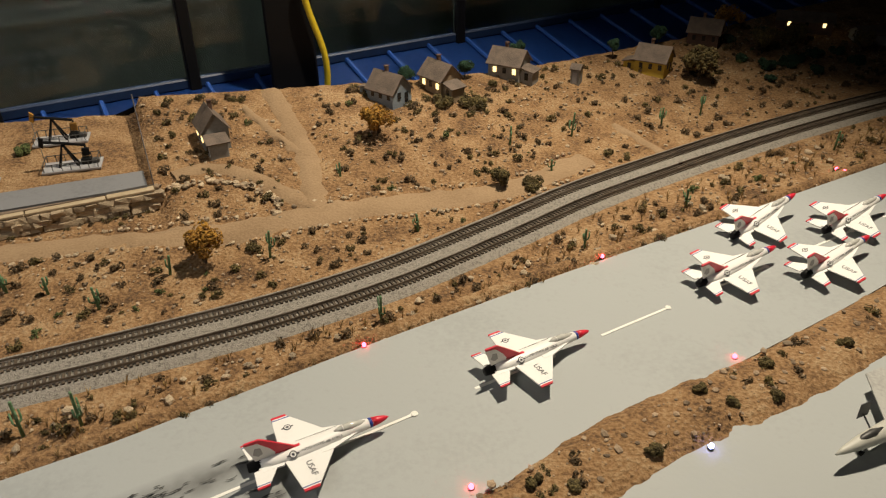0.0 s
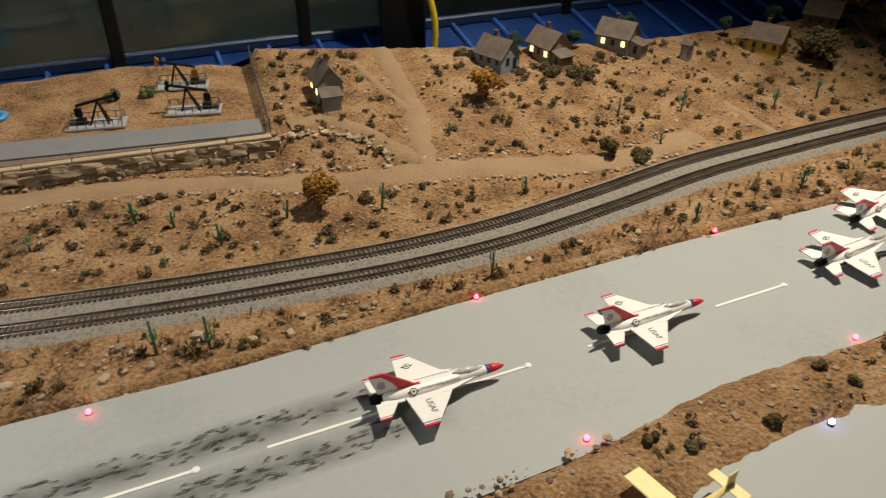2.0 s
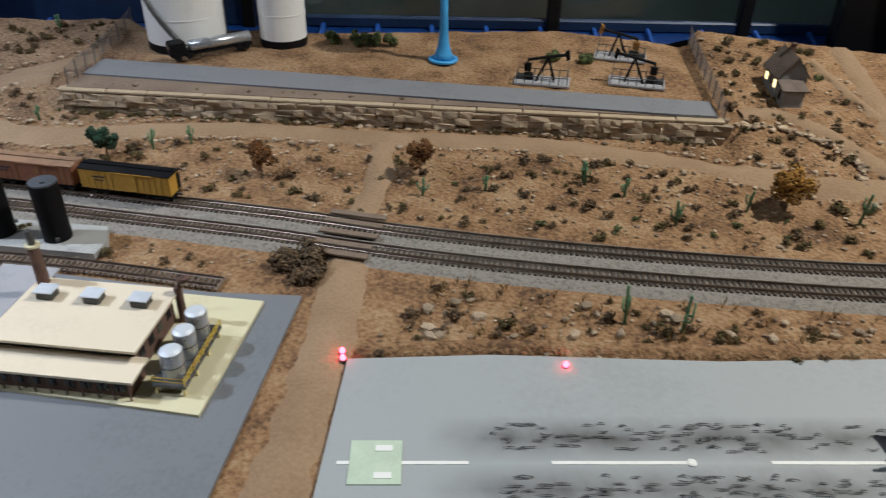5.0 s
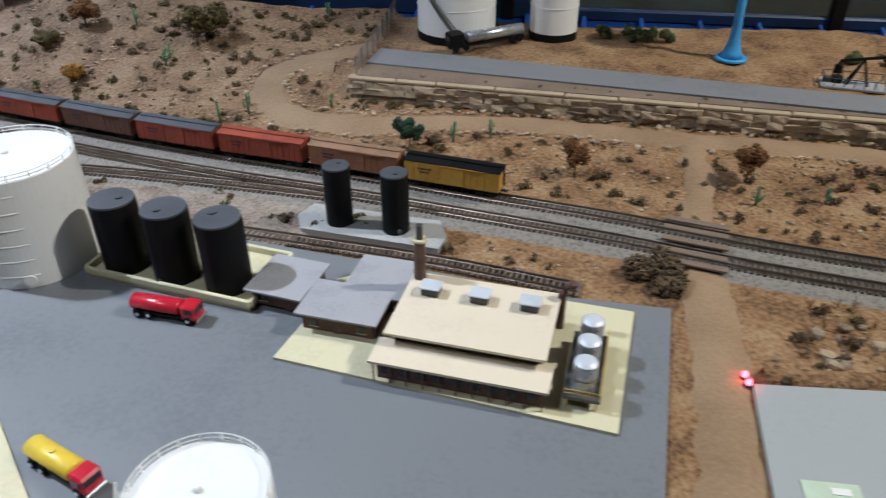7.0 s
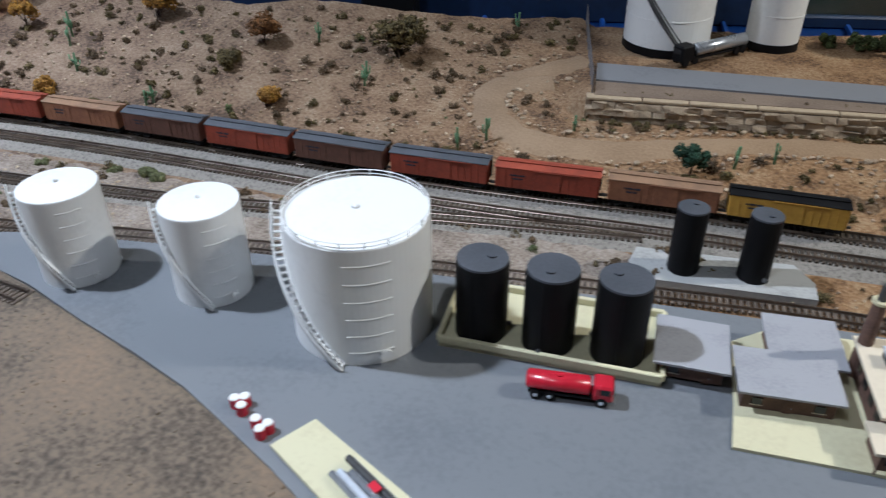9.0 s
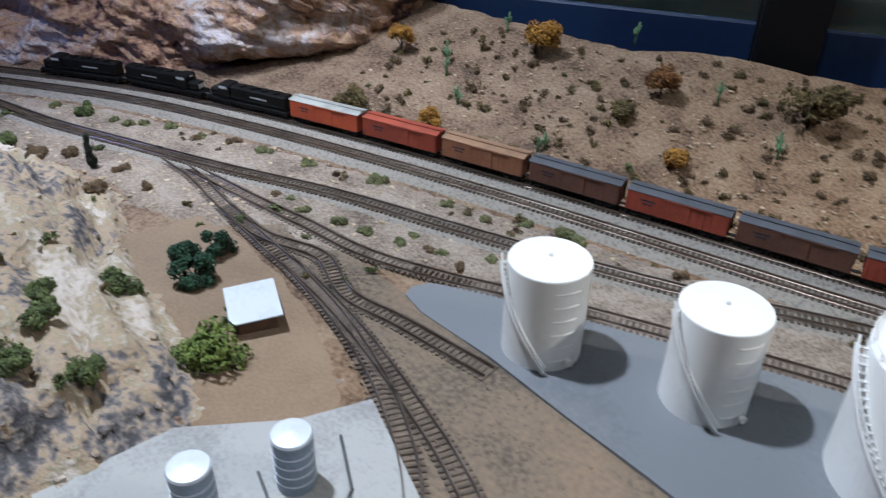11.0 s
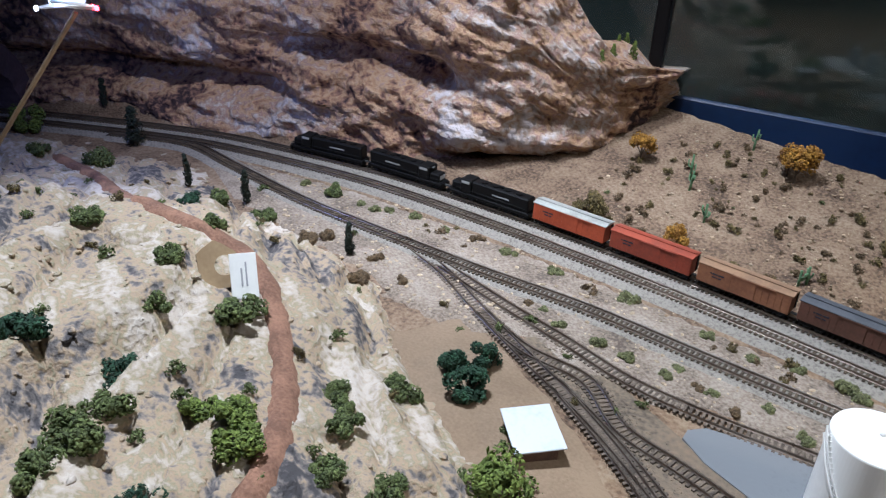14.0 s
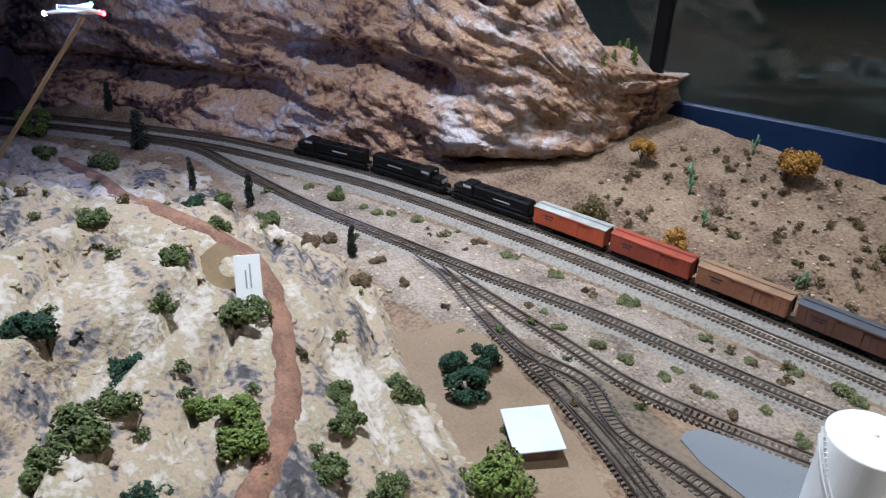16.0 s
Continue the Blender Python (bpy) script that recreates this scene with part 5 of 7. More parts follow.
part("hatch_strut", tube([(0.032, -0.005, 0.016), (0.032, -0.012, 0.022)], 0.0006, 6), DARKTOP, grey)
part("nose_wheel", lathe([(0.002, 0), (0.002, 0.0015)], 12), BLACK, grey, at=pose(0.040, 0.0007, 0.002, 90, 0, 0))
part("nose_gear_leg", tube([(0.040, 0, 0.002), (0.039, 0, 0.010)], 0.0006, 6), STEEL, grey)
yel = thing("yellow_plane", "cream yellow model propeller plane parked on the apron", "model plane", at=pose(0.228, 0.452, 0.001, 0, 0, 222))
part("fuselage", body_along_x([(-0.035, 0.0012, 0.0016, 0.012), (-0.01, 0.0032, 0.0036, 0.011), (0.014, 0.004, 0.0042, 0.011), (0.024, 0.0030, 0.0030, 0.011)], 14), CREAMPLASTIC, yel, smooth=True)
part("wing", box(0.013, 0.074, 0.0012, (0.006, 0, 0.0145), 0.0005), CREAMPLASTIC, yel)
part("tailplane", box(0.008, 0.024, 0.0009, (-0.033, 0, 0.0125), 0.0003), CREAMPLASTIC, yel)
part("tail_fin", box(0.008, 0.0009, 0.010, (-0.034, 0, 0.0125), 0.0003), CREAMPLASTIC, yel)
for s in (-1, 1):
    part("wheel", lathe([(0.0022, 0), (0.0022, 0.0014)], 12), BLACK, yel, at=pose(0.010, s * 0.006, 0.0022, 90, 0, 0))
    part("gear_leg", tube([(0.010, s * 0.006, 0.0022), (0.009, s * 0.003, 0.009)], 0.0006, 6), STEEL, yel)

# ---- runway lights ----
for x, y, c in ((0.302, 0.772, LED_RED), (0.099, 0.647, LED_RED), (0.375, 0.631, LED_RED), (0.177, 0.510, LED_RED), (0.590, 0.95, LED_RED), (0.596, 0.944, LED_RED), (-0.258, 0.436, LED_RED), (-0.254, 0.431, LED_RED),
                (-0.136, 0.495, LED_RED), (0.331, 0.542, LED_BLUE), (0.498, 0.662, LED_BLUE)):
    led = thing("runway_light", "glowing blue runway edge light" if c is LED_BLUE else "glowing red runway edge light", "runway light", "runway edge lights", at=pose(x, y, 0.001))
    part("base", lathe([(0.0022, 0), (0.0022, 0.0012), (0.0017, 0.0016)], 12), GREYMETAL, led)
    part("bulb", lathe([(0.0016, 0.0014), (0.0017, 0.003), (0.0012, 0.0042), (0.0003, 0.0048)], 12), c, led, smooth=True)

# ---- factory on the pale base ----
fac = thing("factory", "cream roofed brick factory with roof vents and a lean-to", "factory", at=pose(-0.394, 0.3645, 0.0032, 0, 0, 23.5))
part("wall", box(0.084, 0.052, 0.0205, (0, 0, 0), 0.0004), BRICK, fac)
roof = part("roof", slab([(-0.046, -0.031), (0.046, -0.031), (0.046, 0.031), (-0.046, 0.031)], 0.0205, 0.0222), CREAM, fac)
part("clerestory_band", box(0.082, 0.0006, 0.0055, (0, -0.0262, 0.0148)), DARKGLASS, fac, "dark strip of clerestory glazing")
for x in (-0.030, 0.0, 0.030):
    v = part("roof_vent", box(0.0105, 0.0085, 0.0048, (x, 0.012, 0.0222), 0.0004), GREYMETAL, fac, "square grey roof vent")
    part("vent_cap", box(0.0125, 0.0105, 0.0010, (x, 0.012, 0.0275), 0.0003), TIN, v)
lean = part("lean_to", box(0.092, 0.018, 0.0105, (0, -0.0345, 0), 0.0003), BRICK, fac)
part("lean_to_roof", slab([(-0.050, -0.047), (0.050, -0.047), (0.050, -0.0255), (-0.050, -0.0255)], 0.0125, 0.0142), CREAM, lean)
for k in range(9):
    part("window", box(0.0062, 0.0005, 0.0048, (-0.040 + k * 0.010, -0.0437, 0.004)), DARKGLASS, lean)
for k in range(11):
    part("canopy_post", box(0.0008, 0.0008, 0.0125, (-0.047 + k * 0.0094, -0.0462, 0)), BRICK, lean)
for s in (-1, 1):
    for k in range(4):
        part("window", box(0.0005, 0.006, 0.006, (s * 0.0421, -0.018 + k * 0.012, 0.008)), DARKGLASS, fac)
chim = thing("factory_chimney", "tall brown brick chimney with a pale collar beside the factory", "chimney", at=pose(-0.442, 0.372, 0.0032, 0, 0, 23))
part("shaft", lathe([(0.0042, 0), (0.0036, 0.044), (0.0034, 0.050)], 14), BRICK, chim)
part("collar", lathe([(0.0046, 0.049), (0.0046, 0.0505)], 14), PALE, chim)
part("flue", lathe([(0.0022, 0.0505), (0.0020, 0.060)], 12), GREYMETAL, chim)
plat = thing("tank_platform", "yellow railed platform beside the factory", "platform", at=pose(-0.328, 0.380, 0.0032, 0, 0, 23.5))
part("deck", box(0.020, 0.056, 0.0022, (0, 0, 0.006), 0.0003), GREYMETAL, plat)
for x in (-0.008, 0.008):
    for y in (-0.026, -0.009, 0.009, 0.026):
        part("leg", box(0.0012, 0.0012, 0.0062, (x, y, 0)), CREAMPLASTIC, plat)
for h in (0.0105, 0.0130):
    part("handrail", tube([(-0.0095, -0.0275, h), (0.0095, -0.0275, h), (0.0095, 0.0275, h)], 0.0004, 5), YELLOW, plat)
for y in np.linspace(-0.0275, 0.0275, 9):
    part("rail_post", tube([(0.0095, y, 0.008), (0.0095, y, 0.013)], 0.0004, 5), YELLOW, plat)
for y in (-0.018, 0.0, 0.018):
    c = plat.matrix_basis @ Vector((0, y, 0.0083))
    sil = thing("silver_tank", "small silver upright tank on the platform", "tank", "silver tanks", at=pose(c.x, c.y, c.z, 0, 0, 10))
    part("shell", lathe([(0.0066, 0), (0.0066, 0.0165), (0.0062, 0.0173)], 24), STEEL, sil)
    part("lid", lathe([(0.0063, 0.0173), (0.0043, 0.0186), (0.0004, 0.019)], 24), TIN, sil)
    part("hoop", lathe([(0.00675, 0.008), (0.00675, 0.0086)], 24), GREYMETAL, sil)
pipe = thing("vent_pipe", "bent dark vent pipe at the factory's corner", "pipe", at=pose(-0.362, 0.408, 0.0032, 0, 0, 23))
part("riser", tube([(0, 0, 0), (0, 0, 0.026), (0.002, 0, 0.031), (0.006, 0, 0.033)], 0.0026, 10), BRICK, pipe)
part("elbow_cap", lathe([(0.003, 0.0335), (0.003, 0.035)], 10, at=(0.006, 0, -0.001)), BRICK, pipe)


def flat_house(name, x, y, turn, sx, sy, h, label):
    o = thing(name, label, "workshop", at=pose(x, y, 0.003, 0, 0, turn))
    part("wall", box(sx, sy, h, (0, 0, 0), 0.0003), BRICK, o)
    part("roof", slab([(-sx / 2 - 0.003, -sy / 2 - 0.004), (sx / 2 + 0.003, -sy / 2 - 0.004), (sx / 2 + 0.003, sy / 2 + 0.003), (-sx / 2 - 0.003, sy / 2 + 0.003)], h, h + 0.0014), GREYROOF, o)
    n = max(2, int(sx / 0.012))
    for k in range(n):
        xx = -sx / 2 + sx * (k + 0.5) / n
        if k == n // 2:
            d = part("door", box(0.0045, 0.0006, 0.0085, (xx, -sy / 2 - 0.0003, 0)), TIN if n > 3 else BRICK, o)
            part("door_knob", lathe([(0.0003, 0), (0.0003, 0.0004)], 6), STEEL, d, at=pose(xx + 0.0015, -sy / 2 - 0.0006, 0.004, 90, 0, 0))
        else:
            w = part("window", box(0.0052, 0.0006, 0.0046, (xx, -sy / 2 - 0.0003, 0.0035)), DARKGLASS, o)
            part("frame", box(0.0060, 0.0004, 0.0006, (xx, -sy / 2 - 0.0004, 0.003)), CREAM, w)
    return o


flat_house("workshop", -0.4695, 0.3335, 23.5, 0.046, 0.030, 0.0125, "brown brick workshop with a flat grey roof")
flat_house("workshop", -0.4700, 0.3670, 23.5, 0.034, 0.036, 0.0122, "brick rear wing with a flat grey roof")
flat_house("gatehouse", -0.5195, 0.331, 20, 0.034, 0.036, 0.0108, "small brick office with a flat grey roof")

# ---- vehicles and small things in the yard ----


def truck(name, label, x, y, turn, paint, cab_paint):
    t = thing(name, label, "truck", at=pose(x, y, 0.0014, 0, 0, turn))
    part("chassis", box(0.044, 0.010, 0.0016, (0, 0, 0.0030), 0.0003), BLACK, t)
    part("tank", body_along_x([(-0.0235, 0.0040, 0.0034, 0.0088), (-0.0225, 0.0060, 0.0047, 0.0088), (0.0095, 0.0060, 0.0047, 0.0088), (0.0105, 0.0040, 0.0034, 0.0088)], 20), paint, t, smooth=True)
    cab = part("cab", box(0.0105, 0.0118, 0.0105, (0.0170, 0, 0.0028), 0.0012), cab_paint, t)
    part("windscreen", box(0.0005, 0.0095, 0.0036, (0.0224, 0, 0.0082)), DARKGLASS, cab)
    part("bumper", box(0.0012, 0.0118, 0.0016, (0.0228, 0, 0.0024), 0.0003), STEEL, cab)
    for s in (-1, 1):
        part("side_window", box(0.0050, 0.0004, 0.0034, (0.0180, s * 0.0060, 0.0084)), DARKGLASS, cab)
        for xx in (-0.0180, -0.0105, 0.0165):
            w = part("wheel", lathe([(0.0029, 0), (0.0029, 0.0020), (0.0024, 0.0024)], 16), BLACK, t, at=pose(xx, s * 0.0042, 0.0029, -90 * s, 0, 0))
            part("hub", lathe([(0.0013, 0.0024), (0.0010, 0.0028)], 10), TIN, w)
    part("tank_hatch", lathe([(0.0016, 0), (0.0016, 0.0008)], 12, at=(-0.006, 0, 0.0133)), paint, t)
    return t


truck("tanker_truck", "glossy red toy tanker truck on the grey yard", -0.561, 0.2675, 25, RED, RED)
truck("tanker_truck", "yellow toy tanker truck with a red cab", -0.492, 0.1625, 8, YELLOWPLASTIC, RED)
for x, y in ((-0.7, 0.157), (-0.6965, 0.161), (-0.693, 0.1555), (-0.680, 0.1535), (-0.6725, 0.155), (-0.673, 0.1500)):
    drum = thing("oil_drum", "tiny red oil drum with a white lid", "drum", "oil drums", at=pose(x, y, 0.0012))
    part("shell", lathe([(0.0030, 0), (0.0031, 0.003), (0.0030, 0.0062)], 16), RED, drum)
    part("lid", lathe([(0.0029, 0.0062), (0.0026, 0.0068)], 16), WHITE, drum)
put("pale_strip", slab([(-0.664, 0.148), (-0.658, 0.174), (-0.565, 0.161), (-0.47, 0.138), (-0.475, 0.108), (-0.575, 0.130)], 0.0012, 0.0030), PALE, label="pale yellow plastic strip on the yard", kind="structure")
rack = thing("pipe_load", "pile of silver and dark scrap pipes", "pipe pile", at=pose(-0.595, 0.1535, 0.003, 0, 0, -12))
for k, (y, z, m) in enumerate(((-0.008, 0.0018, STEEL), (-0.004, 0.0018, GREYMETAL), (0.0, 0.0018, TIN), (0.004, 0.0018, STEEL), (-0.006, 0.0050, TIN), (-0.002, 0.0050, STEEL), (0.002, 0.0050, GREYMETAL))):
    part("pipe", tube([(-0.030 + 0.004 * (k % 3), y, z), (0.050 + 0.005 * (k % 2), y * 1.2, z)], 0.0018, 10), m, rack)
part("tag", box(0.006, 0.004, 0.001, (-0.006, 0, 0.0068)), JETRED, rack, "small red tag")

# silos on the concrete pad
for x, y in ((-0.884, 0.0125), (-0.895, -0.033)):
    s = thing("silo", "grey-blue upright silo with steel hoops", "silo", "silos", at=pose(x, y, 0.003))
    part("shell", lathe([(0.0098, 0), (0.0098, 0.031), (0.009, 0.0318)], 28), mat("blue_grey_metal", (0.24, 0.29, 0.36), (0.18, 0.22, 0.28), 0.45, 0.2, big=50, fine=400), s)
    part("lid", lathe([(0.0101, 0.0316), (0.0095, 0.033), (0.0005, 0.0342)], 28), TIN, s)
    for h in (0.006, 0.012, 0.018, 0.024):
        part("hoop", lathe([(0.0101, h), (0.0101, h + 0.0007)], 28), TIN, s)
for x, y in ((-0.829, 0.008), (-0.836, -0.018), (-0.848, -0.042)):
    s = thing("horizontal_tank", "pale grey horizontal tank on cradles", "tank", "horizontal tanks", at=pose(x, y, 0.003, 0, 0, -60))
    part("shell", body_along_x([(-0.020, 0.003, 0.003, 0.0115), (-0.018, 0.0075, 0.0075, 0.0115), (0.018, 0.0075, 0.0075, 0.0115), (0.020, 0.003, 0.003, 0.0115)], 20), TIN, s, smooth=True)
    for xx in (-0.011, 0.011):
        part("cradle", box(0.003, 0.014, 0.006, (xx, 0, 0), 0.0004), CONCRETE, s)
pipes = thing("ground_pipes", "thin dark pipework lying on the concrete pad", "pipework")
part("pipe", tube([(-0.895, 0.045, 0.0042), (-0.862, 0.030, 0.0042), (-0.850, 0.012, 0.0042), (-0.825, 0.020, 0.0042)], 0.0008, 6), GREYMETAL, pipes)
part("pipe", tube([(-0.90, 0.0, 0.0042), (-0.865, -0.008, 0.0042), (-0.845, 0.004, 0.0042)], 0.0008, 6), GREYMETAL, pipes)

# shed with a tin roof and its neighbours
shed = thing("tin_roof_shed", "small brown shed under a pale tin roof", "shed", at=pose(-1.0165, 0.0595, 0.0012, 0, 0, -20))
part("wall", box(0.033, 0.024, 0.0115, (0, 0, 0), 0.0003), BRICK, shed)
part("roof", box(0.0415, 0.0325, 0.0012, (0, 0, 0.0118), 0.0003), TIN, shed, at=pose(0, 0, 0, 2.5, 0, 0))
part("door", box(0.007, 0.0006, 0.009, (0.004, -0.0123, 0)), BARK, shed)

# sign and culvert on the rocks
sign = thing("rock_sign", "leaning white sign board on a pale plywood stand", "sign", at=pose(-1.172, -0.088, on(-1.172, -0.088) - 0.001, 0, 0, -4))
board = part("board", box(0.0010, 0.0175, 0.030, (0, 0, 0), 0.0002), WHITE, sign, at=pose(0.0130, 0.0125, -0.003, -7, -32, 4))
for k in range(2):
    part("lettering_bar", box(0.0003, 0.0011, 0.016 - 0.004 * k, (0.0007, 0.0015 - 0.003 * k, 0.008)), GREYROOF, board)
st = bmesh.new()
outer = [(0.013, 0.0), (0.013, 0.022), (0.0, 0.033), (-0.013, 0.026), (-0.013, 0.0)]
ring = []
for q in np.linspace(-math.pi / 2, 1.5 * math.pi, 25)[:-1]:       # rays from the hole's middle to the plate's outline
    best = 9.0
    for (ay, az), (by, bz) in zip(outer, outer[1:] + outer[:1]):
        ey, ez, dy, dz = by - ay, bz - az, math.cos(q), math.sin(q)
        den = dy * ez - dz * ey
        if abs(den) > 1e-9:
            far, side = ((ay - 0.004) * ez - (az - 0.015) * ey) / den, ((ay - 0.004) * dz - (az - 0.015) * dy) / den
            if far > 0 and -1e-6 <= side <= 1 + 1e-6:
                best = min(best, far)
    ring.append((q, best))
rows = [[st.verts.new((x, 0.004 + r * math.cos(q), 0.015 + r * math.sin(q))) for q, r in (ring if edge_row else [(q, 0.0068) for q, _ in ring])] for x, edge_row in ((0.0, 1), (0.0, 0), (-0.005, 0), (-0.005, 1))]
for a, b in zip(rows, rows[1:] + rows[:1]):
    for k in range(24):
        st.faces.new((a[k], a[(k + 1) % 24], b[(k + 1) % 24], b[k]))
bmesh.ops.recalc_face_normals(st, faces=st.faces)
part("stand", st, WOOD, sign, "pale plywood stand with a round hole", at=pose(0, 0, 0, 0, -26, 0))

# tunnel portal and the lit plane on its stick
tun = thing("tunnel_portal", "rock tunnel mouth over the tracks, coloured dark for shade", "tunnel", kind="structure", at=pose(-1.80, -0.215, 0, 0, 0, 62))
bm = bmesh.new()
prof = [(0.05 * math.cos(q), 0.062 * math.sin(q)) for q in np.linspace(0, math.pi, 19)]
outer = [(0.085 * math.cos(q), 0.10 * math.sin(q)) for q in np.linspace(0, math.pi, 19)]
rr = [[[bm.verts.new((x + 0.004 * noise.noise((a * 60, b * 60, x * 9)), a, b)) for a, b in pts] for pts in (outer, prof)] for x in (0.0, -0.12)]
for k in range(18):
    bm.faces.new((rr[0][0][k], rr[0][0][k + 1], rr[0][1][k + 1], rr[0][1][k]))
    bm.faces.new((rr[0][1][k], rr[0][1][k + 1], rr[1][1][k + 1], rr[1][1][k]))
    bm.faces.new((rr[0][0][k + 1], rr[0][0][k], rr[1][0][k], rr[1][0][k + 1]))
bmesh.ops.recalc_face_normals(bm, faces=bm.faces)
part("portal", bm, CLIFF_SHADED, tun)
# black board across the back stands in for the tunnel's unlit depth
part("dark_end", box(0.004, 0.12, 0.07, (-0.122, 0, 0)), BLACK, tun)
lp = thing("lit_plane", "white toy plane with coloured lights on a thin wooden stick", "toy plane")
foot, tip = Vector((-1.518, -0.242, 0.028)), Vector((-1.462, -0.128, 0.193))
part("stick", tube([foot, tip], 0.0021, 8), WOOD, lp, "pale wooden stick")
hull = part("fuselage", body_along_x([(-0.026, 0.002, 0.002, 0.006), (0, 0.0038, 0.0036, 0.006), (0.024, 0.0012, 0.0012, 0.006)], 12), JETWHITE, lp, smooth=True, at=pose(tip.x, tip.y, tip.z, 0, 0, 40))
part("wing", plate([(0.010, 0.0), (-0.012, 0.026), (-0.018, 0.026), (-0.016, 0), (-0.018, -0.026), (-0.012, -0.026)], 0.0055, 0.0066), JETWHITE, hull)
for x, y, m in ((0.024, 0, LED_RED), (-0.026, 0, LED_WHITE), (-0.015, -0.026, LED_WHITE), (-0.015, 0.026, mat("green_led", (0.1, 0.9, 0.3), rough=0.3, emit=((0.1, 1.0, 0.4), 8.0))), (0.018, 0.002, LED_RED)):
    part("light", lathe([(0.0016, 0.004), (0.0018, 0.006), (0.0010, 0.0078)], 10, at=(x, y, 0)), m, hull, smooth=True)

# ---- terrace: tanks, tower, pump jacks ----
for x, y, r, h in ((-0.716, 0.762, 0.044, 0.10), (-0.625, 0.822, 0.0265, 0.10)):
    t = thing("terrace_tank", "tall white storage tank with a black foot band", "storage tank", "terrace tanks", at=pose(x, y, on(x, y), 0, 0, 10))
    part("shell", lathe([(r, 0.006), (r, h), (r * 0.97, h + 0.002), (0.001, h + 0.006)], 56), WHITE, t)
    part("foot_band", lathe([(r + 0.0006, -0.002), (r + 0.0006, 0.0065)], 56), BLACK, t, "black foot band")
    for k in (0.034, 0.062):
        part("weld_ring", lathe([(r + 0.0004, k), (r + 0.0004, k + 0.0008)], 56), WHITE, t)
    if r > 0.03:
        q = [((r + 0.003) * math.cos(radians(a)), (r + 0.003) * math.sin(radians(a)), z) for a, z in zip(np.linspace(-55, -150, 24), np.linspace(0.002, h, 24))]
        part("stair", tube(q, 0.0022, 6), GREYMETAL, t, "dark spiral stair")
        part("stair_rail", tube([(a * 1.03, b * 1.03, c + 0.007) for a, b, c in q], 0.0006, 5), GREYMETAL, t)
trl = thing("tanker_trailer", "silver tanker trailer with a black tractor", "truck", at=pose(-0.663, 0.738, on(-0.663, 0.738) + 0.0025, 0, 0, 66) @ Matrix.Scale(1.25, 4))
part("tank", body_along_x([(-0.016, 0.003, 0.003, 0.0095), (-0.015, 0.0052, 0.0050, 0.0095), (0.040, 0.0052, 0.0050, 0.0095), (0.041, 0.003, 0.003, 0.0095)], 18), STEEL, trl, smooth=True)
part("chassis", box(0.062, 0.008, 0.0018, (0.010, 0, 0.003)), BLACK, trl)
cab = part("cab", box(0.014, 0.011, 0.013, (-0.0265, 0, 0.0028), 0.0012), BLACK, trl)
part("windscreen", box(0.0004, 0.008, 0.004, (-0.0337, 0, 0.0095)), DARKGLASS, cab)
for x in (-0.028, -0.018, 0.028, 0.035):
    for s in (-1, 1):
        part("wheel", lathe([(0.003, 0), (0.003, 0.0022)], 14), BLACK, trl, at=pose(x, s * 0.0036, 0.003, -90 * s, 0, 0))
tow = thing("blue_tower", "blue tower on a flared round foot", "tower", at=pose(-0.437, 0.868, on(-0.437, 0.868)))
part("foot_plate", lathe([(0.0165, 0), (0.0165, 0.0018), (0.0155, 0.0024)], 36), BLUETOWER, tow)
part("stem", lathe([(0.0125, 0.002), (0.0092, 0.008), (0.0066, 0.016), (0.0050, 0.028), (0.0042, 0.05), (0.0040, 0.11)], 28), BLUETOWER, tow, smooth=True)
part("bowl", lathe([(0.004, 0.11), (0.018, 0.122), (0.022, 0.134), (0.018, 0.146), (0.002, 0.152)], 28), BLUETOWER, tow, smooth=True)


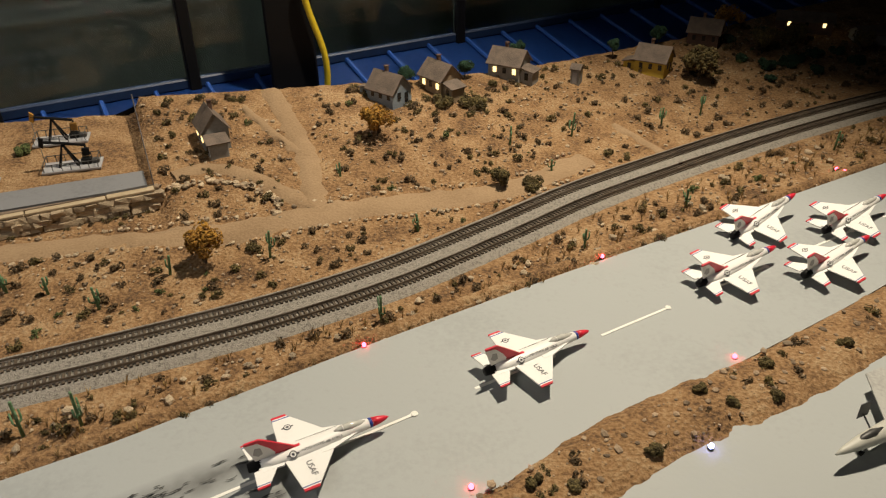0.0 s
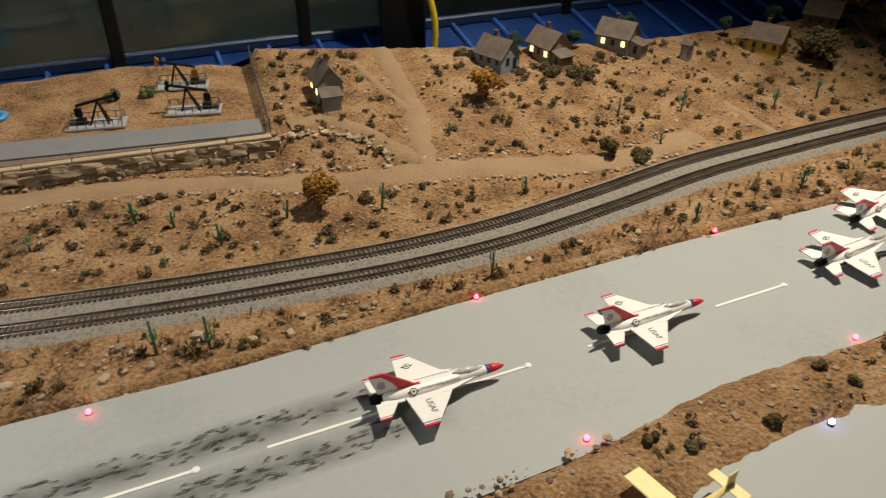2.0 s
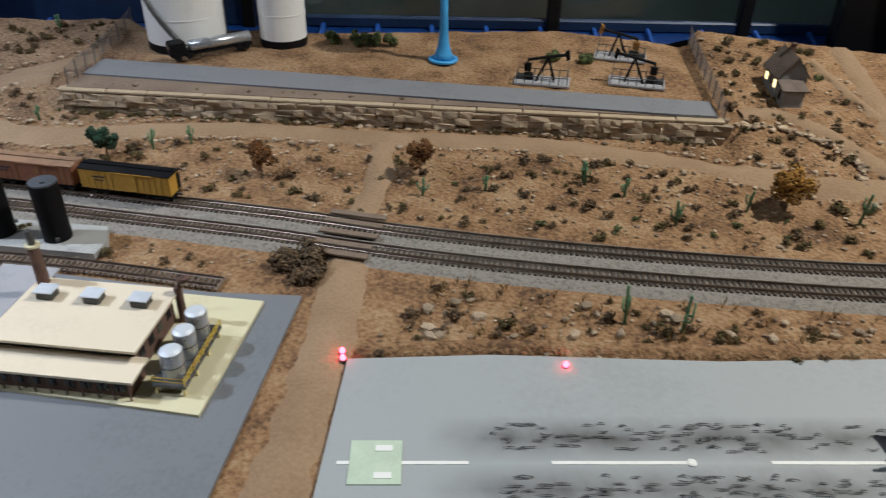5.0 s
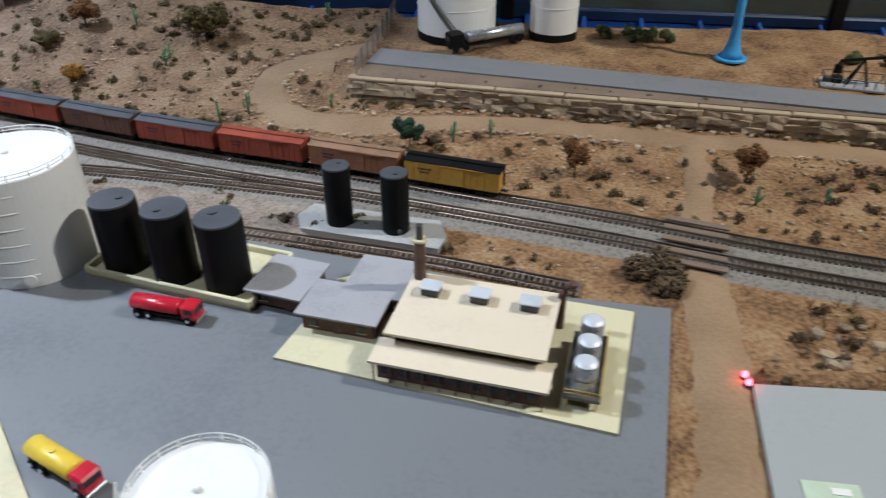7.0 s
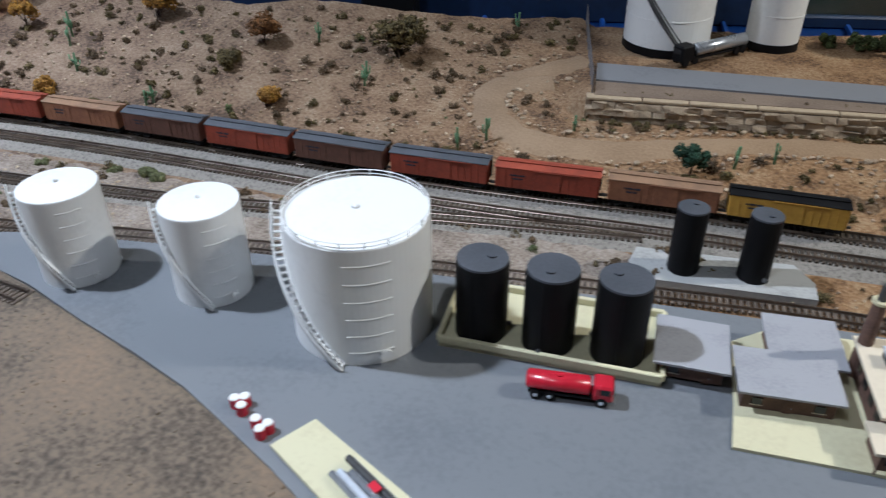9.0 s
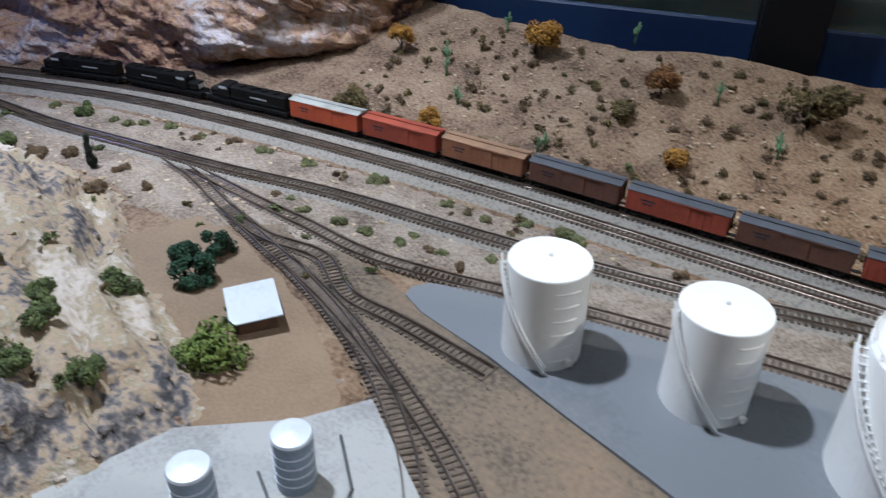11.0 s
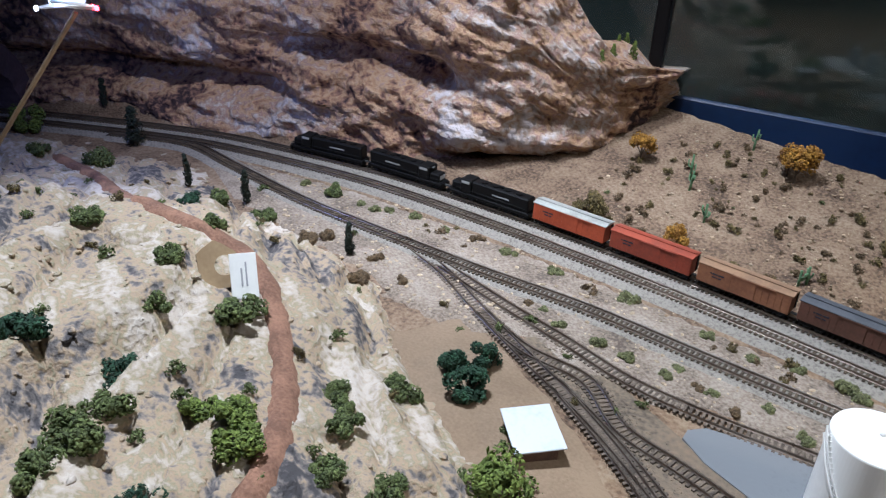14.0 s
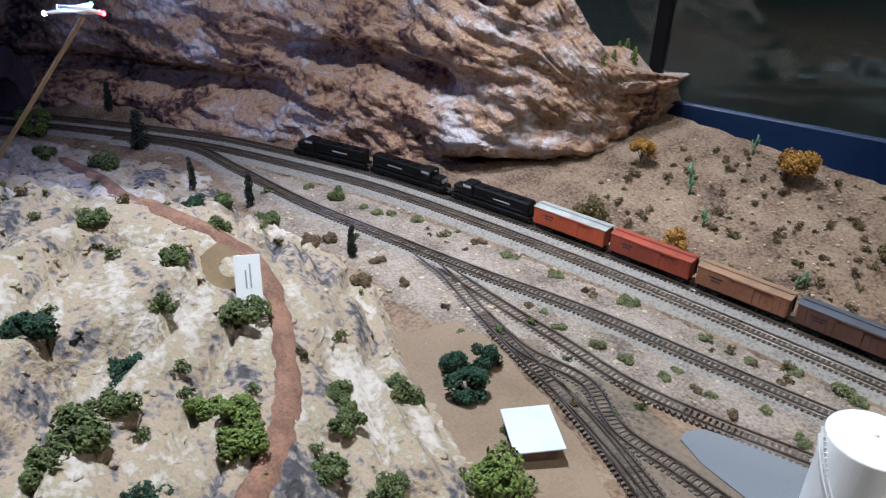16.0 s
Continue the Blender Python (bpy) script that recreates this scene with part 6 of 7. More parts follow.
def pump_jack(x, y, turn, paint, label):
    p = thing("pump_jack", label, "pump jack", "pump jacks", at=pose(x, y, on(x, y), 0, 0, turn) @ Matrix.Scale(1.25, 4))
    part("pad", box(0.046, 0.022, 0.002, (0, 0, -0.0005), 0.0003), GREYROOF, p)
    for s in (-1, 1):
        part("fence_rail", tube([(-0.021, s * 0.010, 0.0075), (0.021, s * 0.010, 0.0075)], 0.0004, 5), GREYMETAL, p)
        part("fence_rail", tube([(s * 0.021, -0.010, 0.0075), (s * 0.021, 0.010, 0.0075)], 0.0004, 5), GREYMETAL, p)
        for k in range(7):
            part("fence_post", tube([(-0.021 + k * 0.007, s * 0.010, 0.001), (-0.021 + k * 0.007, s * 0.010, 0.0078)], 0.0004, 5), GREYMETAL, p)
        part("leg", tube([(-0.010, s * 0.0035, 0.001), (-0.004, 0, 0.021)], 0.0009, 6), DARKMETAL, p)
        part("leg", tube([(0.005, s * 0.0035, 0.001), (-0.004, 0, 0.021)], 0.0009, 6), DARKMETAL, p)
    beam = part("walking_beam", tube([(-0.020, 0, 0.0245), (-0.004, 0, 0.0215), (0.013, 0, 0.0180)], 0.0013, 8), DARKMETAL, p)
    part("horse_head", slab([(-0.0215, 0.021), (-0.0185, 0.019), (-0.0170, 0.0265), (-0.020, 0.029)], -0.0012, 0.0012), paint, beam, at=pose(0, 0, 0, 90, 0, 0))
    part("counterweight", box(0.006, 0.003, 0.007, (0.0125, 0, 0.0085), 0.0006), paint, beam)
    part("crank_arm", tube([(0.013, 0.001, 0.018), (0.0115, 0.002, 0.0075)], 0.0007, 5), DARKMETAL, p)
    part("gear_box", box(0.008, 0.006, 0.0055, (0.0115, 0, 0.0015), 0.0008), DARKMETAL, p)
    part("motor", box(0.006, 0.005, 0.0042, (0.0185, 0, 0.0015), 0.0008), GREYMETAL, p)
    part("polished_rod", tube([(-0.0205, 0, 0.001), (-0.0205, 0, 0.022)], 0.0003, 5), STEEL, p)


pump_jack(-0.318, 0.868, 200, DARKMETAL, "black oil pump jack in a small railed enclosure")
pump_jack(-0.232, 0.917, 16, DARKMETAL, "black oil pump jack in a small railed enclosure")
pump_jack(-0.272, 0.982, 16, ORANGE, "black oil pump jack with orange weights in an enclosure")

# ---- houses on the hill ----


def gable(sx, sy, h, ridge, over=0.0022, thick=0.0009):
    """A gable roof whose ridge runs along x."""
    bm = bmesh.new()
    for s in (-1, 1):
        a = [(-sx / 2 - over, s * (sy / 2 + over), h - over * ridge / (sy / 2)), (sx / 2 + over, s * (sy / 2 + over), h - over * ridge / (sy / 2)), (sx / 2 + over, 0, h + ridge), (-sx / 2 - over, 0, h + ridge)]
        low = [bm.verts.new(p) for p in a]
        top = [bm.verts.new((p[0], p[1], p[2] + thick)) for p in a]
        bm.faces.new(top)
        bm.faces.new(low[::-1])
        for k in range(4):
            bm.faces.new((low[k], low[(k + 1) % 4], top[(k + 1) % 4], top[k]))
    bmesh.ops.recalc_face_normals(bm, faces=bm.faces)
    return bm


def gable_wall(sx, sy, h, ridge):
    bm = slab([(-sy / 2, -0.006), (sy / 2, -0.006), (sy / 2, h), (0, h + ridge), (-sy / 2, h)], -sx / 2, sx / 2)
    bmesh.ops.rotate(bm, cent=(0, 0, 0), matrix=Matrix.Rotation(radians(90), 3, "X"), verts=bm.verts)
    bmesh.ops.rotate(bm, cent=(0, 0, 0), matrix=Matrix.Rotation(radians(90), 3, "Z"), verts=bm.verts)
    return bm


def house(label, x, y, turn, wall, lit, sx=0.034, sy=0.026, h=0.015, ridge=0.013, wing=1):
    o = thing("house", label, "house", "hillside houses", at=pose(x, y, on(x, y), 0, 0, turn) @ Matrix.Scale(1.28, 4))
    part("wall", gable_wall(sx, sy, h, ridge), wall, o)
    part("roof", gable(sx, sy, h, ridge), BROWNROOF, o, "brown shingle roof")
    ch = part("chimney", box(0.0034, 0.0034, 0.009, (-0.004, 0.002, h + ridge - 0.004), 0.0003), BRICK, o)
    part("chimney_cap", box(0.0042, 0.0042, 0.0008, (-0.004, 0.002, h + ridge + 0.005)), BRICK, ch)
    for k in range(3):
        w = part("window", box(0.0038, 0.0006, 0.0058, (-sx / 2 + sx * (k + 0.7) / 3.2, -sy / 2 - 0.0003, 0.0052)), LIT if lit and k != 1 else DARKGLASS, o)
        part("frame", box(0.0048, 0.0004, 0.0006, (-sx / 2 + sx * (k + 0.7) / 3.2, -sy / 2 - 0.0004, 0.0046)), wall, w)
    part("window", box(0.0006, 0.0042, 0.0062, (sx / 2 + 0.0003, -0.004, 0.0052)), LIT if lit else DARKGLASS, o)
    part("door", box(0.0006, 0.0044, 0.0098, (sx / 2 + 0.0003, 0.006, 0)), DARKGLASS, o)
    if wing:
        wsx, wsy = 0.014, 0.016
        p = part("porch", box(wsx, wsy, 0.0155, (wing * (sx / 2 + wsx / 2), -0.002, -0.006), 0.0003), wall, o)
        part("porch_roof", slab([(-wsx / 2 - 0.002, -wsy / 2 - 0.002), (wsx / 2 + 0.002, -wsy / 2 - 0.002), (wsx / 2 + 0.002, wsy / 2 + 0.002), (-wsx / 2 - 0.002, wsy / 2 + 0.002)], 0, 0.0009), BROWNROOF, p, at=pose(wing * (sx / 2 + wsx / 2), -0.002, 0.0105, 0, wing * 14, 0))
        part("porch_door", box(0.004, 0.0005, 0.0075, (wing * (sx / 2 + wsx / 2), -0.002 - wsy / 2 - 0.0003, 0)), DARKGLASS, p)
    return o


house("weathered grey wooden house with a steep brown roof", -0.097, 0.972, -62, GREYWALL, True, 0.030, 0.022, 0.016, 0.014)
house("pale blue house with a brown roof", 0.090, 1.098, -40, BLUEWALL, False, 0.034, 0.026, 0.013, 0.014, wing=-1)
house("tan house with warmly lit windows and a brown roof", 0.153, 1.142, -50, TANWALL, True)
house("grey house with lit windows and a brown roof", 0.247, 1.205, -30, GREYWALL, True, 0.036, 0.028)
house("yellow clapboard house with a brown roof", 0.455, 1.246, -32, YELLOW, False, 0.034, 0.028, wing=-1)
house("dark brown house with a brown roof", 0.560, 1.360, -28, BRICK, False, 0.036, 0.028, wing=0)
house("long low house with a brown roof", 0.745, 1.440, -18, BRICK, True, 0.066, 0.026, 0.012, 0.008, wing=0)
house("long pale house with a flat brown roof", 0.855, 1.400, 5, GREYWALL, False, 0.070, 0.028, 0.012, 0.007, wing=0)
out = thing("outhouse", "narrow grey wooden outhouse", "outhouse", at=pose(0.338, 1.193, on(0.338, 1.193), 0, 0, -30) @ Matrix.Scale(1.25, 4))
part("wall", gable_wall(0.010, 0.010, 0.016, 0.004), GREYWALL, out)
part("roof", gable(0.010, 0.010, 0.016, 0.004, 0.0014), BROWNROOF, out)
part("door", box(0.005, 0.0005, 0.012, (0, -0.0053, 0)), GREYROOF, out)

# ---- plants ----


def leaves(blobs, count, size, seed, flat=0.5):
    """A crown of many small leaf flakes round several blobs (x, y, z, r)."""
    rng = random.Random(seed)
    V, F = [], []
    for bx, by, bz, br in blobs:
        for _ in range(count):
            d = Vector((rng.gauss(0, 1), rng.gauss(0, 1), rng.gauss(0, 1))).normalized()
            r = br * (0.45 + 0.6 * rng.random() ** 0.5)
            c = Vector((bx, by, bz)) + d * r
            c.z = max(c.z, 0.0002)
            a = Vector((rng.gauss(0, 1), rng.gauss(0, 1), rng.gauss(0, 1))).normalized()
            b = (a.cross(d) + 0.3 * d * rng.uniform(-1, 1)).normalized()
            a = (b.cross(d)).normalized() + d * rng.uniform(-0.6, 0.6)
            s = size * rng.uniform(0.6, 1.3)
            n = len(V)
            V += [c - a * s, c + b * s * 0.6, c + a * s, c - b * s * 0.6, c + d * s * 0.5]
            F += [(n, n + 1, n + 4), (n + 1, n + 2, n + 4), (n + 2, n + 3, n + 4), (n + 3, n, n + 4)]
    return V, F


def mesh_of(name, V, F, material):
    me = bpy.data.meshes.new(name)
    me.from_pydata([tuple(v) for v in V], [], F)
    me.materials.append(material)
    return me


def blob_list(seed, n, spread, z0, z1, r):
    rng = random.Random(seed)
    return [(rng.uniform(-spread, spread), rng.uniform(-spread, spread), rng.uniform(z0, z1), r * rng.uniform(0.7, 1.2)) for _ in range(n)]


def tree(label, material, x, y, h, wide, trunk=0.36, seed=0, name="tree", group="trees"):
    t = thing(name, label, "tree" if name == "tree" else "bush", group, at=pose(x, y, on(x, y) - 0.0012, 0, 0, seed * 47))
    rng = random.Random(seed)
    h, wide = h * 1.12, wide * 1.18
    th = h * trunk
    tr = tube([(0, 0, -0.002), (0.0006, 0.0004, th * 0.5), (0, 0, th), (0.0004, 0, h * 0.7)], max(0.0008, h * 0.035), 7, taper=0.45)
    for k in range(5):
        q = rng.uniform(0, 6.28)
        tube([(0, 0, th * rng.uniform(0.7, 1.1)), (wide * 0.3 * math.cos(q), wide * 0.3 * math.sin(q), h * 0.6), (wide * 0.45 * math.cos(q), wide * 0.45 * math.sin(q), h * 0.75)], max(0.0005, h * 0.016), 5, bm=tr, taper=0.5)
    part("trunk", tr, BARK, t)
    bl = blob_list(seed, 12, wide * 0.36, th + (h - th) * 0.20, h * 0.88, wide * 0.25)
    if "conifer" in label:
        bl = [(wide * 0.10 * rng.uniform(-1, 1), wide * 0.10 * rng.uniform(-1, 1), h * (0.16 + 0.80 * k / 11), wide * (0.46 - 0.022 * k) * rng.uniform(0.7, 1.15)) for k in range(12)]
    V, F = leaves(bl, 105, wide * 0.05 + 0.0005, seed)
    raw("crown", V, F, material, t)
    return t


def bush(label, material, x, y, h, wide, seed=0):
    t = thing("bush", label, "bush", "bushes", at=pose(x, y, on(x, y) + (0.005 if "berm" in label else -0.0012), 0, 0, seed * 61))
    V, F = leaves(blob_list(seed, 9, wide * 0.36, h * 0.18, h * 0.68, wide * 0.23), 130, wide * 0.034 + 0.0008, seed)
    raw("foliage", V, F, material, t)
    st = tube([(0, 0, -0.001), (0, 0, h * 0.5)], 0.0008, 5)
    for k in range(4):
        q = k * 1.6 + seed
        tube([(0, 0, 0), (wide * 0.3 * math.cos(q), wide * 0.3 * math.sin(q), h * 0.55)], 0.0005, 5, bm=st)
    part("stem", st, BARK, t)
    return t


sd = 1
for label, m, spots in (
    ("autumn tree with golden orange leaves", ORANGE, [(0.082, 1.007, 0.030, 0.028), (0.610, 1.406, 0.036, 0.032), (-1.165, 0.467, 0.034, 0.027), (-1.290, 0.382, 0.028, 0.020), (-0.054, 0.765, 0.031, 0.024)]),
    ("small round dark green tree", DKGREEN, [(0.403, 1.282, 0.026, 0.014), (0.485, 1.344, 0.026, 0.020), (0.110, 1.146, 0.022, 0.017), (0.186, 1.185, 0.022, 0.017), (0.262, 1.255, 0.024, 0.016), (-0.600, 0.545, 0.025, 0.018), (-1.384, -0.068, 0.02, 0.014)]),
    ("spreading olive green tree", OLIVE, [(0.515, 1.227, 0.036, 0.042), (0.219, 0.918, 0.018, 0.018), (-0.925, 0.572, 0.038, 0.036), (0.640, 1.330, 0.034, 0.030), (0.70, 1.36, 0.03, 0.03), (0.80, 1.35, 0.03, 0.028)]),
    ("rusty brown autumn tree", RUST, [(-1.035, 0.494, 0.028, 0.024), (-1.178, 0.472, 0.024, 0.020), (-0.458, 0.590, 0.027, 0.017), (-0.340, 0.660, 0.027, 0.018)]),
    ("dark slender conifer beside the tracks", CONIFER, [(-1.492, -0.05, 0.034, 0.009), (-1.44, -0.004, 0.034, 0.009), (-1.294, 0.05, 0.030, 0.009), (-1.655, -0.079, 0.042, 0.018), (-1.79, -0.095, 0.036, 0.011)]),
):
    for x, y, h, w in spots:
        tree(label, m, x, y, h, w, seed=sd)
        sd += 1
for label, m, spots in (
    ("rounded olive green bush", OLIVE, [(-1.259, 0.294, 0.026, 0.032), (-1.045, 0.452, 0.016, 0.030), (0.252, 0.919, 0.010, 0.022), (0.19, 1.11, 0.009, 0.04), (0.155, 1.10, 0.009, 0.025)]),
    ("rounded golden orange foam bush", ORANGE, [(-1.172, 0.328, 0.020, 0.024), (-0.970, 0.436, 0.018, 0.026)]),
    ("rounded rusty brown foam bush", RUST, [(-1.166, 0.307, 0.02, 0.022)]),
    ("bright green foam bush", BRIGHT, [(-0.984, 0.016, 0.024, 0.044), (-1.036, -0.114, 0.020, 0.026), (-1.058, -0.110, 0.018, 0.026), (-1.079, -0.126, 0.012, 0.018), (-1.755, -0.185, 0.040, 0.036)]),
    ("dark blue-green foam bush", DKGREEN, [(-1.105, 0.052, 0.026, 0.024), (-1.076, 0.047, 0.030, 0.028), (-1.095, 0.076, 0.032, 0.022), (-1.146, -0.204, 0.012, 0.030), (-1.021, -0.166, 0.012, 0.022), (-1.117, -0.159, 0.014, 0.022)]),
    ("mid green foam bush", GREEN, [(-1.158, -0.131, 0.010, 0.018), (-1.147, -0.084, 0.010, 0.028), (-1.194, -0.115, 0.012, 0.018), (-1.270, -0.156, 0.014, 0.022), (-1.574, -0.123, 0.018, 0.032), (-1.625, -0.178, 0.014, 0.024), (-1.085, -0.044, 0.012, 0.018), (-1.066, -0.047, 0.010, 0.015), (-1.045, -0.052, 0.012, 0.018),
                                    (-1.016, -0.075, 0.012, 0.018), (-1.078, 0.0, 0.014, 0.024), (-1.001, -0.045, 0.012, 0.020), (-1.413, -0.038, 0.016, 0.022), (-1.256, -0.072, 0.012, 0.018), (-1.395, 0.005, 0.012, 0.022), (-1.424, 0.085, 0.012, 0.022), (-1.063, -0.187, 0.010, 0.030), (-1.081, -0.173, 0.008, 0.022), (-1.053, -0.204, 0.008, 0.026)]),
    ("small dark dry bush by the sidings", DRYBUSH, [(-1.280, 0.007, 0.008, 0.016), (-1.333, 0.043, 0.009, 0.014), (-1.233, 0.036, 0.006, 0.018), (-1.23, 0.072, 0.007, 0.011), (-1.276, 0.068, 0.006, 0.012), (-1.27, 0.17, 0.006, 0.013), (-1.155, 0.151, 0.005, 0.008), (-1.011, 0.197, 0.004, 0.010), (-0.982, 0.201, 0.004, 0.009)]),
    ("small sage green bush by the sidings", SAGE, [(-1.236, 0.183, 0.005, 0.014), (-1.187, 0.202, 0.005, 0.013), (-1.124, 0.23, 0.007, 0.016), (-1.086, 0.166, 0.007, 0.013), (-1.143, 0.157, 0.004, 0.008), (-1.118, 0.155, 0.005, 0.010), (-1.061, 0.175, 0.005, 0.012), (-1.031, 0.186, 0.005, 0.010), (-1.034, 0.2, 0.004, 0.009), (-1.002, 0.201, 0.005, 0.010),
                                    (-1.019, 0.259, 0.005, 0.010), (-0.994, 0.279, 0.005, 0.010), (-0.973, 0.224, 0.005, 0.009), (-0.965, 0.291, 0.008, 0.014), (-0.952, 0.293, 0.006, 0.013), (-0.941, 0.219, 0.006, 0.011), (-1.055, 0.251, 0.005, 0.011), (-1.459, 0.068, 0.007, 0.012), (-1.37, 0.109, 0.006, 0.012), (-1.338, 0.138, 0.006, 0.012),
                                    (-1.3, 0.152, 0.005, 0.010), (-1.361, 0.12, 0.006, 0.010), (-1.388, 0.101, 0.006, 0.010)]),
    ("dark scrubby bush by the hill town", DKGREEN, [(0.60, 1.30, 0.012, 0.02), (0.63, 1.275, 0.014, 0.024), (0.665, 1.29, 0.016, 0.026), (0.69, 1.31, 0.012, 0.02), (0.72, 1.33, 0.014, 0.026), (0.76, 1.34, 0.014, 0.022), (0.60, 1.37, 0.012, 0.02), (0.66, 1.40, 0.014, 0.024), (0.62, 1.235, 0.010, 0.016), (0.70, 1.27, 0.012, 0.02), (0.78, 1.31, 0.012, 0.022)]),
    ("grey-green bush on the sandy berm", OLIVE, [(0.393, 0.619, 0.0065, 0.010), (0.338, 0.591, 0.0065, 0.010), (0.389, 0.587, 0.0065, 0.010), (0.355, 0.578, 0.0065, 0.010), (0.292, 0.535, 0.0065, 0.010), (0.459, 0.640, 0.0065, 0.010), (0.215, 0.509, 0.0065, 0.010), (0.239, 0.506, 0.0065, 0.010)]),
    ("tangled dead brown thicket", DRYBUSH, [(-0.341, 0.495, 0.014, 0.042)]),
    ("low green bush behind the terrace road", GREEN, [(-0.575, 0.850, 0.016, 0.017), (-0.548, 0.862, 0.018, 0.019), (-0.530, 0.868, 0.018, 0.020), (-0.512, 0.876, 0.018, 0.018), (-0.335, 0.935, 0.012, 0.018), (-0.30, 0.95, 0.012, 0.016)]),
):
    for x, y, h, w in spots:
        bush(label, m, x, y, h, w, sd)
        sd += 1
# young pines on the cliff ledge
PINES = [(-1.361, 0.351, 0.130), (-1.342, 0.354, 0.130), (-1.359, 0.384, 0.130), (-1.392, 0.419, 0.130), (-1.362, 0.416, 0.130), (-1.397, 0.435, 0.130)]
for x, y, z in PINES:
    t = thing("pine_tree", "small bright green pine on the rock ledge", "tree", "ledge pines", at=pose(x, y, z, 0, 0, sd * 31))
    part("trunk", tube([(0, 0, -0.01), (0, 0, 0.016)], 0.0007, 6), BARK, t)
    V, F = leaves([(0, 0, 0.003 + k * 0.0026, 0.0058 * (1 - k / 7.5)) for k in range(7)], 40, 0.0013, sd)
    raw("crown", V, F, BRIGHT, t)
    sd += 1


def cactus(x, y, h, seed):
    rng = random.Random(seed)
    t = thing("saguaro_cactus", "green saguaro cactus with upturned arms", "cactus", "cacti", at=pose(x, y, on(x, y) - 0.001, rng.uniform(-6, 6), rng.uniform(-6, 6), rng.uniform(0, 360)))
    part("stem", tube([(0, 0, -0.002), (0, 0, h * 0.5), (0, 0, h * 0.96), (0, 0, h)], 0.0013, 8, taper=0.75), CACTUS, t, smooth=True)
    for k in range(rng.choice((2, 3, 3, 4))):
        q, z, l = rng.uniform(0, 6.28), h * rng.uniform(0.25, 0.6), rng.uniform(0.0028, 0.0050)
        part("arm", tube([(0, 0, z), (l * 0.7 * math.cos(q), l * 0.7 * math.sin(q), z + 0.0006), (l * math.cos(q), l * math.sin(q), z + 0.003), (l * math.cos(q), l * math.sin(q), z + h * rng.uniform(0.25, 0.42))], 0.0009, 7, taper=0.8), CACTUS, t, smooth=True)


for k, (x, y, h) in enumerate([(0.049, 0.917, 0.015), (0.001, 0.777, 0.029), (-0.081, 0.748, 0.020), (-0.126, 0.701, 0.022), (-0.174, 0.716, 0.018), (-0.210, 0.718, 0.020), (0.134, 0.828, 0.018), (0.312, 1.043, 0.030),
                               (0.236, 1.013, 0.022), (0.278, 0.956, 0.016), (0.290, 0.795, 0.019), (0.430, 1.083, 0.024), (0.489, 1.118, 0.026), (0.109, 0.685, 0.024), (-0.085, 0.568, 0.032), (-0.120, 0.558, 0.028), (0.405, 0.874, 0.020), (0.615, 1.011, 0.024)]):
    cactus(x, y, h, k)
for k, (x, y, h) in enumerate([(-0.575, 0.575, 0.020), (-0.212, 0.719, 0.020), (-0.783, 0.477, 0.022), (-0.920, 0.513, 0.018), (-0.998, 0.533, 0.020), (-1.067, 0.366, 0.014), (-0.926, 0.523, 0.018), (-0.769, 0.501, 0.022), (-1.222, 0.388, 0.020),
                               (-0.550, 0.598, 0.018), (-0.713, 0.558, 0.014), (-1.235, 0.400, 0.026), (-1.177, 0.365, 0.018), (-1.064, 0.372, 0.016), (-1.109, 0.544, 0.022), (-1.23, 0.48, 0.022), (-0.279, 0.666, 0.014), (-0.322, 0.635, 0.016), (-0.86, 0.70, 0.02)]):
    cactus(x, y, h, 40 + k)

# ---- berms beside the runway ----
put("sand_berm", band([(-0.20, 0.235), (-0.085, 0.298), (0.035, 0.372), (0.15, 0.450), (0.222, 0.502), (0.27, 0.540), (0.33, 0.576), (0.40, 0.610), (0.485, 0.664), (0.62, 0.75), (0.85, 0.87), (1.05, 0.95)], 0.064, 0.0065, 0.006, 0.008, seed=21), SAND, kind="structure", label="raised sandy strip between runway and apron", smooth=True)
put("sand_bank", band([(-0.25, 0.444), (-0.18, 0.49), (-0.06, 0.557), (0.08, 0.645), (0.262, 0.757), (0.41, 0.84), (0.66, 0.98), (1.0, 1.17)], 0.013, 0.0048, 0.006, 0.005, seed=31), SAND, kind="structure", label="low sandy bank along the runway", smooth=True)

# ---- scattered small plants, stones and grass ----
ROADS = [curve(p, 0.01) for p in ([(-0.77, 0.66), (-0.812, 0.585), (-0.795, 0.545), (-0.745, 0.522), (-0.69, 0.535), (-0.60, 0.60), (-0.54, 0.642), (-0.43, 0.690), (-0.25, 0.776), (-0.15, 0.797), (-0.045, 0.81), (0.03, 0.845), (0.11, 0.873), (0.228, 0.915), (0.322, 0.99)],
                                  [(0.03, 0.855), (0.022, 0.90), (0.005, 0.96), (-0.03, 1.04), (-0.06, 1.10)], [(0.417, 1.001), (0.394, 1.045), (0.369, 1.077)])]
ALL_ROAD = np.concatenate(ROADS)


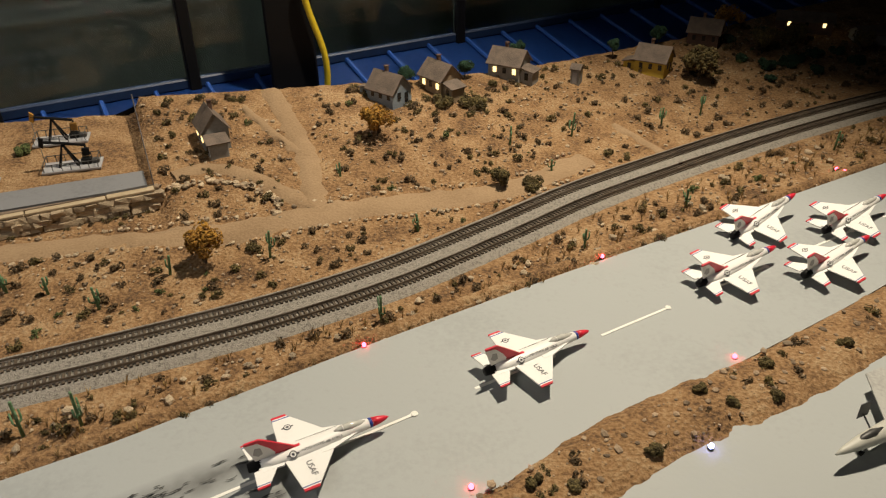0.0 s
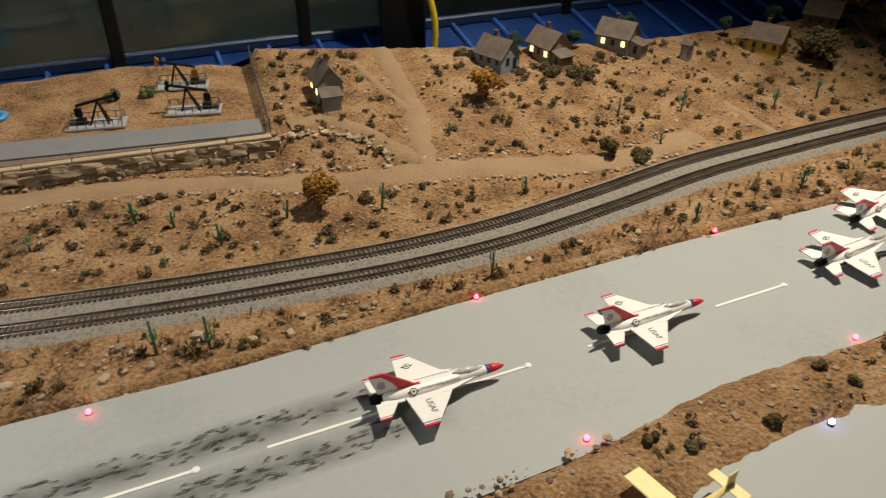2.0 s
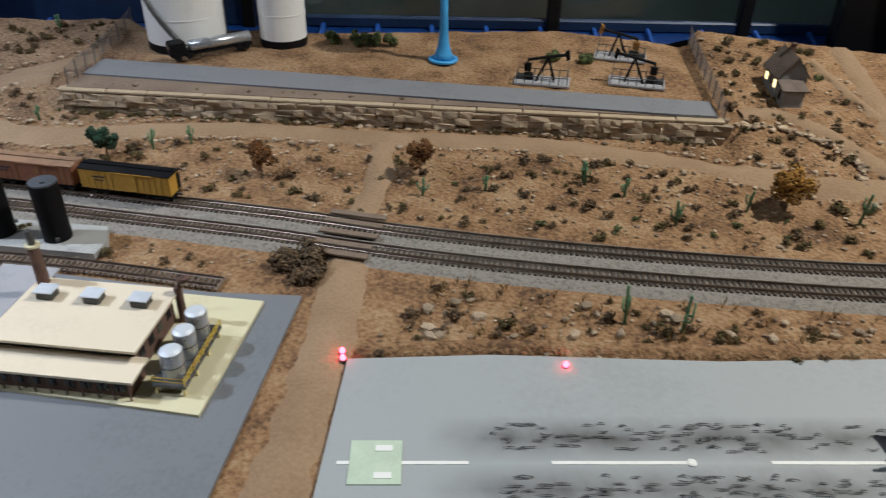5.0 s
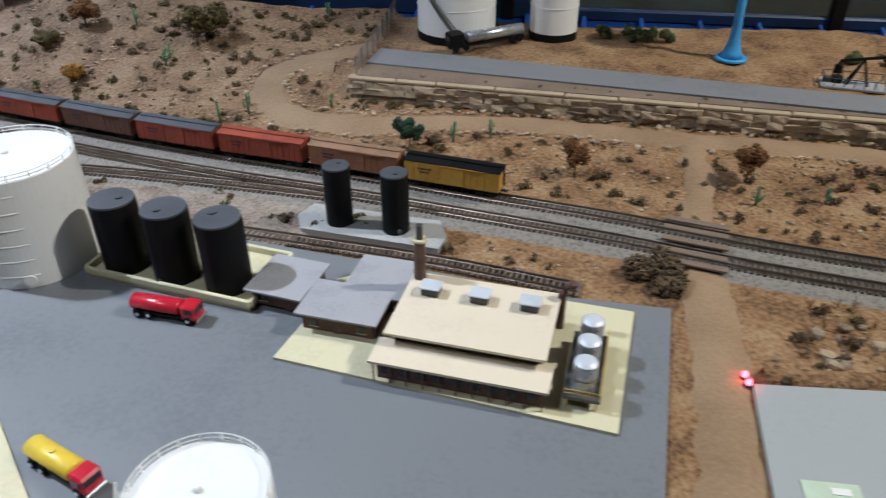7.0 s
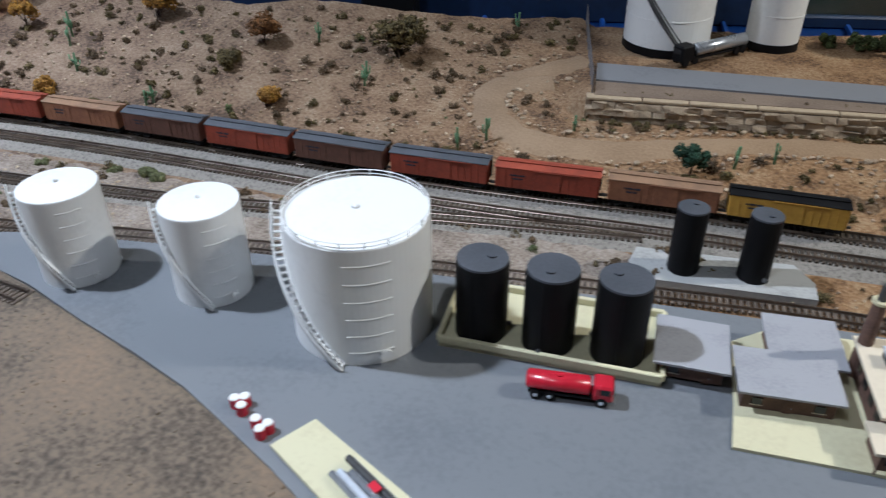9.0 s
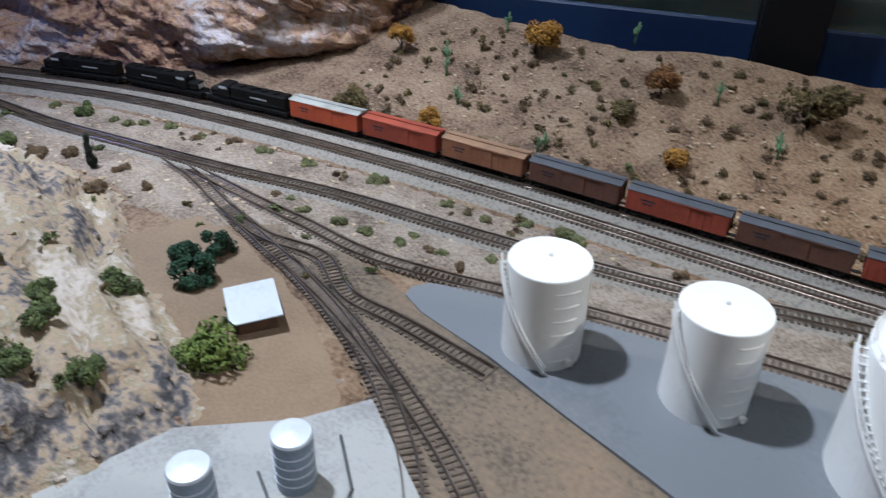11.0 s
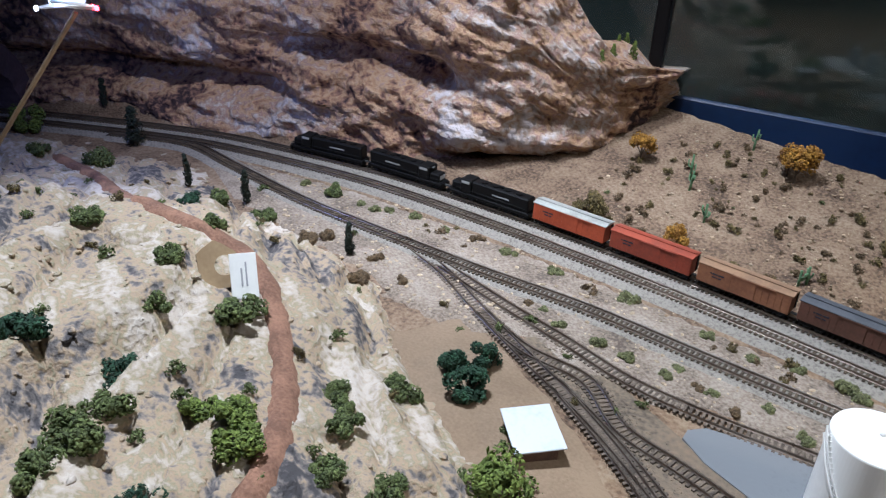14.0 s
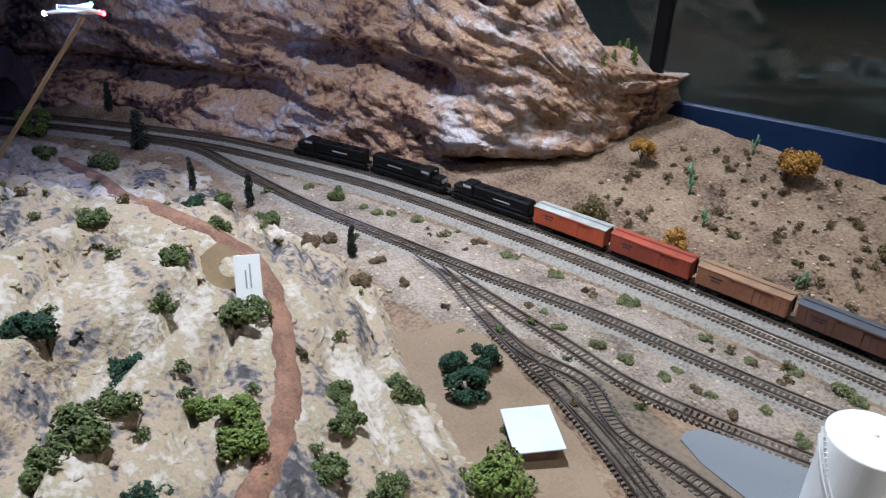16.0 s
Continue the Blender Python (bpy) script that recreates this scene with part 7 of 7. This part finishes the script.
def free_ground(x, y, gap=0.026):
    """Whether a small plant or stone may lie here: off roads, tracks, yard, terrace and runway."""
    d = float(north(x, y))
    if y > float(back_edge(x)) - 0.012 or -0.024 < d < 0.054:
        return False
    if np.hypot(*(ALL_ROAD - (x, y)).T).min() < gap:
        return False
    u = (x - WALL_A.x) * WALL_WAY.x + (y - WALL_A.y) * WALL_WAY.y
    v = -(x - WALL_A.x) * WALL_WAY.y + (y - WALL_A.y) * WALL_WAY.x
    if -0.01 < u < WALL_LONG + 0.01 and v > -0.008:
        return False
    if d > 0:
        return x > -1.30 or d < 0.06
    r = Vector((x + 0.209, y - 0.3645, 0))
    n, s = r.dot(RN), r.dot(RW)
    if s > -0.01 and x > -0.25:
        return n > 0.082 or -0.114 < n < -0.084 and s > 0.42
    if -0.50 < x < -0.25:
        return d > -0.06 and x < -0.37
    if x < -0.5:
        return d > -0.052
    return False



def lift(x, y):
    """The ground with the berm's height on it."""
    r = Vector((x + 0.209, y - 0.3645, 0))
    return on(x, y) + (0.0052 if -0.118 < r.dot(RN) < -0.08 and r.dot(RW) > 0.4 else 0.0)


rng = random.Random(5)
scrub = []
for k in range(10):
    V, F = leaves(blob_list(k + 300, 4, 0.0030, 0.001, 0.0034, 0.0026), 26, 0.0011, k)
    scrub.append((mesh_of("scrub", V, F, (OLIVE, DRYBUSH, OLIVE, GREEN, DRYBUSH)[k % 5]), ("low olive desert scrub", "low dry brown desert scrub", "low olive desert scrub", "low green desert scrub", "low dry brown desert scrub")[k % 5]))
made, rest = 0, {OLIVE: ([], []), DRYBUSH: ([], [])}
while made < 1550:
    x, y = rng.uniform(-1.32, 0.85), rng.uniform(0.1, 1.5)
    if not free_ground(x, y):
        continue
    me, label = rng.choice(scrub)
    q = 0.35 + 1.05 * rng.random() ** 1.5
    m = pose(x, y, lift(x, y) - 0.0008, 0, 0, rng.uniform(0, 360)) @ Matrix.Diagonal((q, q, q, 1))
    if made < 250:
        s = tagged(new("desert_scrub", me), label, "shrub", "desert scrub")
        s.matrix_basis = m
    else:
        rest_V, rest_F = rest[OLIVE if made % 5 < 2 else DRYBUSH]
        n = len(rest_V)
        rest_V += [m @ v.co for v in me.vertices]
        rest_F += [tuple(i + n for i in p.vertices) for p in me.polygons]
    made += 1
for k in range(150):    # along the retaining wall
    p = WALL_A + WALL_WAY * rng.uniform(0, WALL_LONG) + NW * rng.choice((-0.012, -0.009, 0.0, 0.012))
    me = rng.choice(scrub)[0]
    q = rng.uniform(0.4, 0.9)
    m = pose(p.x, p.y, on(p.x, p.y) - 0.0008, 0, 0, rng.uniform(0, 360)) @ Matrix.Diagonal((q, q, q, 1))
    rest_V, rest_F = rest[OLIVE if k % 3 else DRYBUSH]
    n = len(rest_V)
    rest_V += [m @ v.co for v in me.vertices]
    rest_F += [tuple(i + n for i in f.vertices) for f in me.polygons]
raw("low_scrub", *rest[OLIVE], OLIVE, None, "many small olive desert scrub tufts", "scrub", "stuff")
raw("low_scrub", *rest[DRYBUSH], DRYBUSH, None, "many small dry brown desert scrub tufts", "scrub", "stuff")
for k in range(70):     # scrub on the rocky slope and by the tracks
    x, y = rng.uniform(-1.5, -0.98), rng.uniform(-0.25, 0.16)
    me, label = scrub[rng.choice((0, 3, 3, 8))]
    if float(north(x, y)) > -0.03 or abs(float(hill_height(x, y))) < 0.012:
        continue
    s = tagged(new("desert_scrub", me), label, "shrub", "desert scrub")
    q = rng.uniform(0.6, 1.2)
    s.matrix_basis = pose(x, y, on(x, y) + 0.001, 0, 0, rng.uniform(0, 360)) @ Matrix.Diagonal((q, q, q, 1))


def stone_shape(seed):
    bm = bmesh.new()
    bmesh.ops.create_icosphere(bm, subdivisions=1, radius=1)
    r = random.Random(seed)
    for v in bm.verts:
        v.co *= r.uniform(0.7, 1.15)
        v.co.z *= 0.7
    out = [v.co.copy() for v in bm.verts], [tuple(v.index for v in f.verts) for f in bm.faces]
    bm.free()
    return out


SHAPES = [stone_shape(k) for k in range(6)]


def stones(name, spots, label, material=STONE):
    V, F = [], []
    for x, y, z, r in spots:
        sv, sf = SHAPES[rng.randrange(6)]
        q = rng.uniform(0, 6.28)
        n = len(V)
        ca, sa, fx = math.cos(q), math.sin(q), rng.uniform(0.7, 1.4)
        V += [(x + r * (ca * v.x * fx - sa * v.y), y + r * (sa * v.x * fx + ca * v.y), z + r * v.z) for v in sv]
        F += [tuple(i + n for i in f) for f in sf]
    return raw(name, V, F, material, None, label, "stones", "stuff")


spots = []
while len(spots) < 9500:
    x, y = rng.uniform(-1.32, 0.9), rng.uniform(0.1, 1.5)
    if free_ground(x, y, 0.02):
        r = 0.0005 + 0.0019 * rng.random() ** 3
        spots.append((x, y, lift(x, y) - 0.0003, r))
stones("pebbles", spots[:6500], "scattered tan pebbles on the desert ground")
stones("pale_pebbles", spots[6500:], "scattered cream pebbles on the desert ground", CREAMSTONE)
spots = []
for k in range(2600):
    x = rng.uniform(-1.1, -0.5)
    y = rng.uniform(0.105 - 0.42 * max(0, x + 1.0), 0.14 - 0.25 * max(0, x + 0.66))
    spots.append((x, y, 0.0004, 0.0004 + 0.0011 * rng.random() ** 3))
stones("yard_clods", spots, "loose brown clods on the yard soil", BROWN)
spots = []
for c, w in zip(ROADS, (0.021, 0.017, 0.014)):
    for side in (-1, 1):
        for x, y in offset(curve(c[::4], 0.0042), side * w):
            if rng.random() < (0.80 if c is ROADS[0] else 0.3) + 0.3 * noise.noise((x * 30, y * 30, side)):
                x, y = x + rng.gauss(0, 0.0022), y + rng.gauss(0, 0.0022)
                spots.append((x, y, on(x, y) + 0.0003, 0.0009 + 0.0026 * rng.random() ** 1.6))
for x, y in curve([(-0.128, 0.872), (-0.08, 0.892), (-0.041, 0.886), (-0.008, 0.862), (-0.003, 0.838)], 0.0034):      # bank past the wall's end
    for k in range(2):
        x2, y2 = x + rng.gauss(0, 0.003), y + rng.gauss(0, 0.003)
        spots.append((x2, y2, on(x2, y2) + 0.001, rng.uniform(0.0016, 0.0040)))
stones("road_edge_stones", spots[::3], "rows of tan stones lining the dirt roads")
stones("road_edge_stones", [q for k, q in enumerate(spots) if k % 3], "rows of cream stones lining the dirt roads", CREAMSTONE)
spots = []
for k in range(4200):   # rubble on the rocky slope and along the cliff's foot
    x, y = rng.uniform(-1.6, -0.95), rng.uniform(-0.4, 0.05)
    h = float(hill_height(x, y))
    if h > 0.003:
        spots.append((x, y, on(x, y) - 0.0003, 0.0005 + 0.0032 * rng.random() ** 5))
stones("rock_rubble", spots, "pale rubble on the rocky slope", ROCKY)
spots = []
for k in range(650):    # on the berms
    s = rng.uniform(0.12, 1.1)
    p = Vector((-0.209, 0.3645, 0)) + RW * s + RN * rng.uniform(-0.118, -0.080)
    spots.append((p.x, p.y, on(p.x, p.y) + 0.0066, 0.0005 + 0.0030 * rng.random() ** 4))
stones("berm_stones", spots, "small stones on the sandy berm")
spots = []
for k in range(5200):   # loose stones on the western sidings
    x, y = rng.uniform(-1.6, -0.9), rng.uniform(0.0, 0.42)
    if -0.16 < float(north(x, y)) < -0.02 and float(hill_height(x, y)) < 0.004 and (x < -1.13 or y > 0.19 + 0.42 * (x + 0.98)):
        spots.append((x, y, 0.0008, 0.0005 + 0.0022 * rng.random() ** 4))
stones("siding_stones", spots, "loose pale stones on the siding gravel", CREAMSTONE)
for k in range(72):     # larger single rocks
    while True:
        x, y = rng.uniform(-0.3, 0.6), rng.uniform(0.45, 1.05)
        if free_ground(x, y) and -0.11 < float(north(x, y)) < -0.03:
            break
    sv, sf = SHAPES[k % 6]
    ob = raw("rock", sv, sf, CREAMSTONE, None, "rounded tan rock in the dry strip", "rock", group="rocks")
    q = rng.uniform(0.0022, 0.0048)
    ob.matrix_basis = pose(x, y, on(x, y) + 0.0008, 0, 0, rng.uniform(0, 360)) @ Matrix.Diagonal((q * 1.3, q, q, 1))
blades_V, blades_F = [], []
for k in range(330):    # dry grass tufts
    while True:
        x, y = rng.uniform(-0.3, 0.8), rng.uniform(0.42, 1.15)
        if free_ground(x, y) and -0.13 < float(north(x, y)) < -0.024:
            break
    z = on(x, y)
    for b in range(9):
        q, l, t = rng.uniform(0, 6.28), rng.uniform(0.004, 0.010), rng.uniform(0.0004, 0.0022)
        n = len(blades_V)
        dx, dy = math.cos(q), math.sin(q)
        blades_V += [(x + dy * 0.0003, y - dx * 0.0003, z - 0.0005), (x - dy * 0.0003, y + dx * 0.0003, z - 0.0005), (x + dx * t - dy * 0.0002, y + dy * t + dx * 0.0002, z + l * 0.6), (x + dx * t * 2, y + dy * t * 2, z + l)]
        blades_F += [(n, n + 1, n + 2), (n, n + 2, n + 3)]
raw("dry_grass", blades_V, blades_F, STRAW, None, "dry straw-coloured grass tufts beside the track", "grass", "stuff")
